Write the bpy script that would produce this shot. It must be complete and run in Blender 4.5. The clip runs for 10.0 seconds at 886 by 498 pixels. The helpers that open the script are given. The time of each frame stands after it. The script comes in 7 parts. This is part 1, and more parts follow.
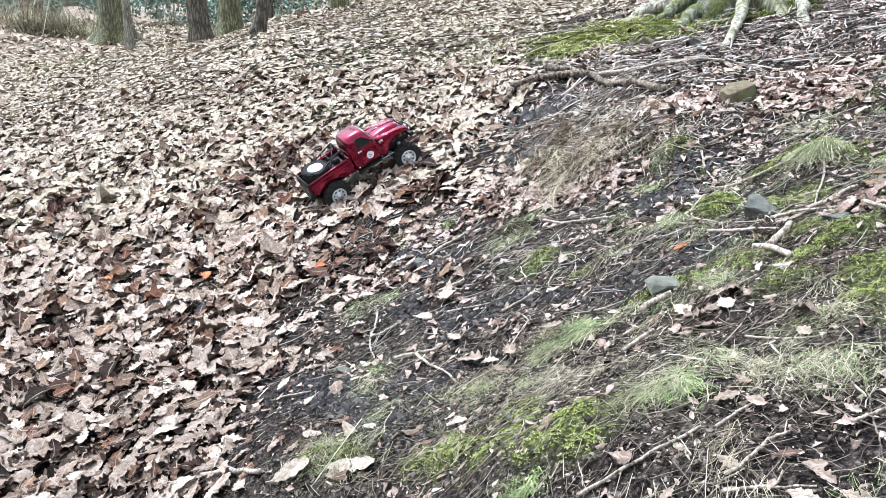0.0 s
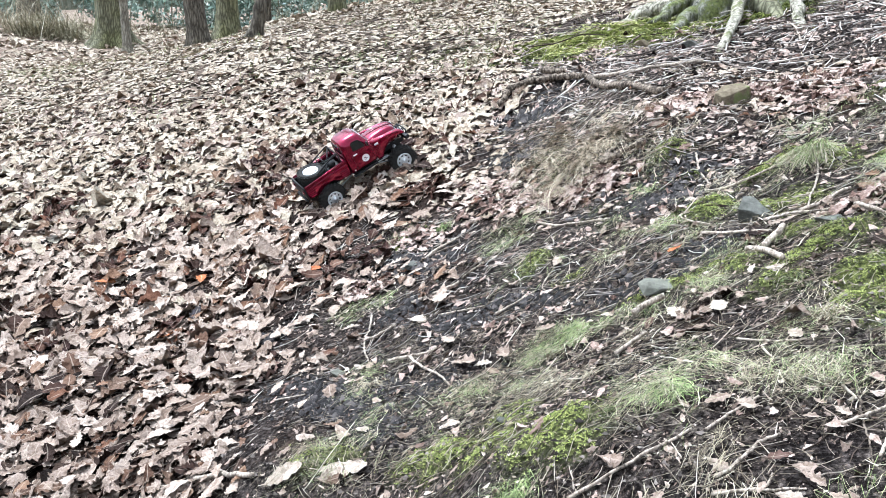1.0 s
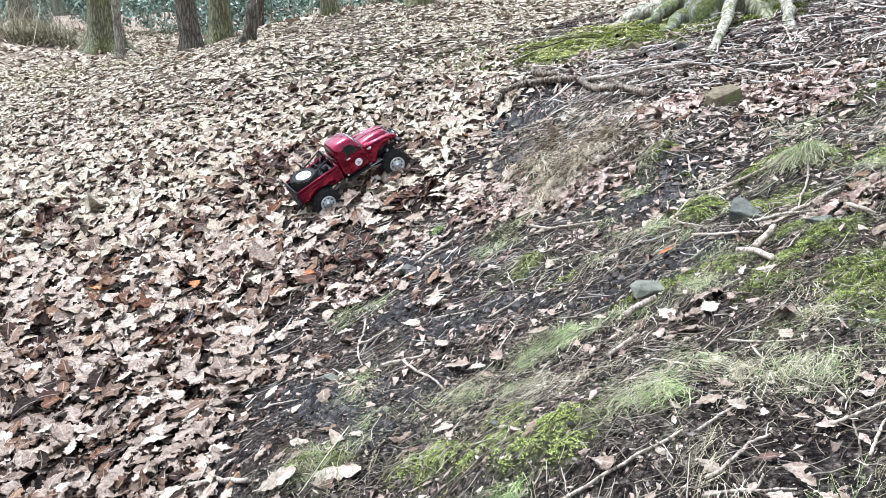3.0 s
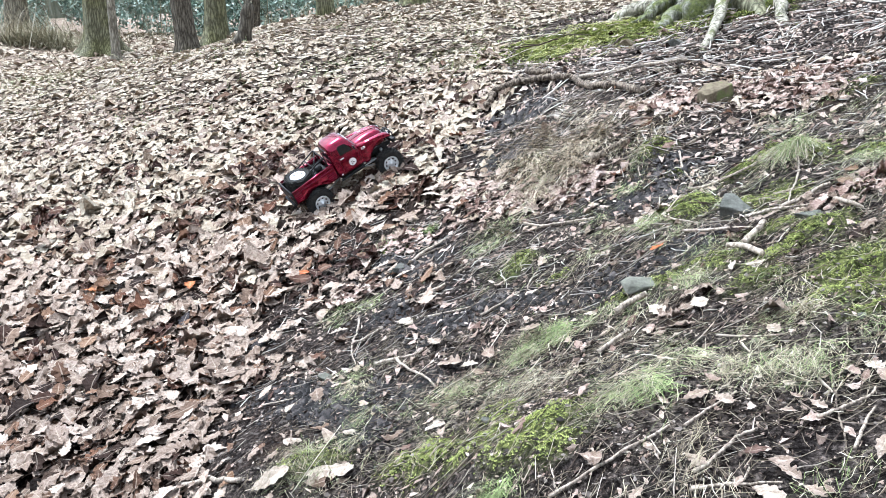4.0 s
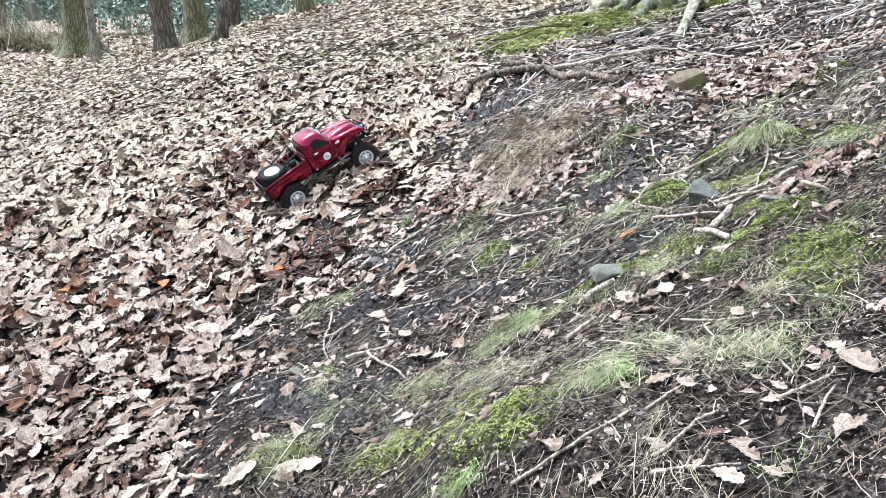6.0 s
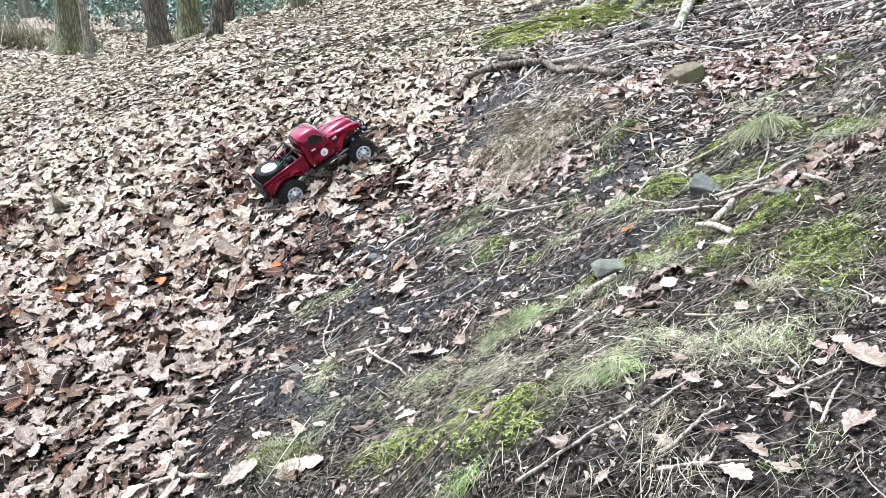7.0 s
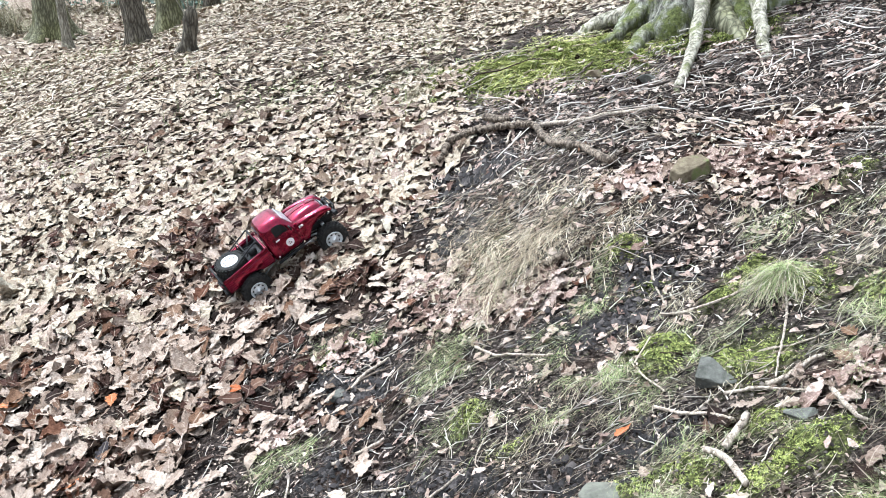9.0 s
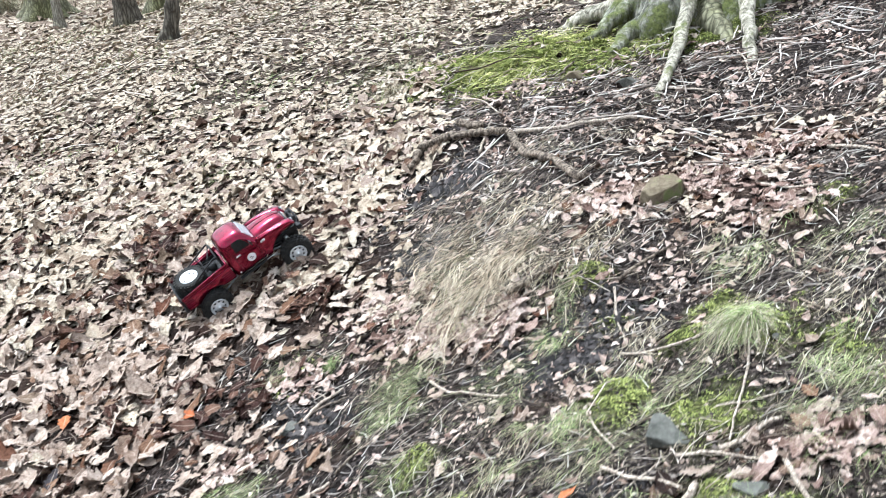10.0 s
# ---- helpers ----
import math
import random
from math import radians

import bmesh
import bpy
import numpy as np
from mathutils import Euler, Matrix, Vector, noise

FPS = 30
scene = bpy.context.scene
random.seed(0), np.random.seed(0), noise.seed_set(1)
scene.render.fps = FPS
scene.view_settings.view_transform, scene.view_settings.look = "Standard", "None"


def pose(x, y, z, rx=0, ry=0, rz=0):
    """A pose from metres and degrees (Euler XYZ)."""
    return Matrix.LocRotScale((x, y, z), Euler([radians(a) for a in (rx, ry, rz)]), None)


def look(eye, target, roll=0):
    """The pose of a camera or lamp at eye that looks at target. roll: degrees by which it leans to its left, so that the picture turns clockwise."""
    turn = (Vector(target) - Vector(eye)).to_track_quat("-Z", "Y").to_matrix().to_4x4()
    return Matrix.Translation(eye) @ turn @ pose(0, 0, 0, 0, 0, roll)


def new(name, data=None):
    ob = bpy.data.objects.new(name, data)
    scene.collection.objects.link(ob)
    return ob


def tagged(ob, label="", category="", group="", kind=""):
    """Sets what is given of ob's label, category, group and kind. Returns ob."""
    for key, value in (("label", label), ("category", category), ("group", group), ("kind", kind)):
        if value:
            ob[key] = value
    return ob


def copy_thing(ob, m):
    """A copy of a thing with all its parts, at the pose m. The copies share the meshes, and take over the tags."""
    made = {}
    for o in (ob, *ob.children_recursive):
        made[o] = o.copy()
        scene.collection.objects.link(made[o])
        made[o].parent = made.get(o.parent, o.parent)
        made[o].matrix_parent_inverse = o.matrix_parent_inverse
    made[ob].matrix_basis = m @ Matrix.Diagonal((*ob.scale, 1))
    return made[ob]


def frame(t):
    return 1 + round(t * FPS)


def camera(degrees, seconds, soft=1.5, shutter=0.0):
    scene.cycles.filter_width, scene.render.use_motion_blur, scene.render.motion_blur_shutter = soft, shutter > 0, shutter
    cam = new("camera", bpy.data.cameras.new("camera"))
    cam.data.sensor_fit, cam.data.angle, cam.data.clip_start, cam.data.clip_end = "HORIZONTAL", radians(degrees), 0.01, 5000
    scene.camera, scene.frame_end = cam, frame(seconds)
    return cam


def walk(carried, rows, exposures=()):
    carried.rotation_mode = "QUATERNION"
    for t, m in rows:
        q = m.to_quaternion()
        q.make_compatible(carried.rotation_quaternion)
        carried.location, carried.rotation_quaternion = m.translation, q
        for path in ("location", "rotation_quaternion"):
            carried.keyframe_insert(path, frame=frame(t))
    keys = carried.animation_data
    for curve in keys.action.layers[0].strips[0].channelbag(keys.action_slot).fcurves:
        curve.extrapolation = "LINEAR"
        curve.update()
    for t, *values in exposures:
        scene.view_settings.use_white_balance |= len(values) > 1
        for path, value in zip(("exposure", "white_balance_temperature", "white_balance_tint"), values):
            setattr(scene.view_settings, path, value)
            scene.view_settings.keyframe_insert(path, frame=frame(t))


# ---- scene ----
cam = camera(54.7, 10.0, 0.5, 0.4)
PATH = [
    (0, (0.316, -0.546, 1.437), (0.08, 1.352, 0.851), -0.72),
    (0.5, (0.319, -0.544, 1.434), (0.082, 1.354, 0.851), -0.76),
    (1, (0.33, -0.543, 1.437), (0.096, 1.357, 0.857), -0.81),
    (1.5, (0.332, -0.54, 1.438), (0.103, 1.361, 0.859), -0.91),
    (2, (0.327, -0.536, 1.445), (0.1, 1.365, 0.868), -0.96),
    (2.5, (0.33, -0.541, 1.441), (0.105, 1.362, 0.868), -1.02),
    (4, (0.358, -0.55, 1.44), (0.136, 1.353, 0.864), -1.75),
    (4.5, (0.371, -0.545, 1.434), (0.152, 1.358, 0.858), -1.92),
    (5, (0.395, -0.54, 1.433), (0.183, 1.363, 0.855), -2.14),
    (5.5, (0.407, -0.538, 1.424), (0.205, 1.365, 0.842), -2.41),
    (7, (0.394, -0.524, 1.418), (0.208, 1.377, 0.823), -2.88),
    (7.5, (0.307, -0.506, 1.534), (0.14, 1.387, 0.911), -3.23),
    (8, (0.288, -0.423, 1.722), (0.135, 1.454, 1.047), -4.29),
    (8.5, (0.403, -0.173, 1.827), (0.212, 1.698, 1.146), -4.47),
    (9, (0.464, -0.03, 1.834), (0.27, 1.833, 1.133), -3.92),
    (9.5, (0.507, 0.006, 1.848), (0.303, 1.858, 1.121), -4.11),
    (10, (0.603, 0.15, 1.933), (0.39, 1.987, 1.171), -4.0),
]
walk(cam, [(t, look(eye, target, roll)) for t, eye, target, roll in PATH],
     [(0, 1.91, 5480, 6), (5.5, 1.92, 5480, 6), (7.0, 1.98, 5480, 6), (8.0, 1.89, 5580, 5), (8.5, 1.86, 5600, 5), (10, 1.82, 5600, 5)])

# ---- light: bright overcast sky through bare crowns ----
world = bpy.data.worlds.new("overcast_sky")
scene.world = world
world.use_nodes = True
wt = world.node_tree
sky = wt.nodes.new("ShaderNodeTexSky")
sky.sky_type = "NISHITA"
sky.sun_disc = False
sky.sun_elevation, sky.sun_rotation = radians(68), radians(302)
sky.dust_density, sky.air_density = 4.0, 1.0
haze = wt.nodes.new("ShaderNodeHueSaturation")
haze.inputs["Saturation"].default_value = 0.12
wt.links.new(sky.outputs[0], haze.inputs["Color"])
wt.links.new(haze.outputs[0], wt.nodes["Background"].inputs[0])
wt.nodes["Background"].inputs[1].default_value = 0.125

sun_data = bpy.data.lights.new("sun", "SUN")
sun_data.energy, sun_data.angle, sun_data.color = 1.5, radians(14), (1.0, 0.97, 0.92)
sun = new("sun", sun_data)
sun.matrix_world = look((0, 0, 20), (1.713, -1.07, 15.0))


# ---- materials ----
def material(name, rough=0.7, metal=0.0, spec=0.3):
    m = bpy.data.materials.new(name)
    m.use_nodes = True
    b = m.node_tree.nodes["Principled BSDF"]
    b.inputs["Roughness"].default_value = rough
    b.inputs["Metallic"].default_value = metal
    b.inputs["Specular IOR Level"].default_value = spec
    return m, m.node_tree, b


def node(nt, kind, **values):
    n = nt.nodes.new(kind)
    for key, value in values.items():
        if key in n.inputs:
            n.inputs[key].default_value = value
    return n


def ramp(nt, source, stops):
    r = nt.nodes.new("ShaderNodeValToRGB")
    while len(r.color_ramp.elements) < len(stops):
        r.color_ramp.elements.new(0.5)
    for e, (p, c) in zip(r.color_ramp.elements, stops):
        e.position, e.color = p, (*c, 1)
    nt.links.new(source, r.inputs[0])
    return r.outputs[0]


def coords(nt):
    return nt.nodes.new("ShaderNodeTexCoord").outputs["Object"]


def noise_tex(nt, scale, detail=4.0, rough=0.6, vec=None):
    n = node(nt, "ShaderNodeTexNoise", Scale=scale, Detail=detail, Roughness=rough)
    nt.links.new(vec if vec is not None else coords(nt), n.inputs["Vector"])
    return n.outputs["Fac"]


def mix(nt, a, b, fac, mode="MIX"):
    m = nt.nodes.new("ShaderNodeMix")
    m.data_type, m.blend_type = "RGBA", mode
    for socket, value in ((m.inputs[0], fac), (m.inputs[6], a), (m.inputs[7], b)):
        if isinstance(value, (int, float)):
            socket.default_value = value
        elif isinstance(value, tuple):
            socket.default_value = (*value, 1)
        else:
            nt.links.new(value, socket)
    return m.outputs[2]


def bump(nt, shader, height, strength, distance):
    b = node(nt, "ShaderNodeBump", Strength=strength, Distance=distance)
    nt.links.new(height, b.inputs["Height"])
    nt.links.new(b.outputs[0], shader.inputs["Normal"])


def attribute(nt, name):
    a = nt.nodes.new("ShaderNodeAttribute")
    a.attribute_name = name
    return a.outputs["Fac"]


LEAF_STOPS = [(0.0, (0.0202, 0.0132, 0.0111)), (0.07, (0.0608, 0.0345, 0.0264)), (0.1, (0.152, 0.0709, 0.0446)), (0.16, (0.243, 0.152, 0.0994)), (0.27, (0.271, 0.207, 0.166)),
              (0.47, (0.401, 0.32, 0.265)), (0.68, (0.481, 0.395, 0.333)), (0.9, (0.543, 0.456, 0.392)), (1.0, (0.604, 0.53, 0.468))]
PALE_STOPS = [(0.0, (0.124, 0.0884, 0.0636)), (0.08, (0.248, 0.186, 0.137)), (0.18, (0.389, 0.318, 0.244)), (0.45, (0.522, 0.448, 0.351)), (0.75, (0.563, 0.499, 0.4)), (1.0, (0.605, 0.554, 0.461))]
DULL_STOPS = [(0.0, (0.0213, 0.0149, 0.0128)), (0.1, (0.0638, 0.0404, 0.0319)), (0.18, (0.18, 0.107, 0.0723)), (0.32, (0.222, 0.17, 0.137)), (0.55, (0.307, 0.244, 0.204)), (0.82, (0.405, 0.331, 0.282)), (1.0, (0.522, 0.446, 0.392))]
# Lower layer: the shade between loose leaves is put into its colour.
GAP_SHADE_STOPS = [(0.0, (0.01, 0.007, 0.006)), (0.3, (0.025, 0.017, 0.014)), (0.6, (0.08, 0.056, 0.044)), (0.85, (0.22, 0.168, 0.136)), (1.0, (0.4, 0.33, 0.28))]


def leaf_material(name, single, stops=LEAF_STOPS, rough=0.55, wet=0.55):
    m, nt, b = material(name, rough, 0, 0.06)
    info = nt.nodes.new("ShaderNodeObjectInfo" if single else "ShaderNodeNewGeometry")
    tone = ramp(nt, info.outputs["Random" if single else "Random Per Island"], stops)
    blotch = ramp(nt, noise_tex(nt, 62, 5, 0.7), [(0.3, (0.29, 0.23, 0.195)), (0.42, (0.7, 0.655, 0.61)), (0.54, (0.97, 0.96, 0.95)), (0.75, (1.05, 1.05, 1.05))])
    tone = mix(nt, tone, blotch, 0.85, "MULTIPLY")
    fine = ramp(nt, noise_tex(nt, 190, 6, 0.75), [(0.33, (0.5, 0.44, 0.4)), (0.5, (0.92, 0.91, 0.9)), (0.7, (1.08, 1.07, 1.06))])
    tone = mix(nt, tone, fine, 0.9, "MULTIPLY")
    # Broad damp patches, deepened to stand for clumps of shadow as well.
    damp = ramp(nt, noise_tex(nt, 7, 3, 0.6), [(0.33, (0.34, 0.25, 0.21)), (0.45, (0.85, 0.81, 0.79)), (0.55, (1.0, 1.0, 1.0))])
    tone = mix(nt, tone, damp, wet, "MULTIPLY")
    vein = ramp(nt, attribute(nt, "rib"), [(0.9, (0, 0, 0)), (0.97, (1, 1, 1))])
    tone = mix(nt, tone, mix(nt, tone, (0.55, 0.46, 0.38), 0.4), vein)
    nt.links.new(tone, b.inputs["Base Color"])
    bump(nt, b, noise_tex(nt, 110, 6, 0.65), 0.9, 0.012)
    return m


leaf_many = leaf_material("dry_oak_leaves", False)
leaf_mould = leaf_material("rotten_leaf_chips", False, [(0, (0.0106, 0.00848, 0.00742)), (0.4, (0.054, 0.042, 0.036)), (0.68, (0.24, 0.182, 0.152)), (0.9, (0.48, 0.386, 0.331)), (1, (0.72, 0.612, 0.54))])
leaf_dull = leaf_material("weathered_oak_leaves", False, DULL_STOPS)
leaf_gap_shade = leaf_material("damp_older_leaves", False, GAP_SHADE_STOPS, 0.6, 0.6)
leaf_crumbs = leaf_material("rotting_leaf_scraps", False, [(0, (0.0128, 0.00959, 0.00853)), (0.33, (0.0732, 0.0537, 0.0451)), (0.58, (0.366, 0.283, 0.239)), (0.82, (0.61, 0.5, 0.433)), (1, (0.83, 0.72, 0.647))])
leaf_pink = leaf_material("pinkish_oak_leaves", False, [(0, (0.0959, 0.0533, 0.0426)), (0.2, (0.256, 0.176, 0.149)), (0.5, (0.488, 0.372, 0.329)), (0.8, (0.598, 0.488, 0.439)), (1, (0.708, 0.61, 0.555))], 0.55, 0.2)
leaf_dry = leaf_material("bleached_oak_leaves", False, PALE_STOPS, 0.55, 0.2)
leaf_one = leaf_material("dry_oak_leaf", True, LEAF_STOPS, 0.55, 0.0)
leaf_pale = leaf_material("bleached_oak_leaf", True, [(0, (0.35, 0.272, 0.225)), (0.5, (0.45, 0.372, 0.315)), (1, (0.55, 0.485, 0.41))], 0.55, 0.0)
leaf_russet = leaf_material("russet_oak_leaf", True, [(0, (0.42, 0.13, 0.055)), (1, (0.5, 0.2, 0.09))], 0.55, 0.0)
leaf_wet = leaf_material("wet_brown_leaves", False, [(0, (0.03, 0.015, 0.013)), (0.5, (0.085, 0.044, 0.034)), (0.85, (0.14, 0.08, 0.058)), (1, (0.24, 0.15, 0.105))], 0.4, 0.0)
leaf_dark = leaf_material("wet_dark_leaf", True, [(0, (0.05, 0.045, 0.05)), (1, (0.08, 0.07, 0.075))], 0.35)

# Soil: black humus, with leaf mould where litter lies, darkened for the shade between leaves, and green felt where moss
# grows.
soil, nt, b = material("humus_soil", 0.8, 0, 0.02)
crumbs = ramp(nt, noise_tex(nt, 70, 9, 0.8), [(0.36, (0.004, 0.0034, 0.0033)), (0.46, (0.015, 0.0128, 0.0122)), (0.53, (0.06, 0.051, 0.047)), (0.6, (0.15, 0.129, 0.118)), (0.68, (0.34, 0.295, 0.268))])
patches = ramp(nt, noise_tex(nt, 5, 4, 0.6), [(0.35, (0.6, 0.58, 0.6)), (0.65, (1.35, 1.28, 1.2))])
base = mix(nt, crumbs, patches, 1.0, "MULTIPLY")
mould = ramp(nt, noise_tex(nt, 32, 7, 0.7), [(0.33, (0.007, 0.0045, 0.0035)), (0.48, (0.025, 0.016, 0.012)), (0.62, (0.09, 0.06, 0.046)), (0.76, (0.3, 0.23, 0.18))])
dry = ramp(nt, noise_tex(nt, 24, 7, 0.7), [(0.35, (0.03, 0.02, 0.015)), (0.48, (0.17, 0.125, 0.095)), (0.65, (0.38, 0.31, 0.25))])
base = mix(nt, base, mix(nt, mould, dry, attribute(nt, "dry")), attribute(nt, "litter"))
felt = ramp(nt, noise_tex(nt, 80, 6, 0.7), [(0.32, (0.016, 0.018, 0.008)), (0.48, (0.06, 0.068, 0.024)), (0.6, (0.18, 0.195, 0.062)), (0.72, (0.34, 0.36, 0.13))])
base = mix(nt, base, felt, attribute(nt, "moss"))
nt.links.new(base, b.inputs["Base Color"])
bump(nt, b, noise_tex(nt, 60, 9, 0.75), 1.0, 0.02)


def tone_material(name, stops, scale=20, rough=0.8, by="Random Per Island", grain=0.5, relief=0.3, spec=0.04):
    m, nt, b = material(name, rough, 0, spec)
    src = nt.nodes.new("ShaderNodeNewGeometry" if by == "Random Per Island" else "ShaderNodeObjectInfo")
    tone = ramp(nt, src.outputs[by], stops)
    dirt = ramp(nt, noise_tex(nt, scale, 6, 0.65), [(0.3, (0.35, 0.33, 0.32)), (0.55, (1, 1, 1)), (0.8, (1.3, 1.28, 1.22))])
    nt.links.new(mix(nt, tone, dirt, grain, "MULTIPLY"), b.inputs["Base Color"])
    bump(nt, b, noise_tex(nt, scale * 3, 5), relief, 0.004)
    return m


twig_many = tone_material("dead_twigs", [(0, (0.02, 0.015, 0.013)), (0.4, (0.09, 0.067, 0.054)), (0.68, (0.42, 0.34, 0.28)), (1, (0.72, 0.64, 0.56))], 60)
stems_tan = tone_material("tan_stems", [(0, (0.09, 0.07, 0.05)), (0.4, (0.25, 0.205, 0.152)), (0.75, (0.4, 0.338, 0.262)), (1, (0.56, 0.5, 0.41))], 60, 0.7)
straw_pale = tone_material("pale_straw", [(0, (0.2, 0.155, 0.105)), (0.5, (0.5, 0.41, 0.295)), (1, (0.68, 0.6, 0.47))], 30, 0.6)
twig_grey = tone_material("weathered_twigs", [(0, (0.05, 0.041, 0.036)), (0.3, (0.24, 0.2, 0.175)), (0.65, (0.52, 0.465, 0.42)), (1, (0.74, 0.69, 0.64))], 60)
straw = tone_material("dry_grass", [(0, (0.11, 0.09, 0.06)), (0.5, (0.34, 0.29, 0.2)), (0.85, (0.48, 0.425, 0.32)), (1, (0.6, 0.55, 0.45))], 30, 0.6)
blade = tone_material("green_grass", [(0, (0.066, 0.0902, 0.033)), (0.45, (0.193, 0.242, 0.0968)), (0.75, (0.308, 0.363, 0.16)), (1, (0.44, 0.473, 0.242))], 30, 0.5)
yellowed = tone_material("yellowed_grass", [(0, (0.14, 0.145, 0.05)), (0.5, (0.42, 0.43, 0.14)), (1, (0.62, 0.6, 0.27))], 30, 0.6)
moss = tone_material("moss", [(0, (0.0495, 0.0616, 0.0209)), (0.35, (0.176, 0.206, 0.0616)), (0.75, (0.352, 0.385, 0.119)), (1, (0.506, 0.533, 0.198))], 40, 0.85)
crumb = tone_material("soil_crumbs", [(0, (0.012, 0.01, 0.009)), (0.4, (0.05, 0.042, 0.038)), (0.75, (0.13, 0.11, 0.098)), (0.93, (0.24, 0.205, 0.182)), (1, (0.42, 0.37, 0.335))], 80, 0.85)
clod = tone_material("damp_clods", [(0, (0.006, 0.005, 0.005)), (0.5, (0.022, 0.019, 0.019)), (0.85, (0.055, 0.047, 0.046)), (1, (0.11, 0.095, 0.09))], 120, 0.6, relief=0.8, spec=0.15)
ivy = tone_material("holly_leaves", [(0, (0.05, 0.085, 0.06)), (0.4, (0.175, 0.255, 0.2)), (0.8, (0.35, 0.44, 0.37)), (1, (0.6, 0.68, 0.61))], 6, 0.4, spec=0.4)
brush = tone_material("brushwood", [(0, (0.1, 0.09, 0.055)), (0.6, (0.24, 0.215, 0.14)), (1, (0.42, 0.38, 0.27))], 8)


def wood_material(name, dark, light, moss_amount=0.0, scale=9.0, stretch=6.0, relief=0.8, distance=0.01):
    m, nt, b = material(name, 0.85, 0, 0.2)
    mp = node(nt, "ShaderNodeMapping", Scale=(1, 1, 1 / stretch))
    nt.links.new(coords(nt), mp.inputs["Vector"])
    ridge = noise_tex(nt, scale * 4, 6, 0.7, mp.outputs[0])
    tone = ramp(nt, ridge, [(0.36, tuple(c * 0.3 for c in dark)), (0.47, dark), (0.6, light)])
    tone = mix(nt, tone, ramp(nt, noise_tex(nt, scale * 0.5, 4), [(0.3, (0.7, 0.68, 0.66)), (0.7, (1.25, 1.22, 1.18))]), 1.0, "MULTIPLY")
    if moss_amount:
        green = ramp(nt, noise_tex(nt, scale * 0.9, 6, 0.7), [(0.62 - 0.3 * moss_amount, (0, 0, 0)), (0.74 - 0.3 * moss_amount, (1, 1, 1))])
        tone = mix(nt, tone, ramp(nt, noise_tex(nt, scale * 7, 4), [(0.3, (0.06, 0.07, 0.024)), (0.7, (0.19, 0.21, 0.07))]), green)
    nt.links.new(tone, b.inputs["Base Color"])
    bump(nt, b, ridge, relief, distance)
    return m


def bark_material(name, crack, plate, high, cell, stretch=4.0, green=0.0):
    """Ridged bark: plates parted by dark upright cracks, with algae."""
    m, nt, b = material(name, 0.9, 0, 0.15)
    mp = node(nt, "ShaderNodeMapping", Scale=(1, 1, 1 / stretch))
    nt.links.new(coords(nt), mp.inputs["Vector"])
    warp = nt.nodes.new("ShaderNodeVectorMath")
    shake = node(nt, "ShaderNodeTexNoise", Scale=cell * 0.6, Detail=3)
    nt.links.new(mp.outputs[0], shake.inputs["Vector"])
    warp.operation = "MULTIPLY_ADD"
    nt.links.new(shake.outputs["Color"], warp.inputs[0])
    warp.inputs[1].default_value = (1.4 / cell,) * 3
    nt.links.new(mp.outputs[0], warp.inputs[2])
    cells = node(nt, "ShaderNodeTexVoronoi", Scale=cell)
    cells.feature = "DISTANCE_TO_EDGE"
    nt.links.new(warp.outputs[0], cells.inputs["Vector"])
    tone = ramp(nt, cells.outputs["Distance"], [(0.03, crack), (0.16, plate), (0.42, high)])
    tone = mix(nt, tone, ramp(nt, noise_tex(nt, 30, 6, 0.7), [(0.3, (0.55, 0.53, 0.5)), (0.7, (1.2, 1.2, 1.18))]), 1.0, "MULTIPLY")
    if green:
        algae = ramp(nt, noise_tex(nt, 2.2, 6, 0.7), [(0.66 - 0.3 * green, (0, 0, 0)), (0.82 - 0.3 * green, (0.8, 0.8, 0.8))])
        tone = mix(nt, tone, mix(nt, tone, (0.98, 1.0, 0.72), 1.0, "MULTIPLY"), algae)
    nt.links.new(tone, b.inputs["Base Color"])
    bump(nt, b, cells.outputs["Distance"], 0.6, 0.015)
    return m


bark = bark_material("grey_oak_bark", (0.1, 0.09, 0.07), (0.2, 0.182, 0.14), (0.31, 0.287, 0.225), 32, 7, 0.5)
bark_green = bark_material("algae_green_bark", (0.085, 0.082, 0.054), (0.17, 0.165, 0.11), (0.27, 0.262, 0.18), 32, 7, 0.8)
bark_dark = bark_material("dark_bark", (0.05, 0.043, 0.034), (0.11, 0.096, 0.077), (0.18, 0.16, 0.13), 34, 7, 0.4)
bark_pale = bark_material("pale_sapling_bark", (0.14, 0.125, 0.1), (0.27, 0.25, 0.205), (0.4, 0.375, 0.32), 40, 6, 0.4)
bark_root = wood_material("mossy_grey_root_bark", (0.16, 0.16, 0.135), (0.4, 0.4, 0.345), 0.55, 9, 2.5, 1.0, 0.03)
root_pale = wood_material("pale_root", (0.25, 0.235, 0.185), (0.5, 0.475, 0.4), 0.3, 14, 2.5, 1.0, 0.015)
stick_brown = wood_material("brown_stick", (0.085, 0.066, 0.052), (0.3, 0.25, 0.2), 0, 26, 2, 1.0, 0.006)
stick_grey = wood_material("weathered_stick", (0.27, 0.225, 0.185), (0.5, 0.44, 0.375), 0, 40, 4, 0.6, 0.003)
stick_dark = wood_material("dark_stick", (0.10, 0.08, 0.065), (0.24, 0.19, 0.155), 0, 40, 4, 0.7, 0.003)


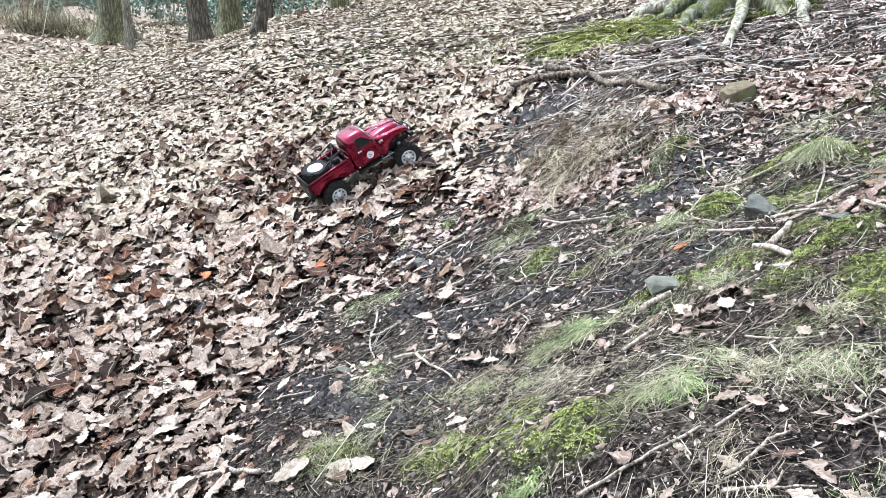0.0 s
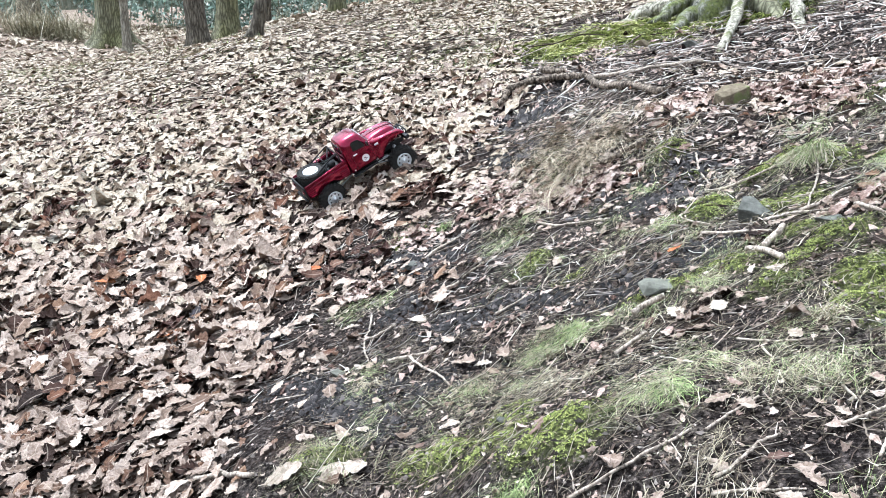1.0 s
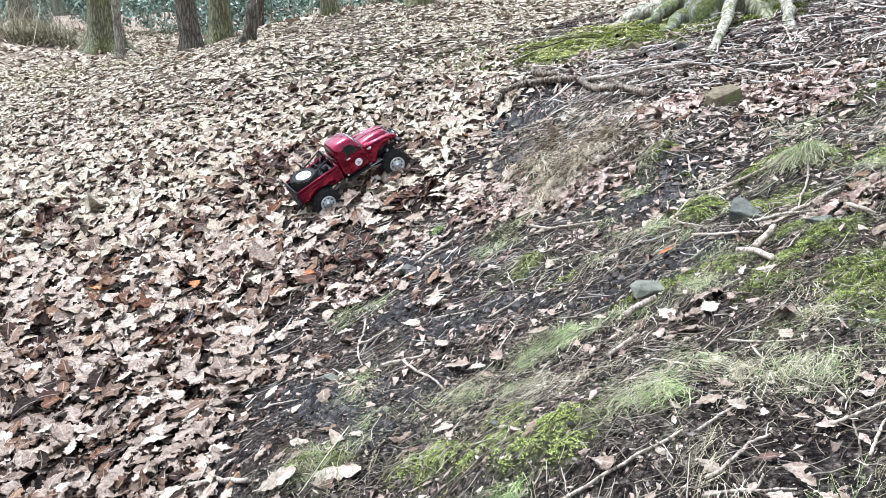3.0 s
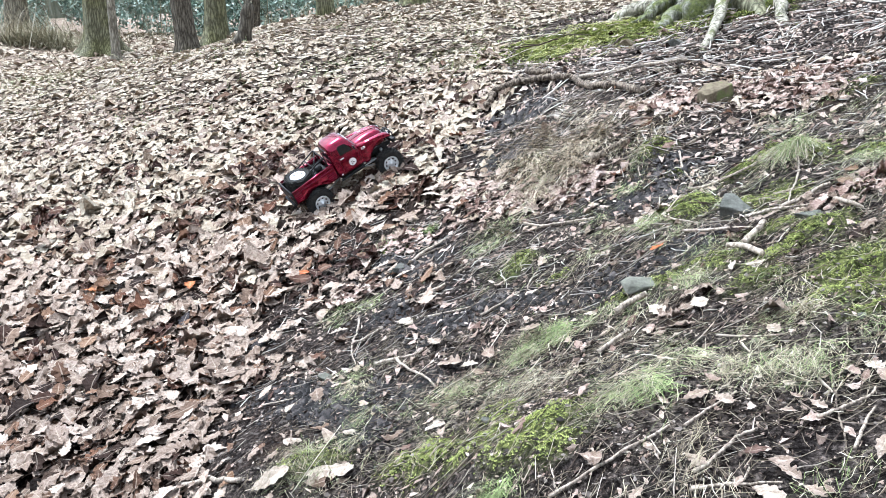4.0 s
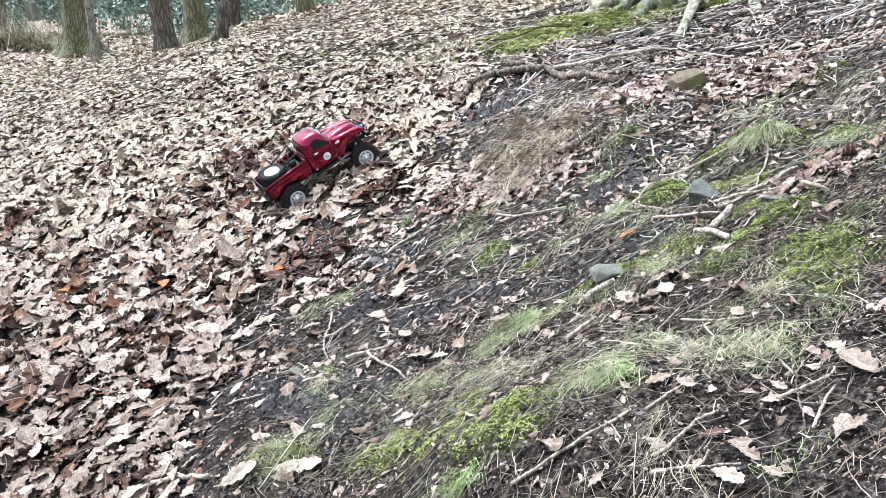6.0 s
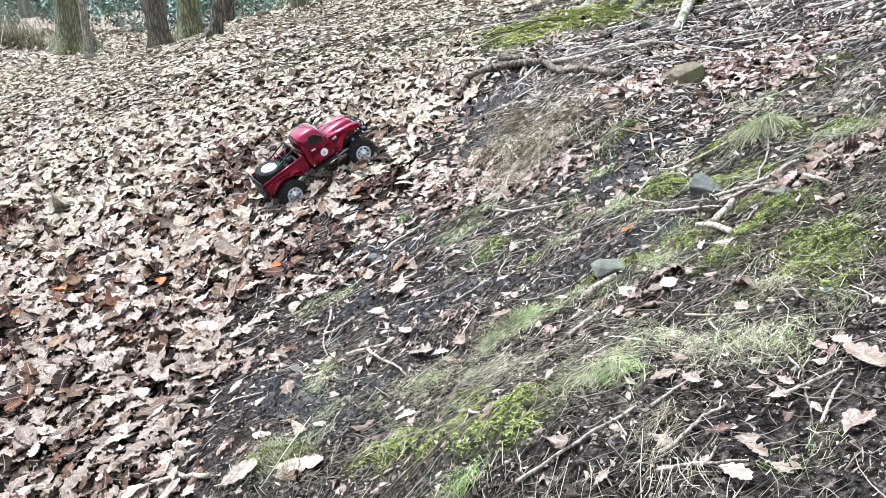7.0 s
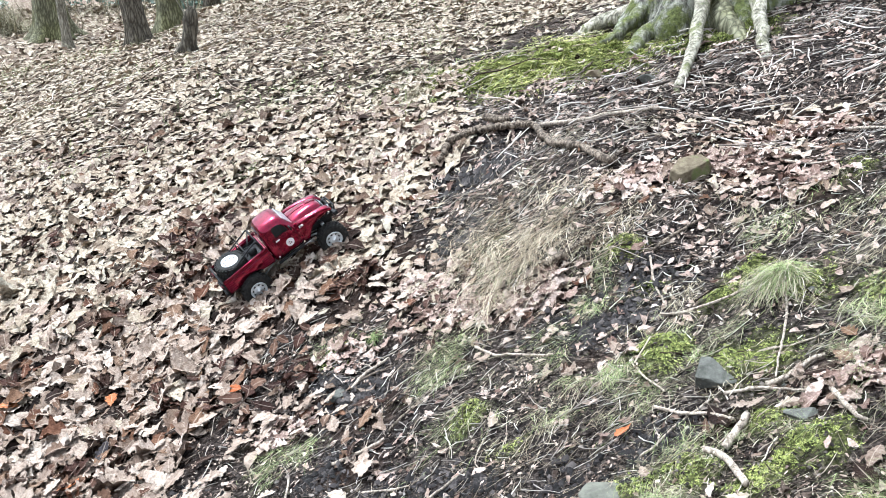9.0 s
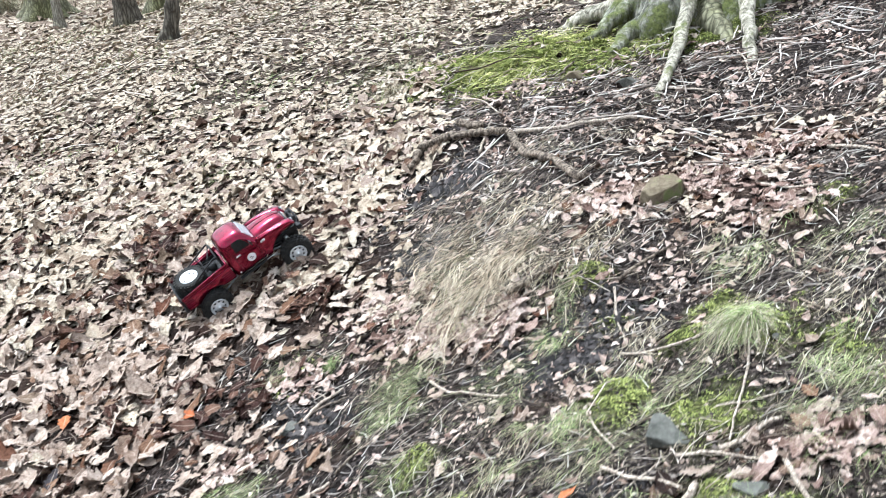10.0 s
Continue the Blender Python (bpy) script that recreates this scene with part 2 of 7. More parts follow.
def stone_material(name, low, high, moss_amount=0.0):
    m, nt, b = material(name, 0.85, 0, 0.08)
    tone = ramp(nt, noise_tex(nt, 30, 8, 0.7), [(0.3, low), (0.7, high)])
    if moss_amount:
        g = ramp(nt, noise_tex(nt, 14, 5), [(0.6 - 0.3 * moss_amount, (0, 0, 0)), (0.7 - 0.25 * moss_amount, (1, 1, 1))])
        tone = mix(nt, tone, (0.12, 0.14, 0.055), g)
    nt.links.new(tone, b.inputs["Base Color"])
    bump(nt, b, noise_tex(nt, 55, 8, 0.7), 0.7, 0.006)
    return m


stone_grey = stone_material("grey_stone", (0.085, 0.084, 0.07), (0.19, 0.186, 0.152))
stone_dark = stone_material("dark_stone", (0.05, 0.05, 0.044), (0.17, 0.168, 0.148))
stone_moss = stone_material("mossy_sandstone", (0.075, 0.056, 0.038), (0.21, 0.175, 0.12), 0.22)

# ---- the lie of the land ----
SLOPE = (0.7306, 0.8904, 0.2472, -0.402, -0.1776, 0.9204, -0.1362, -0.8032, 0.1821, 0.1972, 0.2752, -0.4195, 0.156, 0.2433, -0.3635,
         0.0071, 0.3444, -0.255)
POWERS = [(i, j) for i in range(5) for j in range(5) if i + j <= 5 and (i < 4 or j < 1)]
HUMPS = [(0.8, 2.85, 0.35, 0.0747), (0.15, 3.2, 0.35, -0.0511), (1.0, 2.2, 0.4, -0.0929), (-0.1, 2.4, 0.4, -0.0757), (-1.0, 4.3, 0.5, 0.0138),
         (-1.6, 5.6, 0.7, 0.1318), (-3.2, 9, 1.5, -0.1787), (-1.5, 8.5, 1.2, 0.0626), (-6.5, 12, 2.5, -0.2172), (-2, 13, 2.5, 0.0651),
         (0.45, 0.75, 0.22, 0.1404), (-0.9, 2.45, 0.4, -0.089), (-2.4, 4.3, 0.8, 0.0712), (-4.9, 9.5, 1.3, -0.1531), (-0.25, 1.1, 0.2, 0.0994),
         (1.5, 3.1, 0.4, -0.1275), (0.27, 3.56, 0.13, 0.06), (0.2, 3.3, 0.1, -0.02), (-4.69, 6.5, 1.1, -0.213), (-3.55, 6.5, 1.1, -0.024), (1.07, 1.97, 0.07, 0.05)]
# Swells of the wood's floor further off, row by row.
SWELLS = [(6.5, (-0.213, -0.024, 0.04, -0.021, 0.0)),
          (8.5, (-0.181, 0.12, 0.0, -0.098, 0.03)),
          (11, (0.055, -0.235, 0.01, 0.065, 0.063)),
          (14, (0.285, -0.241, -0.059, 0.079, -0.044)),
          (17.5, (0.21, 0.162, -0.027, 0.102, 0.202))]
HUMPS += [(u * (row + 0.6), row, 0.17 * row, a) for row, swell in SWELLS for u, a in zip((-0.66, -0.5, -0.36, -0.24, -0.14), swell)]
rng = np.random.default_rng(7)
LATTICE = rng.random((64, 64))


def vnoise(x, y, cell, shift=0.0):
    """Smooth value noise, -1 to 1, with cells of that size."""
    u, v = x / cell + shift * 7.3, y / cell + shift * 3.1
    i, j = np.floor(u).astype(int), np.floor(v).astype(int)
    a, c = u - i, v - j
    a, c = a * a * (3 - 2 * a), c * c * (3 - 2 * c)
    g = lambda p, q: LATTICE[p % 64, q % 64]
    return 2 * ((g(i, j) * (1 - a) + g(i + 1, j) * a) * (1 - c) + (g(i, j + 1) * (1 - a) + g(i + 1, j + 1) * a) * c) - 1


def land(x, y):
    """The smooth height of the hillside."""
    x, y = np.asarray(x, float), np.asarray(y, float)
    u = 1.5 * np.clip(x / (np.maximum(y, -1.2) + 1.9), -0.75, 0.75)
    v = np.clip(np.log(np.maximum(y + 1.9, 0.3)), -0.2, 2.95) - 1.5
    z = sum(c * u ** i * v ** j for c, (i, j) in zip(SLOPE, POWERS))
    for cx, cy, r, a in HUMPS:
        z = z + a * np.exp(-((x - cx) ** 2 + (y - cy) ** 2) / (2 * r * r))
    ahead = np.clip((y + 1.1) / 0.9, 0, 1)
    ahead = ahead * ahead * (3 - 2 * ahead)
    return z * ahead + (0.42 + 0.35 * np.tanh(0.5 * x)) * (1 - ahead)


def spots(x, y, some):
    """How much of a patchy cover there is: the strongest of some soft ellipses."""
    out = np.zeros(np.shape(x))
    for cx, cy, rx, ry, a in some:
        out = np.maximum(out, a * np.exp(-(((x - cx) / rx) ** 2 + ((y - cy) / ry) ** 2) * 0.9))
    return out


EDGE_Y = (-5, -2.6, -1.0, 0.0, 0.6, 1.2, 1.5, 1.85, 2.26, 2.48, 2.65, 2.76, 3.02, 3.3, 3.55, 4.1, 5.0, 7.0)
EDGE_X = (-1.9, -0.5, -1.0, -0.7, -0.42, -0.46, -0.55, -0.6, -0.63, -0.53, -0.41, -0.2, -0.04, 0.1, 0.2, 0.15, 0.1, 3.0)
LEAFY = [(0.46, 2.3, 0.21, 0.09, 1.1), (0.12, 2.6, 0.2, 0.13, 1), (-0.13, 3.4, 0.17, 0.19, 1), (-0.05, 3.72, 0.24, 0.23, 1.1), (0.85, 2.71, 0.15, 0.13, 1), (1.18, 2.77, 0.24, 0.29, 1.15),
         (1.31, 2.44, 0.1, 0.16, 1), (0.65, 1.25, 0.09, 0.05, 0.9), (0.64, 1.13, 0.05, 0.04, 0.8), (1.08, 1.52, 0.11, 0.12, 0.75), (0.85, 1.49, 0.08, 0.07, 0.7), (0.79, 1.03, 0.06, 0.05, 0.8),
         (-0.21, 2.16, 0.17, 0.11, 0.8), (-0.26, 2.07, 0.14, 0.09, 0.8), (0.03, 2.0, 0.15, 0.07, 0.7), (-0.14, 2.72, 0.18, 0.19, 0.8), (0.29, 2.54, 0.18, 0.1, 0.6), (1.05, 1.26, 0.05, 0.05, 0.6),
         (-0.01, 2.78, 0.22, 0.18, 1.1)]
LEAFY += [(1.4, 3.05, 0.45, 0.2, 1.0), (-0.36, 1.75, 0.18, 0.26, 0.5), (-0.25, 2.09, 0.2, 0.22, 0.5), (-0.35, 1.2, 0.2, 0.15, 0.3), (0.3, 6.5, 3.0, 1.2, 0.8), (2.5, 7.0, 3.0, 2.0, 0.8),
          (-0.09, 1.01, 0.05, 0.02, 0.8), (0.64, 1.15, 0.05, 0.04, 0.8), (0.12, 2.38, 0.16, 0.07, 0.6), (0.42, 2.1, 0.14, 0.06, 0.6),
          (0.01, 1.79, 0.11, 0.07, 0.8), (-0.3, 2.07, 0.17, 0.09, 0.9), (1.02, 1.22, 0.05, 0.04, 0.7), (0.6, 1.93, 0.09, 0.05, 0.6), (0.96, 2.55, 0.1, 0.05, 0.6), (-0.28, 1.15, 0.11, 0.06, 0.7)]
# Moss cushions low on the bank and higher up.
MOSS_LOW = [(0.77, 1.39, 0.06, 0.07, 1), (0.81, 1.21, 0.07, 0.04, 0.9), (0.87, 1.3, 0.05, 0.05, 0.9), (0.97, 1.34, 0.06, 0.07, 0.9), (0.96, 1.04, 0.1, 0.06, 1), (0.97, 1.13, 0.08, 0.06, 1),
            (0.94, 0.94, 0.06, 0.03, 0.9), (0.9, 1.04, 0.04, 0.04, 0.8), (0.56, 1.39, 0.07, 0.05, 0.9), (0.66, 1.4, 0.08, 0.04, 0.8), (0.34, 0.82, 0.09, 0.09, 1), (0.38, 0.73, 0.06, 0.04, 0.9),
            (0.13, 0.99, 0.1, 0.08, 1), (0.24, 0.92, 0.13, 0.08, 0.8), (0.3, 1.83, 0.05, 0.06, 0.9), (0.42, 1.68, 0.04, 0.03, 1), (0.92, 1.33, 0.03, 0.05, 0.8), (0.29, 1.05, 0.08, 0.07, 0.7)]
MOSS_HIGH = [(0.78, 1.86, 0.08, 0.13, 1), (0.75, 2.37, 0.07, 0.05, 1), (1.04, 2.13, 0.07, 0.07, 1), (1.13, 1.96, 0.1, 0.1, 0.9), (0.96, 1.72, 0.1, 0.1, 1), (0.96, 2.04, 0.06, 0.06, 1),
             (0.21, 4.53, 0.43, 0.2, 0.9), (0.55, 4.34, 0.38, 0.27, 1), (0.84, 4.17, 0.27, 0.26, 1), (0.92, 1.47, 0.06, 0.04, 0.9), (1.25, 1.77, 0.05, 0.12, 0.8), (1.41, 2.45, 0.08, 0.09, 0.6),
             (0.48, 4.35, 0.56, 0.37, 0.7), (0.8, 2.19, 0.06, 0.05, 0.5), (-0.53, 3.81, 0.07, 0.07, 0.4)]
MOSSY = MOSS_LOW + MOSS_HIGH + [(-0.14, 2.37, 0.08, 0.08, 0.8), (-0.82, 3.84, 0.1, 0.1, 0.9), (-0.16, 1.07, 0.1, 0.05, 0.8), (1.38, 4.1, 0.3, 0.2, 0.9), (0.7, 4.45, 0.33, 0.3, 0.95)]


BARE = [(-0.35, 4.9, 1.0, 0.7, 1.0), (-0.9, 5.6, 0.8, 0.8, 0.9), (0.3, 4.2, 0.5, 0.4, 0.9), (-0.6, 4.35, 0.4, 0.25, 0.6), (0.4, 5.6, 0.8, 0.5, 0.8)]


def cover(x, y):
    """Litter and moss, 0 to 1 each."""
    side = np.interp(y, EDGE_Y, EDGE_X) - x + 0.09 * vnoise(x, y, 0.16, 1) + 0.07 * vnoise(x, y, 0.05, 2)
    litter = np.clip(0.5 + side / 0.24, 0, 1)
    litter = np.maximum(litter, np.clip(spots(x, y, LEAFY) * 1.3 + 0.25 * vnoise(x, y, 0.12, 3) - 0.25, 0, 1))
    thin = np.clip(spots(x, y, BARE) + 0.5 * vnoise(x, y, 0.22, 14) * (spots(x, y, BARE) > 0.1), 0, 1)
    litter = litter * (1 - 0.55 * thin)
    litter = np.where(y > 5.2, np.maximum(litter, np.clip((y - 5.4) / 1.2, 0, 0.8)), litter)
    green = np.clip(spots(x, y, MOSSY) * 1.8 + 0.4 * vnoise(x, y, 0.07, 4) + 0.35 * vnoise(x, y, 0.025, 5) - 0.5, 0, 1)
    return litter, green * (1 - 0.5 * litter)


def ground_z(x, y):
    x, y = np.asarray(x, float), np.asarray(y, float)
    litter, green = cover(x, y)
    fine = 0.016 * vnoise(x, y, 0.31, 6) + 0.009 * vnoise(x, y, 0.13, 7) + (1 - litter) * 0.008 * vnoise(x + 0.4 * y, y, 0.06, 8)
    fine = fine + 0.004 * np.clip(y - 4, 0, 4) * vnoise(x, y, 0.9, 9)
    return land(x, y) + fine + green * (0.016 + 0.012 * vnoise(x, y, 0.045, 18) + 0.007 * vnoise(x, y, 0.018, 33))


def gz(x, y):
    return float(ground_z(np.array([x]), np.array([y]))[0])


def normals(x, y, d=0.03):
    n = np.stack([land(x - d, y) - land(x + d, y), land(x, y - d) - land(x, y + d), np.full(np.shape(x), 2 * d)], -1)
    return n / np.linalg.norm(n, axis=-1, keepdims=True)


def mesh_from(name, verts, faces, mat, attributes=(), smooth=True):
    """A mesh from arrays: verts (n, 3) and quads or triangles (m, k)."""
    me = bpy.data.meshes.new(name)
    verts, faces = np.asarray(verts, np.float32), np.asarray(faces, np.int32)
    k = faces.shape[1]
    me.vertices.add(len(verts))
    me.vertices.foreach_set("co", verts.ravel())
    me.loops.add(faces.size)
    me.loops.foreach_set("vertex_index", faces.ravel())
    me.polygons.add(len(faces))
    me.polygons.foreach_set("loop_start", np.arange(0, faces.size, k, dtype=np.int32))
    me.polygons.foreach_set("use_smooth", np.full(len(faces), smooth))
    for key, values in attributes:
        me.attributes.new(key, "FLOAT", "POINT").data.foreach_set("value", np.asarray(values, np.float32).ravel())
    me.update(calc_edges=True)
    me.materials.append(mat)
    return me


def spread(lo, dense_lo, dense_hi, hi, step, grow=1.09):
    """Coordinates that are even in the middle and widen outwards."""
    mid = list(np.arange(dense_lo, dense_hi, step))
    d, x = step, mid[-1]
    while x < hi:
        d *= grow
        x += d
        mid.append(x)
    d, x = step, mid[0]
    while x > lo:
        d *= grow
        x -= d
        mid.insert(0, x)
    return np.array(mid)


gx, gy = np.meshgrid(spread(-400, -2.0, 1.9, 400, 0.029, 1.075), spread(-400, 0.3, 4.4, 900, 0.029, 1.07))
litter_at, moss_at = cover(gx.ravel(), gy.ravel())
ground_verts = np.stack([gx.ravel(), gy.ravel(), ground_z(gx.ravel(), gy.ravel())], -1)
rows_n, cols_n = gx.shape
corner = (np.arange(rows_n - 1)[:, None] * cols_n + np.arange(cols_n - 1)).ravel()
ground = new("ground", mesh_from("ground", ground_verts, np.stack([corner, corner + 1, corner + cols_n + 1, corner + cols_n], -1), soil,
                                 (("litter", litter_at), ("moss", moss_at), ("dry", np.clip((gy.ravel() - 3.6) / 2.0, 0, 1)))))
tagged(ground, "black woodland soil rising as a bank, patched with moss", "ground", "", "structure")
# ---- leaves, twigs, grass and moss: strewn by the cover of the ground ----
def leaf_shape(stations, lobes, phase=0.6, deep=0.42, widest=1.35):
    """Half widths of an oak leaf along its length, 0 at the stalk to 1 at the tip: a blade broadest past its middle, cut into round lobes."""
    s = np.linspace(0, 1, stations)
    w = 0.275 * np.sin(np.pi * np.clip(s, 0.02, 0.975) ** widest) ** 0.62
    w = w * (1 - deep * (0.5 + 0.5 * np.cos(2 * np.pi * lobes * s ** 0.92 + phase)) ** 1.6)
    w = np.where(s == 0, 0.012, np.where(s == 1, 0.05, w))
    return s, w


def leaf_batch(x, y, size, lift, tilt, stations=14, lobes=4.0, curl=1.0):
    """Verts and quads of many curled leaves lying on the land."""
    n = len(x)
    deep = 0.3 if stations > 8 else 0.12
    s = np.linspace(0, 1, stations)
    widest, count = rng.uniform(1.1, 1.6, (n, 1)), lobes * rng.uniform(0.85, 1.15, (n, 1))
    outline = lambda: leaf_shape(stations, count, rng.normal(0.5, 0.6, (n, 1)), deep * rng.uniform(0.5, 1.3, (n, 1)), widest)[1]
    wide = outline() * rng.uniform(0.85, 1.2, (n, 1)) * (1 + 0.035 * rng.standard_normal((n, stations)) * (stations > 6))
    wide2 = outline() * rng.uniform(0.85, 1.2, (n, 1)) * (1 + 0.035 * rng.standard_normal((n, stations)) * (stations > 6))
    bend = rng.normal(0, 0.42, (n, 1)) * curl
    cup = rng.normal(0.6, 1.3, (n, 1)) * curl
    wave = rng.normal(0, 0.042, (n, stations)) * curl
    sway = rng.normal(0, 0.12, (n, 1)) * (s[None] - 0.5) ** 2
    mid = np.stack([np.broadcast_to(s[None] - 0.5, (n, stations)), sway, bend * ((s[None] - 0.5) ** 2 - 0.1)], -1)
    left = mid + np.stack([rng.normal(0, 0.008, (n, stations)), wide, cup * wide ** 2 * 2 + wave], -1)
    right = mid + np.stack([rng.normal(0, 0.008, (n, stations)), -wide2, cup * wide2 ** 2 * 2 - wave], -1)
    local = np.stack([left, mid, right], 2).reshape(n, stations * 3, 3) * size[:, None, None]
    yaw, lean, roll = rng.uniform(0, 2 * np.pi, n), rng.normal(0, 1, n) * tilt, rng.normal(0, 1, n) * tilt
    flip = np.where(rng.random(n) < 0.5, 0.0, np.pi)
    roll = roll + flip
    cy, sy, cp, sp, cr, sr = np.cos(yaw), np.sin(yaw), np.cos(lean), np.sin(lean), np.cos(roll), np.sin(roll)
    turn = np.stack([np.stack([cy * cp, cy * sp * sr - sy * cr, cy * sp * cr + sy * sr], -1),
                     np.stack([sy * cp, sy * sp * sr + cy * cr, sy * sp * cr - cy * sr], -1),
                     np.stack([-sp, cp * sr, cp * cr], -1)], 1)
    up = normals(x, y)
    e1 = np.stack([up[:, 2], np.zeros(n), -up[:, 0]], -1)
    e1 /= np.linalg.norm(e1, axis=-1, keepdims=True)
    e2 = np.cross(up, e1)
    base = np.stack([e1, e2, up], -1)
    verts = np.einsum("nij,njk,nvk->nvi", base, turn, local)
    verts = verts + np.stack([x, y, ground_z(x, y) + lift], -1)[:, None]
    v = np.arange(stations - 1)[:, None] * 3
    quad = np.concatenate([v + [0, 1, 4, 3], v + [1, 2, 5, 4]])
    faces = (np.arange(n)[:, None, None] * stations * 3 + quad[None]).reshape(-1, 4)
    rib = np.tile(np.tile([0.0, 1.0, 0.0], stations), n)
    return verts.reshape(-1, 3), faces, rib


def strewn(n, x0, x1, y0, y1, weight):
    """Up to n places in a stretch of ground, kept by a weight of x and y."""
    x, y = rng.uniform(x0, x1, n), rng.uniform(y0, y1, n)
    keep = rng.random(n) < weight(x, y)
    return x[keep], y[keep]


def strewn_in(n, some, weight, wide=1.0):
    """About n places in soft ellipses, kept by a weight of x and y."""
    e = np.array(some)
    share = e[:, 2] * e[:, 3] * e[:, 4] / (e[:, 1] + 0.9) ** 0.6
    pick = rng.choice(len(e), n, p=share / share.sum())
    x = e[pick, 0] + rng.normal(0, 0.75 * wide, n) * e[pick, 2]
    y = e[pick, 1] + rng.normal(0, 0.75 * wide, n) * e[pick, 3]
    keep = rng.random(n) < weight(x, y)
    return x[keep], y[keep]


def litter_of(x, y):
    return cover(x, y)[0]


def in_view(x, y, margin=0.2):
    ragged = margin + 0.3 * np.clip(vnoise(x, y, 0.6, 51) + 0.5 * vnoise(x, y, 0.2, 52), 0, 2)
    return (x > -0.78 * (y + 0.9) - ragged) & (x < 0.46 * (y + 0.9) + 0.35 + ragged)


# Slips of naked black soil between the plants.
NAKED = [(-0.58, 1.87, 0.08, 0.06, 0.9), (-0.34, 1.52, 0.07, 0.05, 1.0), (-0.15, 1.29, 0.07, 0.05, 1.0), (-0.07, 1.38, 0.07, 0.05, 0.8), (0.06, 1.32, 0.07, 0.05, 0.8), (-0.06, 1.81, 0.08, 0.06, 0.9), (-0.15, 2.22, 0.09, 0.07, 1.0), (-0.05, 2.14, 0.09, 0.07, 1.0), (0.10, 1.61, 0.08, 0.06, 0.9), (0.30, 1.61, 0.08, 0.06, 0.8),
         (-0.24, 1.40, 0.07, 0.05, 1.0), (0.52, 1.49, 0.07, 0.05, 0.8), (0.60, 2.09, 0.09, 0.07, 0.9), (0.72, 2.11, 0.09, 0.07, 0.8), (0.28, 3.28, 0.13, 0.09, 0.9), (0.23, 2.81, 0.11, 0.08, 0.8), (0.72, 1.51, 0.07, 0.05, 0.8), (0.77, 2.24, 0.09, 0.07, 0.7), (-0.05, 1.18, 0.06, 0.05, 0.8)]


def grown(x, y):
    return 1 - 0.85 * np.clip(spots(x, y, NAKED), 0, 1)


def clear_of_truck(x, y):
    """Nothing loose where the toy truck's wheels press the leaves down."""
    u = (x + 0.5491) * 0.843 + (y - 2.8472) * 0.537
    v = -(x + 0.5491) * 0.537 + (y - 2.8472) * 0.843
    wheels = ((abs(u) < 0.085) | (abs(u - 0.32) < 0.09)) & (v > -0.085) & (v < 0.25)
    return np.where(wheels | ((u > -0.15) & (u < 0.42) & (v > -0.01) & (v < 0.2)), 0.0, 1.0)


def stuff(name, me, label, category):
    return tagged(new(name, me), label, category, "", "stuff")


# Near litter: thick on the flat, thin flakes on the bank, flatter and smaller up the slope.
# A flat, pressed layer below, coloured near black low down for the gaps' shade.
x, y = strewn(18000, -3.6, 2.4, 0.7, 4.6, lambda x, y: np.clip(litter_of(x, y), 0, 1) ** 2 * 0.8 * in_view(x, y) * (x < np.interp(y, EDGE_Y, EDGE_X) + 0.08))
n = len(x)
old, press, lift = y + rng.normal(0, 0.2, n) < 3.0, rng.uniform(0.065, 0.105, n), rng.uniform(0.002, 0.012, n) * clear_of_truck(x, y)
for some, mat, label in ((old, leaf_gap_shade, "pressed older oak leaves, darkened for the shade under the loose drift"), (~old, leaf_dull, "pressed dull oak leaves under the drift up the slope")):
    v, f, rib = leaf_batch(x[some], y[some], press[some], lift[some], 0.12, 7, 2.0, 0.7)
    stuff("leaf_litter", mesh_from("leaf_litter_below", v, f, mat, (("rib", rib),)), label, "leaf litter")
x, y = strewn(36000, -3.6, 2.4, 0.7, 4.6, lambda x, y: np.clip(litter_of(x, y), 0, 1) * 0.8 * in_view(x, y) * np.where(y > 3.0, 1.0, 0.8))
n = len(x)
settle = np.interp(y, (1.2, 2.4, 3.2, 4.2), (0.9, 0.8, 0.55, 0.4))
size = rng.normal(0.08, 0.02, n).clip(0.035, 0.125) * np.where(x > np.interp(y, EDGE_Y, EDGE_X) + 0.05, 0.55, np.interp(y, (1.2, 2.1, 2.9, 4.2), (0.88, 1.12, 1.06, 0.76)))
lift = rng.uniform(0.004, 0.042, n) * np.where(clear_of_truck(x, y) > 0, np.where(x > np.interp(y, EDGE_Y, EDGE_X) + 0.05, 0.4, settle), 0.25)
tilt = np.where(clear_of_truck(x, y) > 0, np.where(x > np.interp(y, EDGE_Y, EDGE_X) + 0.05, 0.1, 0.19 * settle), 0.13)
bleached = y + 0.5 * vnoise(x, y, 0.5, 26) + rng.normal(0, 0.35, n) > 2.95
low = ~bleached & (y + 0.3 * vnoise(x, y, 0.3, 31) + rng.normal(0, 0.22, n) < 2.05)
for name, some, mat, label in (("leaf_litter_low", low, leaf_dull, "weathered grey-brown oak leaves low in the drift"), ("leaf_litter_near", ~bleached & ~low, leaf_many, "thick drift of dry bleached brown oak leaves on the ground"), ("leaf_litter_middle", bleached, leaf_dry, "drift of pale dry oak leaves up the slope")):
    v, f, rib = leaf_batch(x[some], y[some], size[some], lift[some], tilt[some], *{"leaf_litter_low": (17, 3.6), "leaf_litter_near": (14, 3.2)}.get(name, (10, 2.3)), 0.85)
    stuff("leaf_litter", mesh_from(name, v, f, mat, (("rib", rib),)), label, "leaf litter")
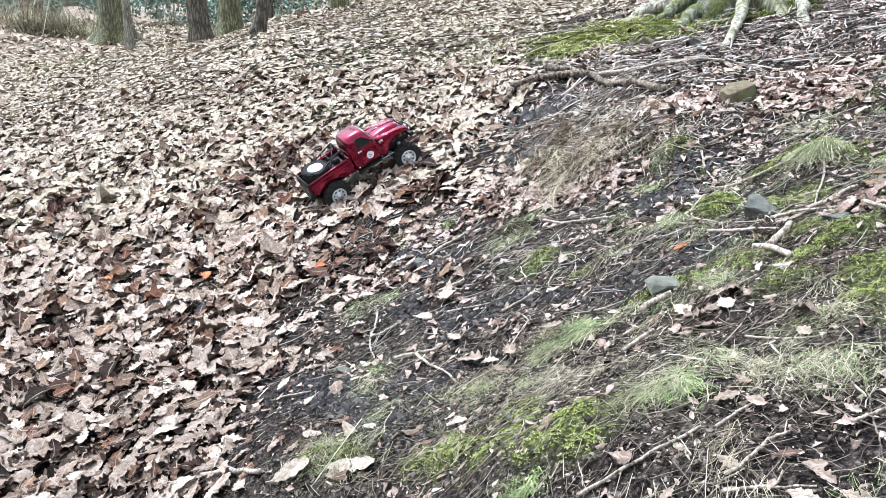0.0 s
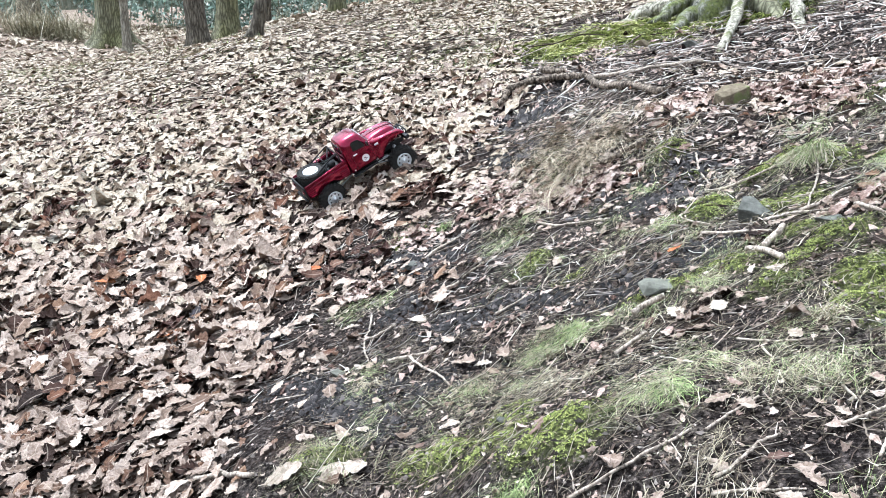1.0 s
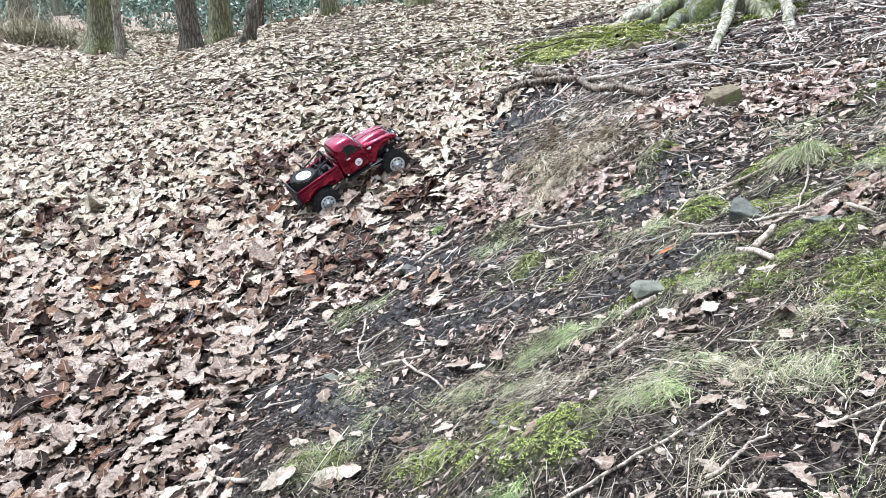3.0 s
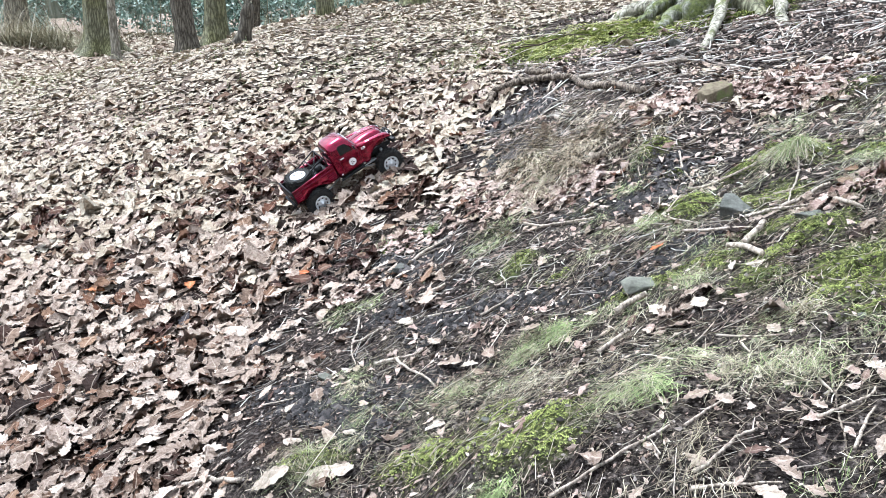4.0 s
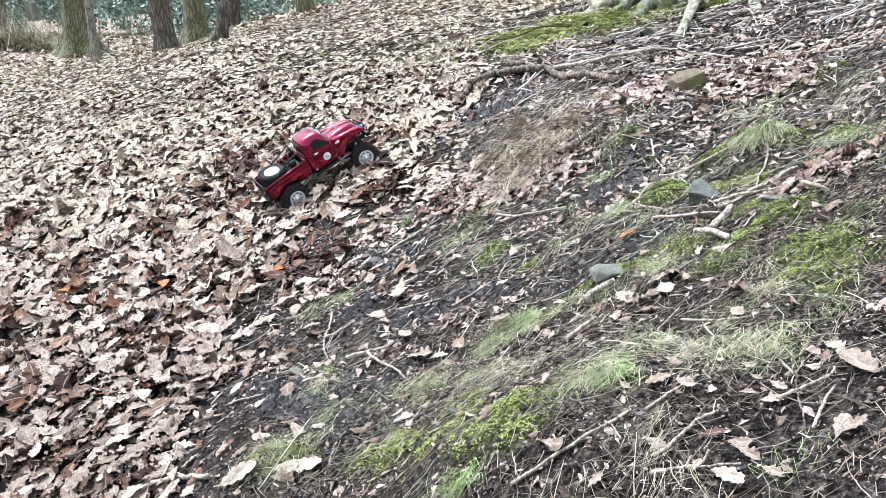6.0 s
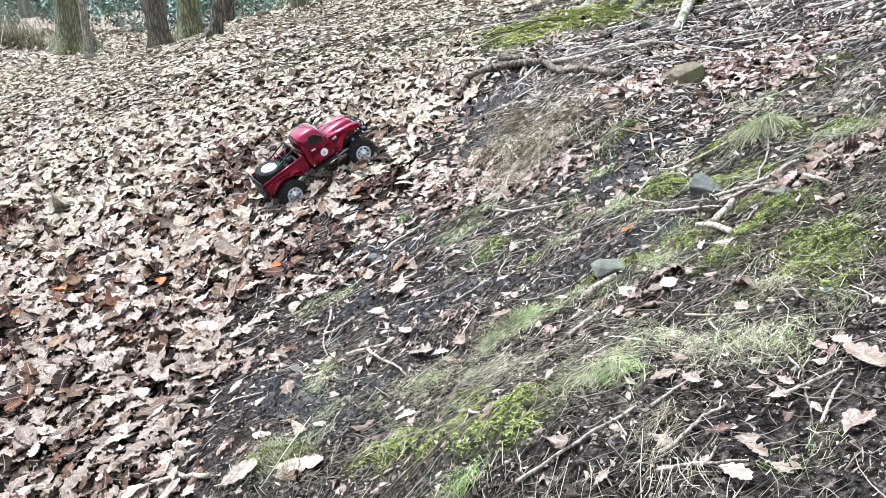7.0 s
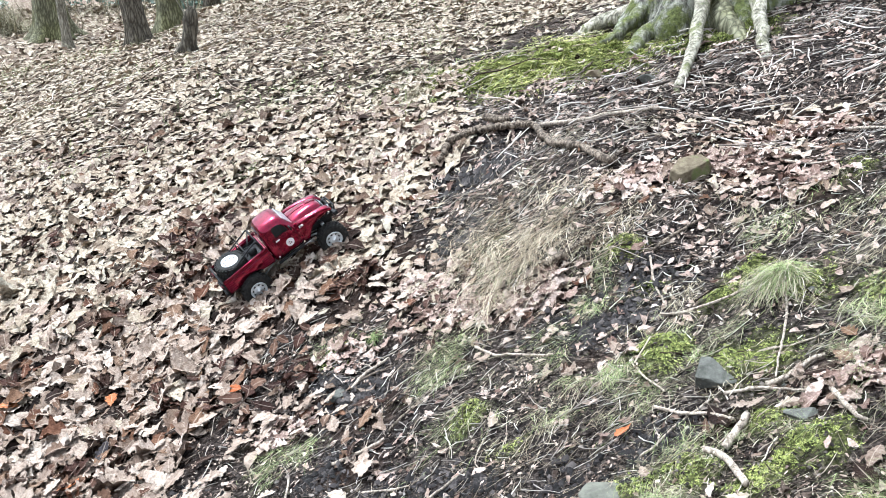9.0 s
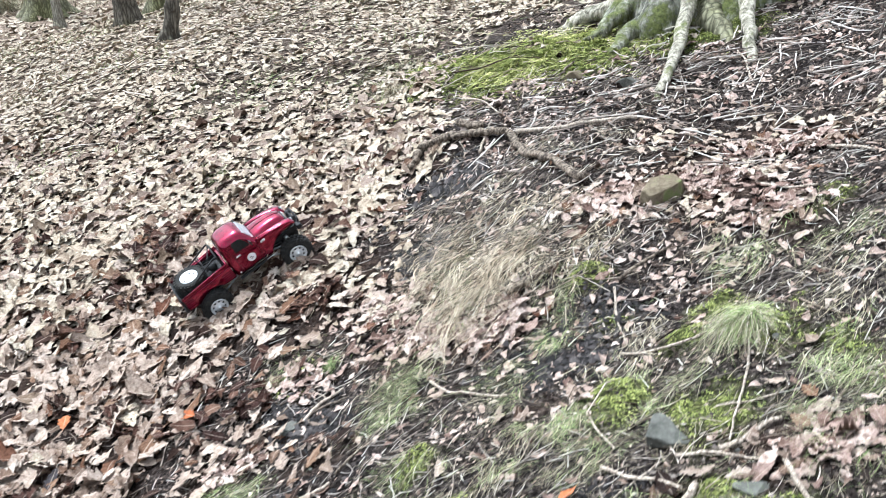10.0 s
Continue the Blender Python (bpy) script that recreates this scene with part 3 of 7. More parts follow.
# Leaves straying from the drift onto the soil.
x, y = strewn(2600, -0.65, 0.25, 1.05, 2.5, lambda x, y: 0.75 * np.exp(-np.clip(x - np.interp(y, EDGE_Y, EDGE_X), 0, 2) / 0.11) * (x > np.interp(y, EDGE_Y, EDGE_X) - 0.05) * (vnoise(x, y, 0.13, 44) > -0.15))
n = len(x)
v, f, rib = leaf_batch(x, y, rng.uniform(0.045, 0.082, n), rng.uniform(0.006, 0.02, n), 0.2, 14, 3.4, 1.0)
stuff("leaf_litter", mesh_from("leaf_litter_edge", v, f, leaf_many, (("rib", rib),)), "stray oak leaves thinning out over black soil", "leaf litter")
# Flat pinkish leaves blown together in bands on the bank.
BLOWN = [(0.47, 2.32, 0.08, 0.06, 1), (0.38, 2.37, 0.08, 0.06, 1), (0.28, 2.40, 0.08, 0.06, 1), (0.19, 2.41, 0.08, 0.06, 1), (0.10, 2.60, 0.09, 0.07, 1), (0.51, 2.34, 0.08, 0.06, 1), (1.11, 2.76, 0.10, 0.07, 1), (1.18, 2.71, 0.09, 0.07, 1), (1.34, 2.99, 0.10, 0.07, 1), (1.27, 2.50, 0.09, 0.06, 1), (1.48, 2.97, 0.10, 0.07, 1), (0.84, 2.72, 0.10, 0.07, 1), (0.00, 3.61, 0.13, 0.09, 1), (-0.04, 3.20, 0.11, 0.08, 1), (-0.12, 2.37, 0.08, 0.06, 1), (-0.25, 2.09, 0.07, 0.05, 1), (1.09, 1.50, 0.05, 0.04, 1), (1.14, 1.49, 0.05, 0.04, 1)]
x, y = strewn_in(1500, BLOWN, lambda x, y: 0.9 * in_view(x, y))
n = len(x)
v, f, rib = leaf_batch(x, y, rng.uniform(0.03, 0.062, n), rng.uniform(0.004, 0.016, n), np.full(n, 0.14), 13, 4.0, 0.9)
stuff("leaf_litter", mesh_from("leaf_litter_bank", v, f, leaf_pink, (("rib", rib),)), "pinkish dry oak leaves blown together on the bank", "leaf litter")
# Dark damp leaves in hollows and along the drift's edge.
DAMP = [(-0.5, 2.42, 0.2, 0.12, 0.45), (-1.44, 2.56, 0.06, 0.04, 0.8), (-0.97, 2.14, 0.06, 0.06, 0.8), (-1.93, 3.1, 0.08, 0.08, 0.8), (-0.95, 3.24, 0.1, 0.15, 1),
        (-1.39, 2.06, 0.07, 0.05, 0.7), (-1.13, 2.85, 0.07, 0.05, 0.6), (-1.65, 3.45, 0.09, 0.07, 0.5), (-0.26, 2.33, 0.06, 0.05, 0.7)]
DAMP += [(-0.22, 3.18, 0.06, 0.05, 0.6), (-0.32, 2.97, 0.06, 0.05, 0.6), (-0.16, 2.77, 0.06, 0.05, 0.6)]
x, y = strewn_in(300, DAMP, lambda x, y: np.maximum(clear_of_truck(x, y), 0.6) * in_view(x, y))
n = len(x)
v, f, rib = leaf_batch(x, y, rng.uniform(0.05, 0.085, n), np.where(clear_of_truck(x, y) > 0, rng.uniform(0.015, 0.042, n), 0.012), np.where(clear_of_truck(x, y) > 0, 0.3, 0.12), 11, 4.0)
stuff("leaf_litter", mesh_from("leaf_litter_damp", v, f, leaf_wet, (("rib", rib),)), "dark red-brown damp leaves at the drift's edge", "leaf litter")
for count, y0, y1, small, stations, label in ((38000, 4.6, 6.6, 0.04, 4, "pale oak leaf litter spread up to the trees"), (36000, 6.6, 10.5, 0.058, 3, "pale oak leaf litter spread under the trees")):
    x, y = strewn(count, -1.0 - 0.8 * y1, 4.5, y0, y1, lambda x, y: np.clip(litter_of(x, y), 0, 1) * np.interp(y, (4.6, 6.5), (0.6, 0.95)) * in_view(x, y))
    n = len(x)
    v, f, rib = leaf_batch(x, y, rng.uniform(small, 1.8 * small, n), rng.uniform(0.0, 0.02, n), 0.17, stations, 1.6, 0.8)
    stuff("leaf_litter", mesh_from("leaf_litter_beyond", v, f, leaf_dry, (("rib", rib),)), label, "leaf litter")
x, y = strewn(20000, -17, 6, 10.5, 20, lambda x, y: np.full(len(x), 0.9) * in_view(x, y))
n = len(x)
v, f, rib = leaf_batch(x, y, rng.uniform(0.1, 0.15, n), rng.uniform(0.0, 0.03, n), 0.25, 3, 1.2, 0.8)
stuff("leaf_litter", mesh_from("leaf_litter_far", v, f, leaf_dry, (("rib", rib),)), "distant pale leaf litter among tree trunks", "leaf litter")
# The same drift to the sides and behind, out of the walk's sight.
x, y = strewn(46000, -8, 6.5, -4, 9, lambda x, y: (~in_view(x, y, 0.1) | (y < 0.42)) * np.clip(litter_of(x, y) * 0.8 + 0.25 + 0.5 * (vnoise(x, y, 0.9, 30) > -0.1), 0, 1) * (np.hypot(x - 0.4, y) > 0.35))
n = len(x)
v, f, rib = leaf_batch(x, y, rng.uniform(0.06, 0.11, n), rng.uniform(0.0, 0.02, n), 0.22, 3, 1.6)
stuff("leaf_litter", mesh_from("leaf_litter_around", v, f, leaf_many, (("rib", rib),)), "loose oak leaves strewn round the clearing", "leaf litter")
# Sparse flakes and scraps on the bare bank.
x, y = strewn(13000, -0.8, 2.4, 0.4, 5.2, lambda x, y: grown(x, y) * np.clip(1 - litter_of(x, y) - cover(x, y)[1], 0, 1) * in_view(x, y) * (0.35 + 0.65 * (vnoise(x, y, 0.25, 11) > -0.1)))
n = len(x)
v, f, rib = leaf_batch(x, y, rng.lognormal(-4.3, 0.45, n).clip(0.006, 0.03) * (0.7 + 0.2 * y), rng.uniform(0.0, 0.01, n), 0.3, 5, 2.0, 1.6)
stuff("leaf_scraps", mesh_from("leaf_scraps", v, f, leaf_crumbs, (("rib", rib),)), "torn scraps of brown leaves on bare soil", "leaf litter")

x, y = strewn(2600, -0.5, 2.0, 0.6, 4.2, lambda x, y: np.clip(1 - litter_of(x, y) - 0.7 * cover(x, y)[1], 0, 1) * in_view(x, y) * (0.15 + 0.85 * (vnoise(x, y, 0.2, 41) > 0.1)) * np.where(y < 1.4, 0.6, 1.0))
n = len(x)
v, f, rib = leaf_batch(x, y, rng.uniform(0.018, 0.044, n) * (0.75 + 0.12 * y), rng.uniform(0.005, 0.013, n), 0.16, 9, 2.6, 0.9)
stuff("leaf_scraps", mesh_from("broken_leaves", v, f, leaf_pink, (("rib", rib),)), "broken pinkish leaves scattered on the dark bank", "leaf litter")


def tube_batch(x, y, length, radius, yaw, lift, pitch, kink, segments=3, sides=4):
    """Verts and quads of many thin bent twigs lying on the ground."""
    n = len(x)
    s = np.linspace(-0.5, 0.5, segments + 1)
    ang = yaw[:, None] + kink[:, None] * np.cumsum(rng.normal(0, 1, (n, segments + 1)), 1)
    step = length[:, None] / segments
    px = x[:, None] + np.cumsum(np.cos(ang) * step, 1) - np.cos(yaw)[:, None] * length[:, None] / 2
    py = y[:, None] + np.cumsum(np.sin(ang) * step, 1) - np.sin(yaw)[:, None] * length[:, None] / 2
    pz = ground_z(px.ravel(), py.ravel()).reshape(px.shape) + lift[:, None] + pitch[:, None] * s[None] * length[:, None]
    path = np.stack([px, py, pz], -1)
    side = np.stack([-np.sin(ang), np.cos(ang), np.zeros_like(ang)], -1)
    up = np.array([0, 0, 1.0])
    r = radius[:, None] * np.linspace(1.1, 0.55, segments + 1)[None]
    ring = []
    for k in range(sides):
        a = 2 * np.pi * k / sides
        ring.append(path + r[..., None] * (np.cos(a) * side + np.sin(a) * up))
    verts = np.stack(ring, 2).reshape(-1, 3)
    k, g = np.meshgrid(np.arange(sides), np.arange(segments))
    a, c = (g * sides + k).ravel(), (g * sides + (k + 1) % sides).ravel()
    quad = np.stack([a, c, c + sides, a + sides], -1)
    faces = (np.arange(n)[:, None, None] * (segments + 1) * sides + quad[None]).reshape(-1, 4)
    return verts, faces


x, y = strewn(11500, -1.5, 2.2, 0.4, 5.4, lambda x, y: grown(x, y) * (0.10 + 0.9 * (1 - litter_of(x, y))) * in_view(x, y) * (0.25 + 0.75 * (vnoise(x, y, 0.16, 12) > -0.1)))
n = len(x)
length = rng.lognormal(-3.3, 0.7, n).clip(0.012, 0.32)
v, f = tube_batch(x, y, length, rng.uniform(0.0005, 0.0015, n) * (0.6 + 0.3 * y) + 0.004 * length, rng.normal(0.45, 0.85, n), rng.uniform(0.001, 0.012, n), rng.normal(0, 0.10, n), np.full(n, 0.2), 3, 3)
stuff("twig_litter", mesh_from("twig_litter", v, f, twig_many), "scattered thin dead twigs on soil", "twigs")
x, y = strewn(9500, -0.3, 1.3, 0.42, 1.7, lambda x, y: grown(x, y) * np.clip(1 - litter_of(x, y), 0, 1) * in_view(x, y) * (0.25 + 0.75 * (vnoise(x, y, 0.07, 36) > 0.0)))
n = len(x)
length = rng.lognormal(-3.6, 0.5, n).clip(0.012, 0.09)
v, f = tube_batch(x, y, length, rng.uniform(0.0004, 0.0009, n), rng.normal(0.4, 1.0, n), rng.uniform(0.002, 0.014, n), rng.normal(0, 0.2, n), np.full(n, 0.25), 2, 3)
stuff("twig_litter", mesh_from("stem_litter", v, f, stems_tan), "fine tan stems and stalks on the lower bank", "twigs")
x, y = strewn(7500, -0.5, 2.0, 1.5, 4.3, lambda x, y: grown(x, y) * np.clip(1 - 1.2 * litter_of(x, y) - cover(x, y)[1], 0, 1) * in_view(x, y) * (0.3 + 0.7 * (vnoise(x, y, 0.14, 32) > 0.0)))
n = len(x)
length = rng.lognormal(-3.25, 0.5, n).clip(0.02, 0.16)
v, f = tube_batch(x, y, length, rng.uniform(0.0009, 0.002, n) * (0.5 + 0.25 * y), rng.normal(0.45, 0.8, n), rng.uniform(0.003, 0.016, n), rng.normal(0, 0.12, n), np.full(n, 0.16), 3, 3)
stuff("twig_litter", mesh_from("twig_litter_bank", v, f, twig_grey), "pale broken twigs strewn over the bank", "twigs")
x, y = strewn(2100, 0.2, 3.2, 2.7, 5.0, lambda x, y: in_view(x, y) * np.clip(1 - 1.3 * cover(x, y)[1], 0, 1) * np.clip(spots(x, y, [(1.7, 3.6, 0.9, 0.8, 1.0), (1.0, 3.5, 0.6, 0.3, 0.9), (0.7, 3.2, 0.4, 0.2, 0.5)]) * 1.2, 0, 1) * (0.4 + 0.6 * (vnoise(x, y, 0.2, 22) > -0.2)))
n = len(x)
length = rng.lognormal(-2.6, 0.6, n).clip(0.03, 0.4)
v, f = tube_batch(x, y, length, 0.0014 + 0.011 * length, rng.normal(0.1, 0.8, n), rng.uniform(0.002, 0.03, n), rng.normal(0, 0.07, n), np.full(n, 0.12))
stuff("twig_litter", mesh_from("twig_litter_roots", v, f, twig_grey), "weathered grey twigs heaped below the old tree", "twigs")
x, y = strewn(5200, -5, 3, 4.2, 9, lambda x, y: 0.6 * in_view(x, y) * np.clip(1 - cover(x, y)[1], 0, 1))
n = len(x)
length = rng.lognormal(-2.0, 0.5, n).clip(0.05, 0.6)
v, f = tube_batch(x, y, length, 0.0014 + 0.005 * length, rng.normal(0.3, 0.9, n), rng.uniform(0.005, 0.035, n), rng.normal(0, 0.08, n), np.full(n, 0.14))
stuff("twig_litter", mesh_from("twig_litter_beyond", v, f, twig_many), "dead twigs lying over leaf litter", "twigs")


def blade_batch(x, y, length, width, yaw, rise, droop, segments=4):
    """Verts and quads of many grass blades that rise and bend over."""
    n = len(x)
    s = np.linspace(0, 1, segments + 1)[None]
    out = length[:, None] * (s * np.cos(rise)[:, None] + 0.25 * droop[:, None] * s ** 2)
    high = length[:, None] * (s * np.sin(rise)[:, None] - droop[:, None] * s ** 2)
    bend = yaw[:, None] + rng.normal(0, 0.35, (n, 1)) * s
    px, py = x[:, None] + np.cos(bend) * out, y[:, None] + np.sin(bend) * out
    pz = np.maximum(ground_z(x, y)[:, None] + high, land(px.ravel(), py.ravel()).reshape(px.shape) + 0.006 + 0.012 * rng.random((n, 1)))
    path = np.stack([px, py, pz], -1)
    w = width[:, None] * (1 - 0.85 * s)
    side = np.stack([-np.sin(bend), np.cos(bend), np.full_like(bend, 0.3)], -1)
    verts = np.stack([path - side * w[..., None], path + side * w[..., None]], 2).reshape(-1, 3)
    g = np.arange(segments)[:, None] * 2
    quad = g + [0, 1, 3, 2]
    faces = (np.arange(n)[:, None, None] * (segments + 1) * 2 + quad[None]).reshape(-1, 4)
    return verts, faces


# Mats of dry and of green grass, low on the bank and higher up.
DRY_LOW = [(0.51, 1.28, 0.08, 0.07, 0.8), (0.69, 0.82, 0.09, 0.08, 0.65), (0.74, 0.89, 0.06, 0.05, 0.6), (0.5, 1.13, 0.11, 0.09, 0.8), (0.18, 1.19, 0.12, 0.06, 0.8), (0.31, 1.16, 0.13, 0.05, 0.9),
           (0.57, 0.65, 0.06, 0.04, 0.9), (0.49, 0.69, 0.05, 0.04, 0.8), (0.76, 1.11, 0.09, 0.07, 0.7), (0.74, 1.35, 0.09, 0.08, 0.7), (0.92, 1.2, 0.06, 0.11, 0.8), (0.79, 0.53, 0.05, 0.02, 0.2),
           (0.55, 0.72, 0.08, 0.04, 0.8), (0.64, 0.72, 0.06, 0.04, 0.8), (0.33, 1.25, 0.07, 0.06, 0.7), (-0.14, 1.1, 0.07, 0.05, 0.5), (0.42, 1.13, 0.14, 0.06, 0.7), (0.48, 0.63, 0.08, 0.03, 0.9)]
DRY_LOW += [(0.61, 0.58, 0.06, 0.03, 0.8), (-0.16, 1.05, 0.07, 0.03, 0.8), (0.01, 0.99, 0.07, 0.03, 0.7)]
DRY_HIGH = [(0.41, 2.67, 0.17, 0.27, 1), (0.64, 2.63, 0.14, 0.18, 1), (0.53, 2.49, 0.15, 0.12, 0.9), (0.05, 4.34, 0.31, 0.41, 1), (-0.22, 4.49, 0.22, 0.44, 0.7), (0.25, 3.19, 0.25, 0.22, 0.5),
            (0.48, 1.8, 0.09, 0.15, 0.9), (0.57, 1.79, 0.1, 0.14, 0.7), (1.04, 2.48, 0.12, 0.09, 0.7), (0.76, 2.06, 0.12, 0.11, 0.5), (0.57, 2.24, 0.08, 0.13, 0.7), (1.02, 1.75, 0.13, 0.19, 0.8),
            (1.31, 2.19, 0.14, 0.14, 0.6), (0.12, 2.25, 0.17, 0.13, 0.35), (0.37, 1.95, 0.14, 0.09, 0.4), (-0.26, 3.56, 0.13, 0.11, 0.6), (0.77, 2.54, 0.11, 0.08, 0.6)]
GREEN_LOW = [(0.38, 1.34, 0.09, 0.07, 1), (0.45, 1.36, 0.09, 0.04, 0.9), (0.56, 0.84, 0.09, 0.08, 0.7), (0.54, 0.78, 0.06, 0.05, 1), (0.79, 0.82, 0.06, 0.07, 0.7), (0.69, 0.93, 0.06, 0.06, 0.7),
             (0.06, 1.11, 0.09, 0.06, 0.9), (-0.03, 1.17, 0.04, 0.06, 1), (0.29, 0.73, 0.07, 0.04, 1), (0.26, 1.2, 0.08, 0.04, 1), (-0.11, 1.42, 0.04, 0.09, 0.8), (-0.22, 1.94, 0.09, 0.07, 0.7),
             (-0.14, 1.07, 0.05, 0.05, 0.8), (0.78, 0.54, 0.06, 0.02, 0.2), (0.69, 1.34, 0.11, 0.04, 0.7), (0.15, 1.23, 0.1, 0.05, 0.7), (0.34, 1.3, 0.07, 0.06, 0.8), (0.47, 0.75, 0.07, 0.04, 0.7)]
GREEN_HIGH = [(-0.19, 2.43, 0.06, 0.07, 0.9), (-0.08, 2.49, 0.06, 0.05, 0.9), (0.24, 2.15, 0.08, 0.11, 0.9), (0.29, 1.85, 0.12, 0.13, 0.3), (0.64, 1.82, 0.12, 0.11, 0.8), (1.06, 1.92, 0.07, 0.1, 0.7),
              (1.06, 1.63, 0.08, 0.1, 1), (1.38, 2.36, 0.1, 0.13, 0.8), (0.6, 2.19, 0.06, 0.15, 0.6), (0.7, 2.31, 0.07, 0.11, 0.7), (0.41, 2.55, 0.13, 0.13, 0.6), (-0.2, 4.62, 0.25, 0.35, 0.8),
              (-0.8, 4.86, 0.2, 0.3, 0.5), (-0.83, 3.82, 0.11, 0.13, 0.8), (0.96, 1.32, 0.06, 0.08, 0.7), (1.21, 1.71, 0.08, 0.16, 0.6), (0.84, 1.87, 0.11, 0.09, 0.5), (1.1, 2.31, 0.12, 0.07, 0.5)]
DRY_HIGH += [(0.9, 2.37, 0.14, 0.07, 0.8), (1.23, 2.01, 0.14, 0.11, 0.8), (0.88, 2.08, 0.12, 0.1, 0.6), (0.76, 3.31, 0.26, 0.16, 0.6), (-0.2, 1.04, 0.06, 0.02, 0.6)]
GREEN_HIGH += [(0.57, 2.13, 0.11, 0.1, 0.8), (0.65, 1.71, 0.1, 0.08, 0.8), (1.13, 1.46, 0.05, 0.08, 0.7)]
GREEN_LOW += [(0.77, 1.49, 0.06, 0.04, 0.7), (0.84, 1.42, 0.06, 0.04, 0.7), (0.66, 1.38, 0.06, 0.04, 0.7), (0.94, 1.29, 0.06, 0.04, 0.7), (0.81, 1.19, 0.06, 0.04, 0.7), (0.76, 1.04, 0.06, 0.04, 0.7), (0.84, 1.01, 0.06, 0.04, 0.7), (0.87, 0.88, 0.06, 0.04, 0.7), (0.64, 1.00, 0.06, 0.04, 0.7), (0.54, 1.30, 0.06, 0.04, 0.7), (0.46, 1.26, 0.06, 0.04, 0.7), (1.02, 1.18, 0.06, 0.04, 0.7), (1.07, 1.19, 0.06, 0.04, 0.7)]
bank_of = lambda x, y: grown(x, y) * in_view(x, y) * np.clip(1 - 0.7 * litter_of(x, y), 0, 1) * (0.04 + 0.96 * (vnoise(x, y, 0.085, 13) + 0.7 * vnoise(x, y, 0.035, 17) > 0.08))


def combed(x, y, spread):
    """Headings of grass pressed down the slope, tuft by tuft."""
    return -2.55 + 0.9 * vnoise(x, y, 0.09, 19) + np.where(y < 1.5, 1.2, 0.6) * vnoise(x, y, 0.03, 20) + rng.normal(0, spread, len(x))


# Straw combed down the slope, and green blades among it.
x, y = strewn_in(16000, DRY_LOW + DRY_HIGH + GREEN_LOW[:8], bank_of)
x2, y2 = strewn(1800, -0.6, 2.0, 0.45, 4.4, lambda x, y: 0.8 * bank_of(x, y) * (vnoise(x, y, 0.12, 15) > 0.12))
x, y = np.concatenate([x, x2]), np.concatenate([y, y2])
n = len(x)
v, f = blade_batch(x, y, rng.uniform(0.03, 0.11, n), rng.uniform(0.00028, 0.0007, n) * (0.6 + 0.4 * y), combed(x, y, 0.4), rng.uniform(0.05, 0.55, n), rng.uniform(0.3, 0.8, n))
stuff("dry_grass", mesh_from("dry_grass", v, f, straw), "bleached dry grass combed down the bank", "grass")
# Long straw hanging over the steep face below the root.
x, y = strewn_in(2400, DRY_HIGH[:3], lambda x, y: 0.08 + 0.92 * (vnoise(x, y, 0.07, 23) > 0.05), 0.8)
n = len(x)
v, f = blade_batch(x, y, rng.uniform(0.08, 0.24, n), rng.uniform(0.0006, 0.0012, n) * (0.5 + 0.3 * y), combed(x, y, 0.16) + 0.15, rng.uniform(0.1, 0.5, n), rng.uniform(0.2, 0.6, n), 5)
stuff("dry_grass", mesh_from("dry_grass_hanging", v, f, straw_pale), "long dry straw hanging down the steep bank", "grass")
x, y = strewn_in(39000, GREEN_LOW + GREEN_HIGH, bank_of)
n = len(x)
fresh = rng.random(n) < 0.62
for some, name, mat, label in ((fresh, "green_grass", blade, "short green grass on mossy soil"), (~fresh, "dry_grass", straw, "straw-coloured blades among short green grass")):
    n = some.sum()
    v, f = blade_batch(x[some], y[some], rng.uniform(0.02, 0.075, n), rng.uniform(0.00028, 0.0006, n) * (0.6 + 0.4 * y[some]), combed(x[some], y[some], 0.5), rng.uniform(0.25, 1.0, n), rng.uniform(0.3, 0.9, n), 3)
    stuff(name, mesh_from(name, v, f, mat), label, "grass")
# Far grass patches under the trees.
FAR_GRASS = [(-5.02, 8.69, 0.85, 0.6, 0.9), (-1.3, 4.83, 0.2, 0.12, 0.9), (-4.0, 9.6, 1.2, 0.5, 0.6), (-1.91, 4.29, 0.2, 0.12, 0.8), (-2.4, 5.8, 0.7, 0.4, 0.5), (-5.39, 8.46, 0.5, 0.6, 0.6),
             (-0.85, 4.75, 0.25, 0.22, 0.9), (-1.42, 4.61, 0.16, 0.14, 0.7), (-3.35, 5.8, 0.4, 0.3, 0.7), (-0.8, 6.8, 0.9, 0.5, 0.35), (0, 5.4, 0.7, 0.4, 0.5)]
FAR_GRASS += [(-4.66, 8.19, 0.41, 0.29, 0.9), (-4.73, 7.91, 0.40, 0.28, 0.9), (-1.72, 5.33, 0.27, 0.19, 0.9), (-2.12, 5.78, 0.29, 0.20, 0.9), (-4.51, 10.92, 0.55, 0.38, 0.9)]
x, y = strewn(30000, -6.5, 1.5, 4.0, 11, lambda x, y: in_view(x, y) * np.maximum(spots(x, y, FAR_GRASS), 0.05 * (1 + vnoise(x, y, 0.8, 34))))
n = len(x)
v, f = blade_batch(x, y, rng.uniform(0.04, 0.11, n), rng.uniform(0.0015, 0.003, n), rng.uniform(0, 6.3, n), rng.uniform(0.4, 1.3, n), rng.uniform(0.1, 0.6, n), 3)
stuff("green_grass", mesh_from("green_grass_beyond", v, f, blade), "thin grass growing through leaf litter", "grass")

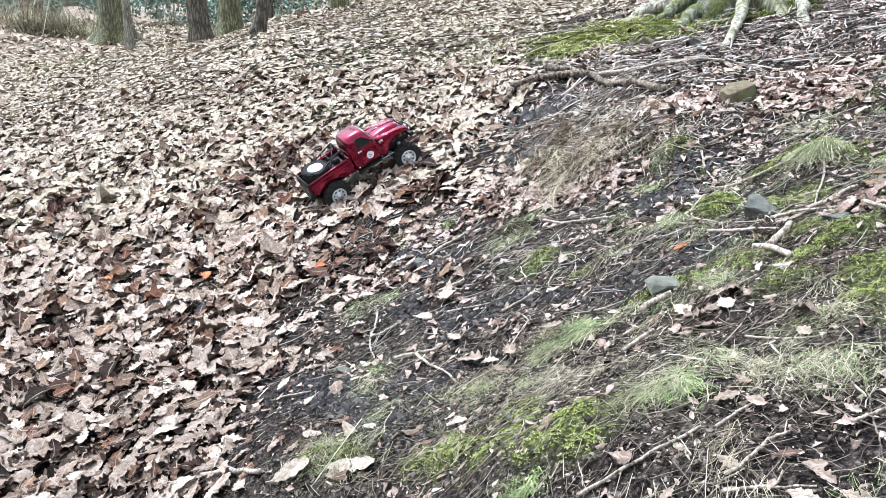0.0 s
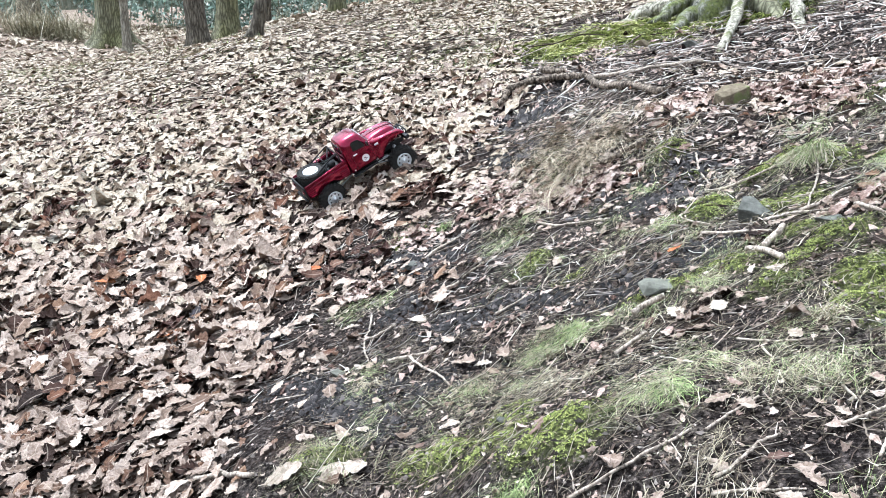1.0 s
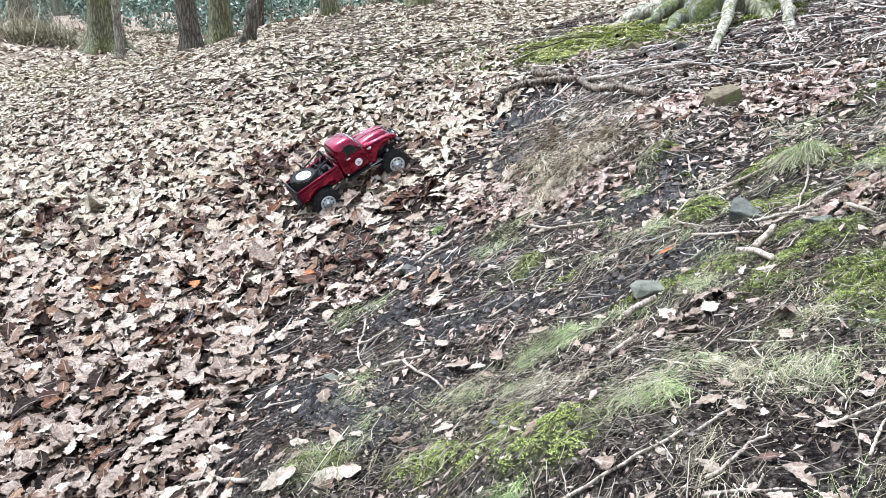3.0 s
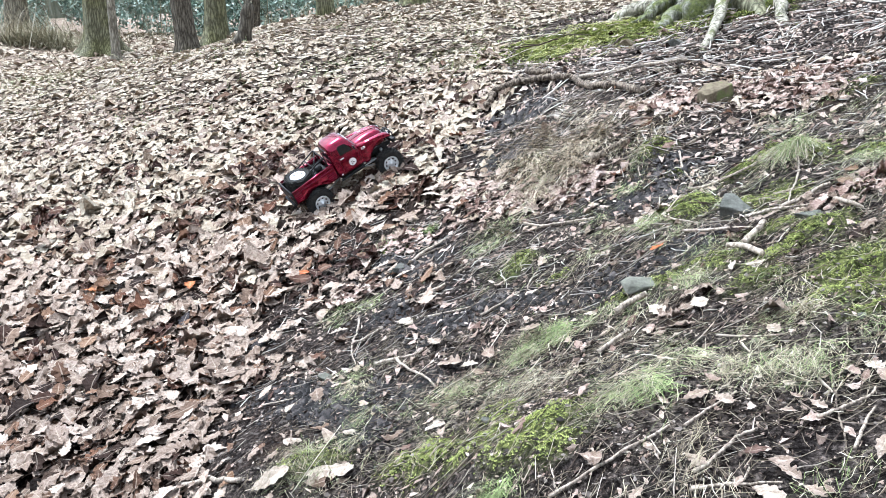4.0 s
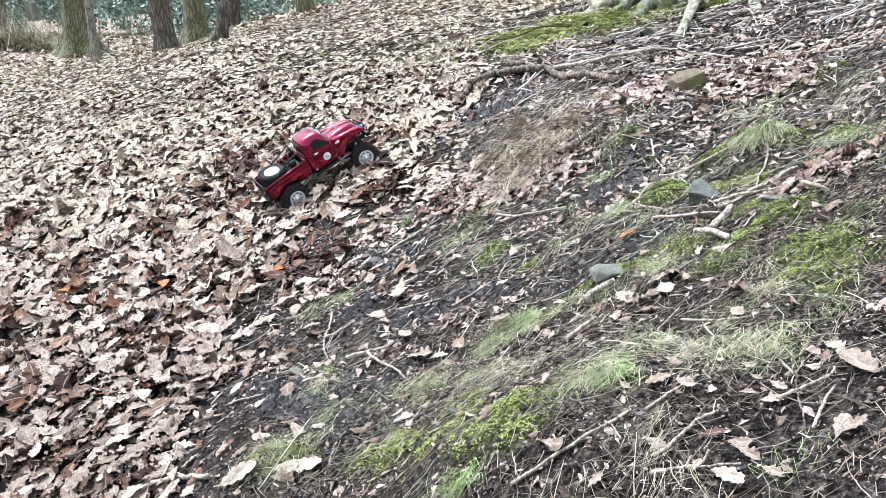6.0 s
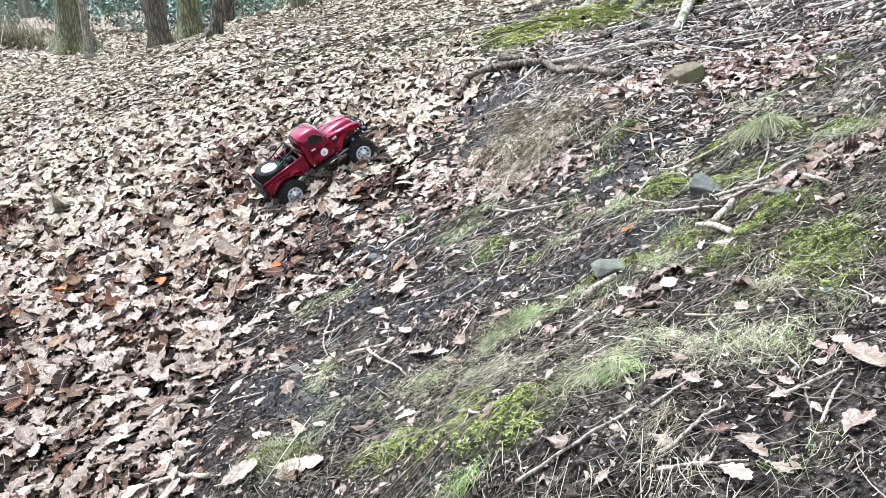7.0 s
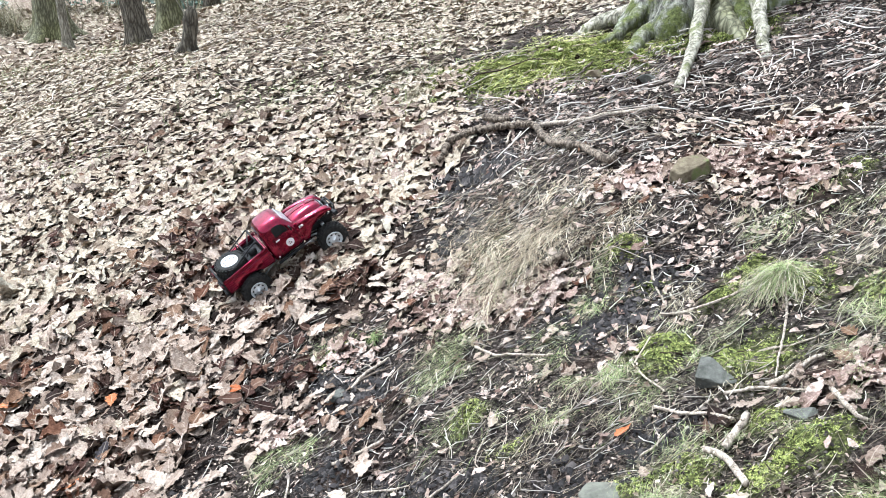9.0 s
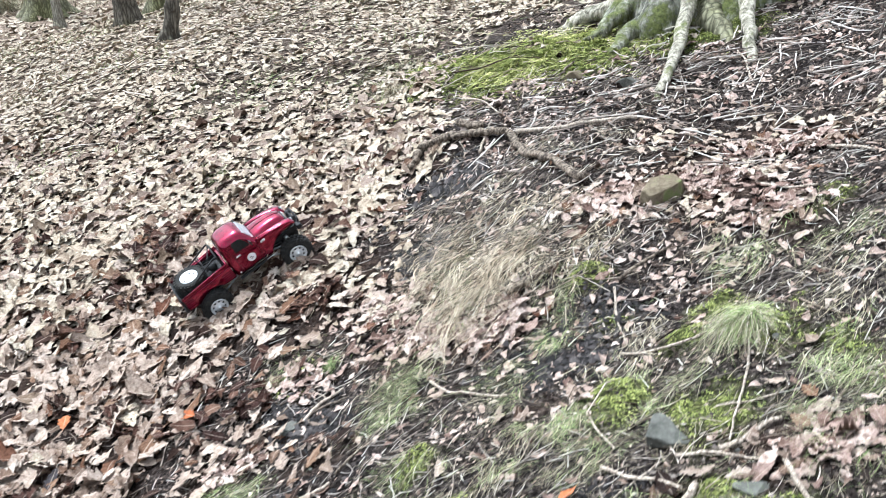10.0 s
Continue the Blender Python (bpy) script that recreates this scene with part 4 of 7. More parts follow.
# Short yellowish blades through the moss under the old tree.
x, y = strewn_in(5200, [(0.7, 4.45, 0.33, 0.3, 0.95), (0.35, 4.4, 0.25, 0.2, 0.5)], lambda x, y: 0.15 + 0.85 * (vnoise(x, y, 0.12, 43) > 0.0))
n = len(x)
v, f = blade_batch(x, y, rng.uniform(0.03, 0.07, n), rng.uniform(0.001, 0.0022, n), rng.uniform(0, 6.3, n), rng.uniform(0.1, 0.8, n), rng.uniform(0.2, 0.7, n), 3)
stuff("green_grass", mesh_from("yellow_grass", v, f, yellowed), "short yellow-green grass growing through moss", "grass")


# Moss: tiny pointed sprigs.
def sprig_batch(x, y, size, sink):
    n = len(x)
    k = 4
    a = rng.uniform(0, 6.3, (n, 1)) + np.arange(k)[None] * 2 * np.pi / k
    out = size[:, None] * rng.uniform(0.5, 1.1, (n, k))
    root = np.stack([x, y, ground_z(x, y) - sink], -1)[:, None]
    tip = root + np.stack([np.cos(a) * out, np.sin(a) * out, size[:, None] * rng.uniform(0.2, 0.9, (n, k))], -1)
    w = 0.28 * size[:, None]
    p = root + np.stack([-np.sin(a) * w, np.cos(a) * w, 0.4 * w + 0 * a], -1)
    q = root + np.stack([np.sin(a) * w, -np.cos(a) * w, 0.4 * w + 0 * a], -1)
    verts = np.stack([p, q, tip], 2).reshape(-1, 3)
    return verts, np.arange(len(verts)).reshape(-1, 3)


x, y = strewn_in(150000, MOSSY, lambda x, y: np.clip(cover(x, y)[1] * 1.2, 0, 1) * in_view(x, y), 1.3)
n = len(x)
v, f = sprig_batch(x, y, rng.uniform(0.0022, 0.005, n) * (0.8 + 0.32 * y), 0.001)
stuff("moss", mesh_from("moss", v, f, moss, (), False), "bright yellow-green moss cushions on the bank", "moss")


# Crumbs of soil and grit.
def crumb_batch(x, y, size):
    n = len(x)
    p = np.array([(1, 0, 0), (0, 1, 0), (-1, 0, 0), (0, -1, 0), (0, 0, 0.8)], float)
    verts = p[None] * size[:, None, None] * rng.uniform(0.5, 1.4, (n, 5, 1)) * rng.uniform(0.6, 1.4, (n, 1, 3))
    verts = verts + np.stack([x, y, ground_z(x, y) + size * 0.2], -1)[:, None]
    tri = np.array([(0, 1, 4), (1, 2, 4), (2, 3, 4), (3, 0, 4)])
    return verts.reshape(-1, 3), (np.arange(n)[:, None, None] * 5 + tri[None]).reshape(-1, 3)


x, y = strewn(46000, -0.9, 2.2, 0.4, 4.2, lambda x, y: np.clip(1 - litter_of(x, y), 0, 1) * in_view(x, y) * np.where(y < 1.6, 1.0, 0.6))
n = len(x)
v, f = crumb_batch(x, y, rng.lognormal(-5.9, 0.5, n).clip(0.001, 0.007))
stuff("soil_crumbs", mesh_from("soil_crumbs", v, f, crumb), "loose dark soil crumbs and grit", "soil")

# Clods where the soil lies naked.
x, y = strewn_in(9000, NAKED, lambda x, y: np.clip(1 - litter_of(x, y), 0, 1) * in_view(x, y))
n = len(x)
v, f = crumb_batch(x, y, rng.lognormal(-5.2, 0.45, n).clip(0.002, 0.014) * (0.6 + 0.25 * y))
stuff("soil_crumbs", mesh_from("soil_clods", v, f, clod), "black clods of damp humus", "soil")


# Jagged chips of leaf, bark and stalk.
def shard_batch(x, y, size, long, sides=5):
    n = len(x)
    a = np.arange(sides)[None] * 2 * np.pi / sides + rng.uniform(-0.45, 0.45, (n, sides))
    q = size[:, None] * rng.uniform(0.45, 1.2, (n, sides))
    u, w = q * np.cos(a) * long[:, None], q * np.sin(a)
    yaw = rng.normal(0.4, 1.3, n)[:, None]
    tip = rng.normal(0, 0.3, (2, n, 1))
    px, py = x[:, None] + u * np.cos(yaw) - w * np.sin(yaw), y[:, None] + u * np.sin(yaw) + w * np.cos(yaw)
    slope = normals(x, y)
    lie = -(slope[:, :1] * (px - x[:, None]) + slope[:, 1:2] * (py - y[:, None])) / slope[:, 2:]
    pz = ground_z(x, y)[:, None] + 0.004 + 0.5 * size[:, None] + lie + tip[0] * u + tip[1] * w + rng.normal(0, 0.12, (n, sides)) * size[:, None]
    return np.stack([px, py, pz], -1).reshape(-1, 3), np.arange(n * sides).reshape(n, sides)


x, y = strewn(84000, -0.9, 2.4, 0.4, 4.6, lambda x, y: grown(x, y) * np.clip(1.1 - litter_of(x, y) - 1.5 * cover(x, y)[1], 0, 1) * in_view(x, y) * (0.14 + 0.86 * (vnoise(x, y, 0.11, 24) > 0.02)))
x2, y2 = strewn(30000, 0.0, 1.3, 0.42, 1.5, lambda x, y: grown(x, y) * np.clip(1.1 - litter_of(x, y) - 1.2 * cover(x, y)[1], 0, 1) * in_view(x, y) * (0.14 + 0.86 * (vnoise(x, y, 0.09, 25) > 0.0)))
x, y = np.concatenate([x, x2]), np.concatenate([y, y2])
high = y + 0.4 * vnoise(x, y, 0.2, 35) + rng.normal(0, 0.2, len(x)) > 1.75
for some, mat, label in ((high, leaf_crumbs, "broken chips of leaf, bark and stalk on soil"), (~high, leaf_mould, "dark rotten chips of leaf and bark on soil")):
    n = some.sum()
    v, f = shard_batch(x[some], y[some], rng.lognormal(-6.25, 0.5, n).clip(0.0008, 0.006) * (0.45 + 0.42 * y[some]), rng.uniform(1.0, 2.8, n))
    stuff("leaf_scraps", mesh_from("leaf_shards", v, f, mat, (("rib", np.zeros(len(v))),), False), label, "leaf litter")
# ---- helpers for things ----
def part(name, bm, mat, parent, label="", smooth=True):
    """A bmesh as one mesh object under a thing or a part."""
    me = bpy.data.meshes.new(name)
    bm.normal_update()
    bm.to_mesh(me)
    bm.free()
    me.materials.append(mat)
    for p in me.polygons:
        p.use_smooth = smooth
    ob = new(name, me)
    ob.parent = parent
    if label:
        ob["label"] = label
    return ob


def empty(name, m, label, category, group=""):
    ob = new(name)
    ob.empty_display_size = 0.02
    ob.matrix_world = m
    return tagged(ob, label, category, group)


def sweep(bm, points, radii, sides=8, rough=0.0, seed=0, flat=1.0):
    """A round, uneven bar along a line of points."""
    r = random.Random(seed)
    pts = [Vector(p) for p in points]
    rings, side = [], None
    for i, p in enumerate(pts):
        d = (pts[min(i + 1, len(pts) - 1)] - pts[max(i - 1, 0)]).normalized()
        side = (d.orthogonal() if side is None else side - d * side.dot(d)).normalized()
        up = d.cross(side)
        ring = []
        for k in range(sides):
            a = 2 * math.pi * k / sides
            q = radii[i] * (1 + rough * (r.random() - 0.5) * 2)
            ring.append(bm.verts.new(p + side * (math.cos(a) * q) + up * (math.sin(a) * q * flat)))
        rings.append(ring)
    for a, c in zip(rings, rings[1:]):
        for k in range(sides):
            bm.faces.new((a[k], a[(k + 1) % sides], c[(k + 1) % sides], c[k]))
    bm.faces.new(list(reversed(rings[0])))
    bm.faces.new(rings[-1])


def bent(points, steps, wobble, seed):
    """A smooth line through points, with a small wobble."""
    r = random.Random(seed)
    pts = [Vector(p) for p in points]
    out = []
    for i in range(len(pts) - 1):
        p0, p1, p2, p3 = pts[max(i - 1, 0)], pts[i], pts[i + 1], pts[min(i + 2, len(pts) - 1)]
        for s in range(steps):
            t = s / steps
            q = 0.5 * (2 * p1 + (p2 - p0) * t + (2 * p0 - 5 * p1 + 4 * p2 - p3) * t * t + (3 * p1 - p0 - 3 * p2 + p3) * t ** 3)
            out.append(q + Vector((r.gauss(0, 1), r.gauss(0, 1), r.gauss(0, 0.6))) * wobble)
    return out + [pts[-1]]


# ---- the old tree on the bank and its roots ----
def limbs(bm, base, direction, length, radius, depth, r):
    """Bare winter limbs, forking."""
    pts, p, d = [base], base, direction.normalized()
    for k in range(4):
        d = (d + Vector((r.gauss(0, 0.16), r.gauss(0, 0.16), r.gauss(0.05, 0.1)))).normalized()
        p = p + d * (length / 4)
        pts.append(p)
    sweep(bm, pts, [radius * (1 - 0.14 * k) for k in range(5)], 6 if depth > 1 else 4, 0.06, r.random())
    if depth:
        for k in range(3):
            a = r.uniform(0, 6.3)
            out = (d + Vector((math.cos(a), math.sin(a), r.uniform(-0.1, 0.5))) * 0.8).normalized()
            limbs(bm, pts[4 - (k > 1)] - d * 0.01, out, length * r.uniform(0.55, 0.8), radius * 0.45, depth - 1, r)


def trunk_mesh(height, radius, flare, lean, seed, sides=48, lobes=5):
    """A tapered, fluted and ridged trunk with root flares at its foot."""
    bm, r = bmesh.new(), random.Random(seed)
    phase = r.uniform(0, 6.3)
    levels = [-0.35, -0.1] + [0.07 * k for k in range(24)] + [1.8, 2.1, 2.5, 3.0, 3.6, height]
    rings = []
    for z in levels:
        grow = 1 - 0.35 * max(z, 0) / height + flare * math.exp(-max(z, 0) / (0.45 * radius + 0.08))
        cx, cy = lean[0] * z + 0.02 * math.sin(z * 2 + phase), lean[1] * z
        ring = []
        for k in range(sides):
            a = 2 * math.pi * k / sides
            lobe = 1 + (0.05 + 0.30 * flare * math.exp(-max(z, 0) / (0.5 * radius + 0.06))) * math.cos(lobes * a + phase)
            lobe += 0.09 * noise.noise(Vector((math.cos(a) * 4.5, math.sin(a) * 4.5, z * 1.6 + seed))) + 0.04 * noise.noise(Vector((math.cos(a) * 2, math.sin(a) * 2, z * 5 + seed)))
            q = radius * grow * lobe
            ring.append(bm.verts.new((cx + q * math.cos(a), cy + q * math.sin(a), z)))
        rings.append(ring)
    for a, c in zip(rings, rings[1:]):
        for k in range(sides):
            bm.faces.new((a[k], a[(k + 1) % sides], c[(k + 1) % sides], c[k]))
    bm.faces.new(rings[-1])
    top = Vector((lean[0] * height, lean[1] * height, height))
    return bm, top


def tree(x, y, radius, height, mat, label, lean=(0, 0), flare=0.6, seed=1, lobes=5, depth=3, z=None):
    ob = empty("tree", pose(x, y, (gz(x, y) if z is None else z) - 0.03), label, "tree", "woodland trees")
    bm, top = trunk_mesh(height, radius, flare, lean, seed, 48, lobes)
    part("trunk", bm, mat, ob)
    bm, r = bmesh.new(), random.Random(seed)
    for k in range(4):
        a = 1.6 * k + r.uniform(-0.4, 0.4)
        limbs(bm, top - Vector((0, 0, 0.15 + 0.25 * k)), Vector((math.cos(a), math.sin(a), 0.9)), height * 0.38, radius * 0.34, depth, r)
    part("crown", bm, bark, ob, "bare leafless winter branches")
    return ob


OAK = (1.50, 4.62)
oak = tree(*OAK, 0.30, 5.2, bark_root, "old tree with mossy grey bark and spreading surface roots", (0.01, 0.02), 0.45, 5, 7)


def root(points, r0, r1, mat, label, seed, lift=0.01):
    bm = bmesh.new()
    line = bent([(px - OAK[0], py - OAK[1], gz(px, py) - oak.location.z + lift + up) for px, py, up in points], 6, 0.006, seed)
    sweep(bm, line, [r0 + (r1 - r0) * i / (len(line) - 1) for i in range(len(line))], 10, 0.1, seed, 0.85)
    return part("root", bm, mat, oak, label)


root([(1.42, 4.42, 0.30), (1.33, 4.22, 0.13), (1.21, 3.86, 0.03), (1.095, 3.52, -0.012)], 0.05, 0.018, root_pale, "pale bare root running down the bank", 3)
root([(1.58, 4.40, 0.28), (1.55, 4.15, 0.10), (1.52, 3.90, 0.02), (1.48, 3.70, -0.02)], 0.05, 0.02, root_pale, "pale bare root running down the bank", 4)
root([(1.30, 4.60, 0.12), (1.10, 4.75, 0.06), (0.92, 4.82, 0.04), (0.76, 4.82, -0.01)], 0.07, 0.03, root_pale, "broad pale root lying on moss", 5)
root([(1.32, 4.50, 0.15), (1.18, 4.40, 0.06), (1.05, 4.28, 0.02), (0.98, 4.15, -0.03)], 0.07, 0.025, bark_root, "mossy grey root", 6)
root([(1.70, 4.50, 0.16), (1.92, 4.40, 0.08), (2.15, 4.34, 0.05), (2.45, 4.32, -0.02)], 0.09, 0.04, bark_green, "thick mossy root", 7)
root([(1.20, 4.70, 0.10), (1.08, 4.55, 0.08), (0.96, 4.46, 0.02), (0.88, 4.40, -0.02)], 0.06, 0.03, bark_root, "mossy grey root", 8)
root([(1.44, 4.38, 0.10), (1.42, 4.20, 0.03), (1.44, 4.05, 0.0), (1.46, 3.95, -0.03)], 0.07, 0.03, bark_green, "mossy root", 9)

# ---- trees further into the wood ----
tree(-6.50, 12.64, 0.215, 7.0, bark_green, "thick oak trunk with flared mossy foot", (0.05, 0.01), 1.0, 11, 5)
tree(-5.67, 11.44, 0.06, 3.6, bark_pale, "slender pale sapling with a swollen foot", (0.05, 0.0), 0.7, 12, 3, 2)
tree(-3.85, 9.6, 0.118, 6.0, bark_dark, "dark grey ridged oak trunk", (-0.02, 0), 0.55, 13, 5)
tree(-3.86, 10.6, 0.14, 5.6, bark_green, "green-stained upright oak trunk", (0.02, 0.05), 0.6, 14, 4)
tree(-4.35, 13.6, 0.11, 5.0, bark_dark, "dark thin trunk in the shade", (0.08, 0), 0.4, 15, 4)
tree(-2.36, 10.55, 0.11, 6.0, bark_green, "algae-green upright trunk behind the crest", (0.0, 0), 0.35, 16, 4, 3)
tree(-2.35, 14.2, 0.19, 6.5, bark_dark, "dark brown trunk behind the crest", (0.01, 0), 0.4, 17, 5)
tree(-1.0, 8.95, 0.11, 5.0, bark_green, "moss-covered tree foot on the crest", (0.03, 0.05), 0.9, 18, 4)
tree(-9.6, 15.5, 0.2, 6.5, bark, "grey trunk among brushwood", (0.02, 0), 0.5, 19, 5)
tree(-1.9, 16.0, 0.12, 6.0, bark_dark, "dark thin trunk behind the crest", (-0.02, 0), 0.4, 20, 4)

# A broken dark stump, furrowed, with a thin shoot beside it.
stump = empty("broken_stump", pose(-2.02, 6.35, gz(-2.02, 6.35) - 0.03), "dark rotten snag of a broken young trunk on leaf litter", "tree stump")
bm = bmesh.new()
sweep(bm, [(-0.02, 0, -0.15), (-0.015, 0, 0.02), (0.0, 0, 0.07), (0.02, 0.0, 0.13), (0.04, 0.0, 0.2), (0.05, 0.01, 0.27), (0.062, 0.01, 0.33), (0.075, 0.015, 0.37)],
      [0.11, 0.09, 0.066, 0.056, 0.052, 0.054, 0.044, 0.018], 14, 0.2, 8)
part("snag", bm, bark_dark, stump)
bm = bmesh.new()
for k, (a, q) in enumerate(((0.3, 0.10), (2.2, 0.12), (3.8, 0.15), (5.1, 0.10))):
    sweep(bm, [(0.03 * math.cos(a), 0.03 * math.sin(a), 0.1), (q * 0.7 * math.cos(a), q * 0.7 * math.sin(a), 0.02), (q * 1.3 * math.cos(a), q * 1.3 * math.sin(a), -0.05)],
          [0.03, 0.024, 0.01], 7, 0.15, k)
part("root_flare", bm, bark_dark, stump)
for k, (dx, dz) in enumerate(((-0.12, 0.2), (0.1, 0.22), (0.02, 0.3), (-0.05, 0.26))):
    bm = bmesh.new()
    sweep(bm, bent([(0.05, 0.01, 0.26), (0.05 + dx * 0.5, 0.0, 0.3 + dz * 0.4), (0.05 + dx, 0.02, 0.3 + dz)], 4, 0.006, k), [0.007] * 4 + [0.005] * 4 + [0.003], 6, 0.1, k)
    part("dead_shoot", bm, bark_pale, stump)

# Woods all round, out of sight of the walk but for their light.
r = random.Random(21)
pattern = tree(9.0, 12.0, 0.17, 7.0, bark, "grey oak trunk in the wood", (0.01, 0), 0.5, 22, 5, 2)
for k in range(26):
    a = radians(-70 + 330 * k / 26)
    d = r.uniform(11, 24)
    tx, ty = d * math.sin(a) + 2, d * math.cos(a) + 2
    if in_view(np.array([tx]), np.array([ty]), 0.6)[0] and ty > 0:
        continue
    copy_thing(pattern, pose(tx, ty, gz(tx, ty) - 0.05, 0, 0, r.uniform(0, 360)))

# ---- undergrowth behind the trees ----
def leaf_cloud(name, centres, count, size, mat, label, category, seed):
    """A bush of many small pointed leaves round several centres (x, y, z, radius)."""
    g = np.random.default_rng(seed)
    share = np.array([c[3] ** 2 for c in centres])
    pick = g.choice(len(centres), count, p=share / share.sum())
    c = np.array(centres)[pick]
    d = g.standard_normal((count, 3))
    d /= np.linalg.norm(d, axis=1, keepdims=True)
    p = c[:, :3] + d * c[:, 3:4] * (g.uniform(0.35, 1.0, (count, 1)) ** 0.5) * [1, 1, 0.8]
    a, e = g.standard_normal((count, 3)), g.standard_normal((count, 3))
    a /= np.linalg.norm(a, axis=1, keepdims=True)
    e = np.cross(a, e)
    e /= np.linalg.norm(e, axis=1, keepdims=True)
    s = size * g.uniform(0.5, 1.3, (count, 1))
    verts = np.stack([p - a * s, p + e * s * 0.45, p + a * s, p - e * s * 0.45], 1).reshape(-1, 3)
    faces = np.arange(count * 4).reshape(-1, 4)
    return stuff(name, mesh_from(name, verts, faces, mat, (), False), label, category)


g = random.Random(31)
holly = []
for k in range(46):
    bx = -15 + 17.5 * k / 45 + g.uniform(-0.5, 0.5)
    by = g.uniform(15.5, 18.5)
    holly.append((bx, by, gz(bx, by) + g.uniform(0.2, 1.6), g.uniform(0.45, 1.0)))
leaf_cloud("undergrowth", holly, 62000, 0.056, ivy, "dense blue-green holly and ivy undergrowth behind trunks", "undergrowth", 3)


def brushwood(name, cx, cy, spread_m, count, high, label, seed, mat):
    g = np.random.default_rng(seed)
    x, y = cx + g.normal(0, spread_m, count), cy + g.normal(0, spread_m * 0.5, count)
    n = count
    length = g.uniform(0.3, 1.0, n) * high
    v, f = blade_batch(x, y, length, g.uniform(0.003, 0.008, n), g.uniform(0, 6.3, n), g.uniform(0.5, 1.5, n), g.uniform(0.1, 0.8, n), 5)
    return stuff(name, mesh_from(name, v, f, mat), label, "undergrowth")


brushwood("brushwood", -7.75, 13.0, 0.32, 1500, 0.75, "dense olive tangle of dry arching stems", 41, brush)
brushwood("brushwood", -9.0, 13.9, 1.2, 600, 1.2, "tangle of tall pale dry stems", 43, straw)
brushwood("brushwood", -5.0, 15.4, 3.5, 500, 1.5, "thin bare stems in front of holly", 44, brush)
brushwood("brushwood", -2.0, 13.5, 1.6, 250, 0.9, "thin bare stems behind the crest", 45, brush)
# Far woodland all round.
far, nt, b = material("far_wood", 0.95, 0, 0.1)
mp = node(nt, "ShaderNodeMapping", Scale=(0.5, 0.5, 0.05))
nt.links.new(coords(nt), mp.inputs["Vector"])
stems = ramp(nt, noise_tex(nt, 2.0, 6, 0.7, mp.outputs[0]), [(0.35, (0.06, 0.06, 0.045)), (0.5, (0.16, 0.16, 0.12)), (0.62, (0.3, 0.31, 0.26)), (0.75, (0.13, 0.12, 0.09))])
nt.links.new(mix(nt, stems, ramp(nt, noise_tex(nt, 0.5, 5), [(0.3, (0.6, 0.65, 0.6)), (0.7, (1.2, 1.2, 1.15))]), 1.0, "MULTIPLY"), b.inputs["Base Color"])
bm = bmesh.new()
ring = []
for k in range(97):
    a = 2 * math.pi * k / 96
    ring.append([bm.verts.new((75 * math.sin(a), 75 * math.cos(a), h)) for h in (-6, 2, 6.5 + 1.5 * math.sin(k * 2.7) + math.sin(k * 5.1))])
for a, c in zip(ring, ring[1:]):
    for k in range(2):
        bm.faces.new((a[k], a[k + 1], c[k + 1], c[k]))
back = part("backdrop", bm, far, None)
tagged(back, "far bare winter woodland seen between trunks", "woodland", "", "structure")

# ---- sticks ----
def stick(points, radius, mat, label, lift=None, wobble=0.25, taper=0.6, side_shoot=None):
    x0, y0 = points[0]
    z0 = gz(x0, y0)
    ob = empty("stick", pose(x0, y0, z0), label, "stick", "fallen sticks")
    up = radius * 0.7 + 0.004 if lift is None else lift + 0.006
    line = bent([(px - x0, py - y0, gz(px, py) - z0 + up) for px, py in points], 5, radius * wobble, int(abs(x0 * 1000)))
    bm = bmesh.new()
    m = len(line) - 1
    sweep(bm, line, [radius * (1 - (1 - taper) * i / m) for i in range(m + 1)], 9, 0.06, int(abs(y0 * 1000)))
    part("wood", bm, mat, ob)
    if side_shoot:
        bm = bmesh.new()
        i, dx, dy, dz = side_shoot
        p = Vector(line[min(i, m)])
        end = p + Vector((dx, dy, 0))
        end.z = gz(x0 + end.x, y0 + end.y) - z0 + up * 0.6 + dz
        sweep(bm, bent([p, (p + end) / 2 + Vector((0, 0, 0.006)), end], 4, radius * 0.15, i), [radius * 0.55] * 6 + [radius * 0.45, radius * 0.35, radius * 0.25], 6, 0.1, i)
        part("side_shoot", bm, mat, ob)
    return ob


GREY, BROWN, DARK = "weathered pale bare stick on the bank", "brown dead stick lying on soil", "thin dark twig on soil"
stick([(0.119, 3.435), (0.138, 3.484), (0.168, 3.512), (0.213, 3.518), (0.266, 3.526), (0.345, 3.506), (0.410, 3.501), (0.501, 3.497), (0.543, 3.362), (0.583, 3.231), (0.644, 3.129), (0.693, 3.025), (0.738, 2.900), (0.774, 2.859)], 0.016, stick_brown, "crooked barked branch lying along the lip of the bank", 0.02, 0.35, 0.9)
stick([(0.307, 3.593), (0.358, 3.533), (0.411, 3.533)], 0.018, stick_brown, "short brown branch stub lying over a branch", 0.03, 0.15, 0.8)
stick([(0.395, 3.410), (0.416, 3.490), (0.438, 3.642)], 0.0055, stick_grey, "short pale twig propped over a branch", 0.0056)
stick([(0.289, 4.072), (0.384, 3.971), (0.481, 3.675)], 0.0051, stick_grey, "thin pale twig above a crooked branch", 0.0052)
stick([(0.539, 3.484), (0.615, 3.460), (0.710, 3.394), (0.795, 3.382), (0.878, 3.357), (0.991, 3.312)], 0.0095, stick_grey, "long thin weathered branch", 0.014, 0.2, 0.7)
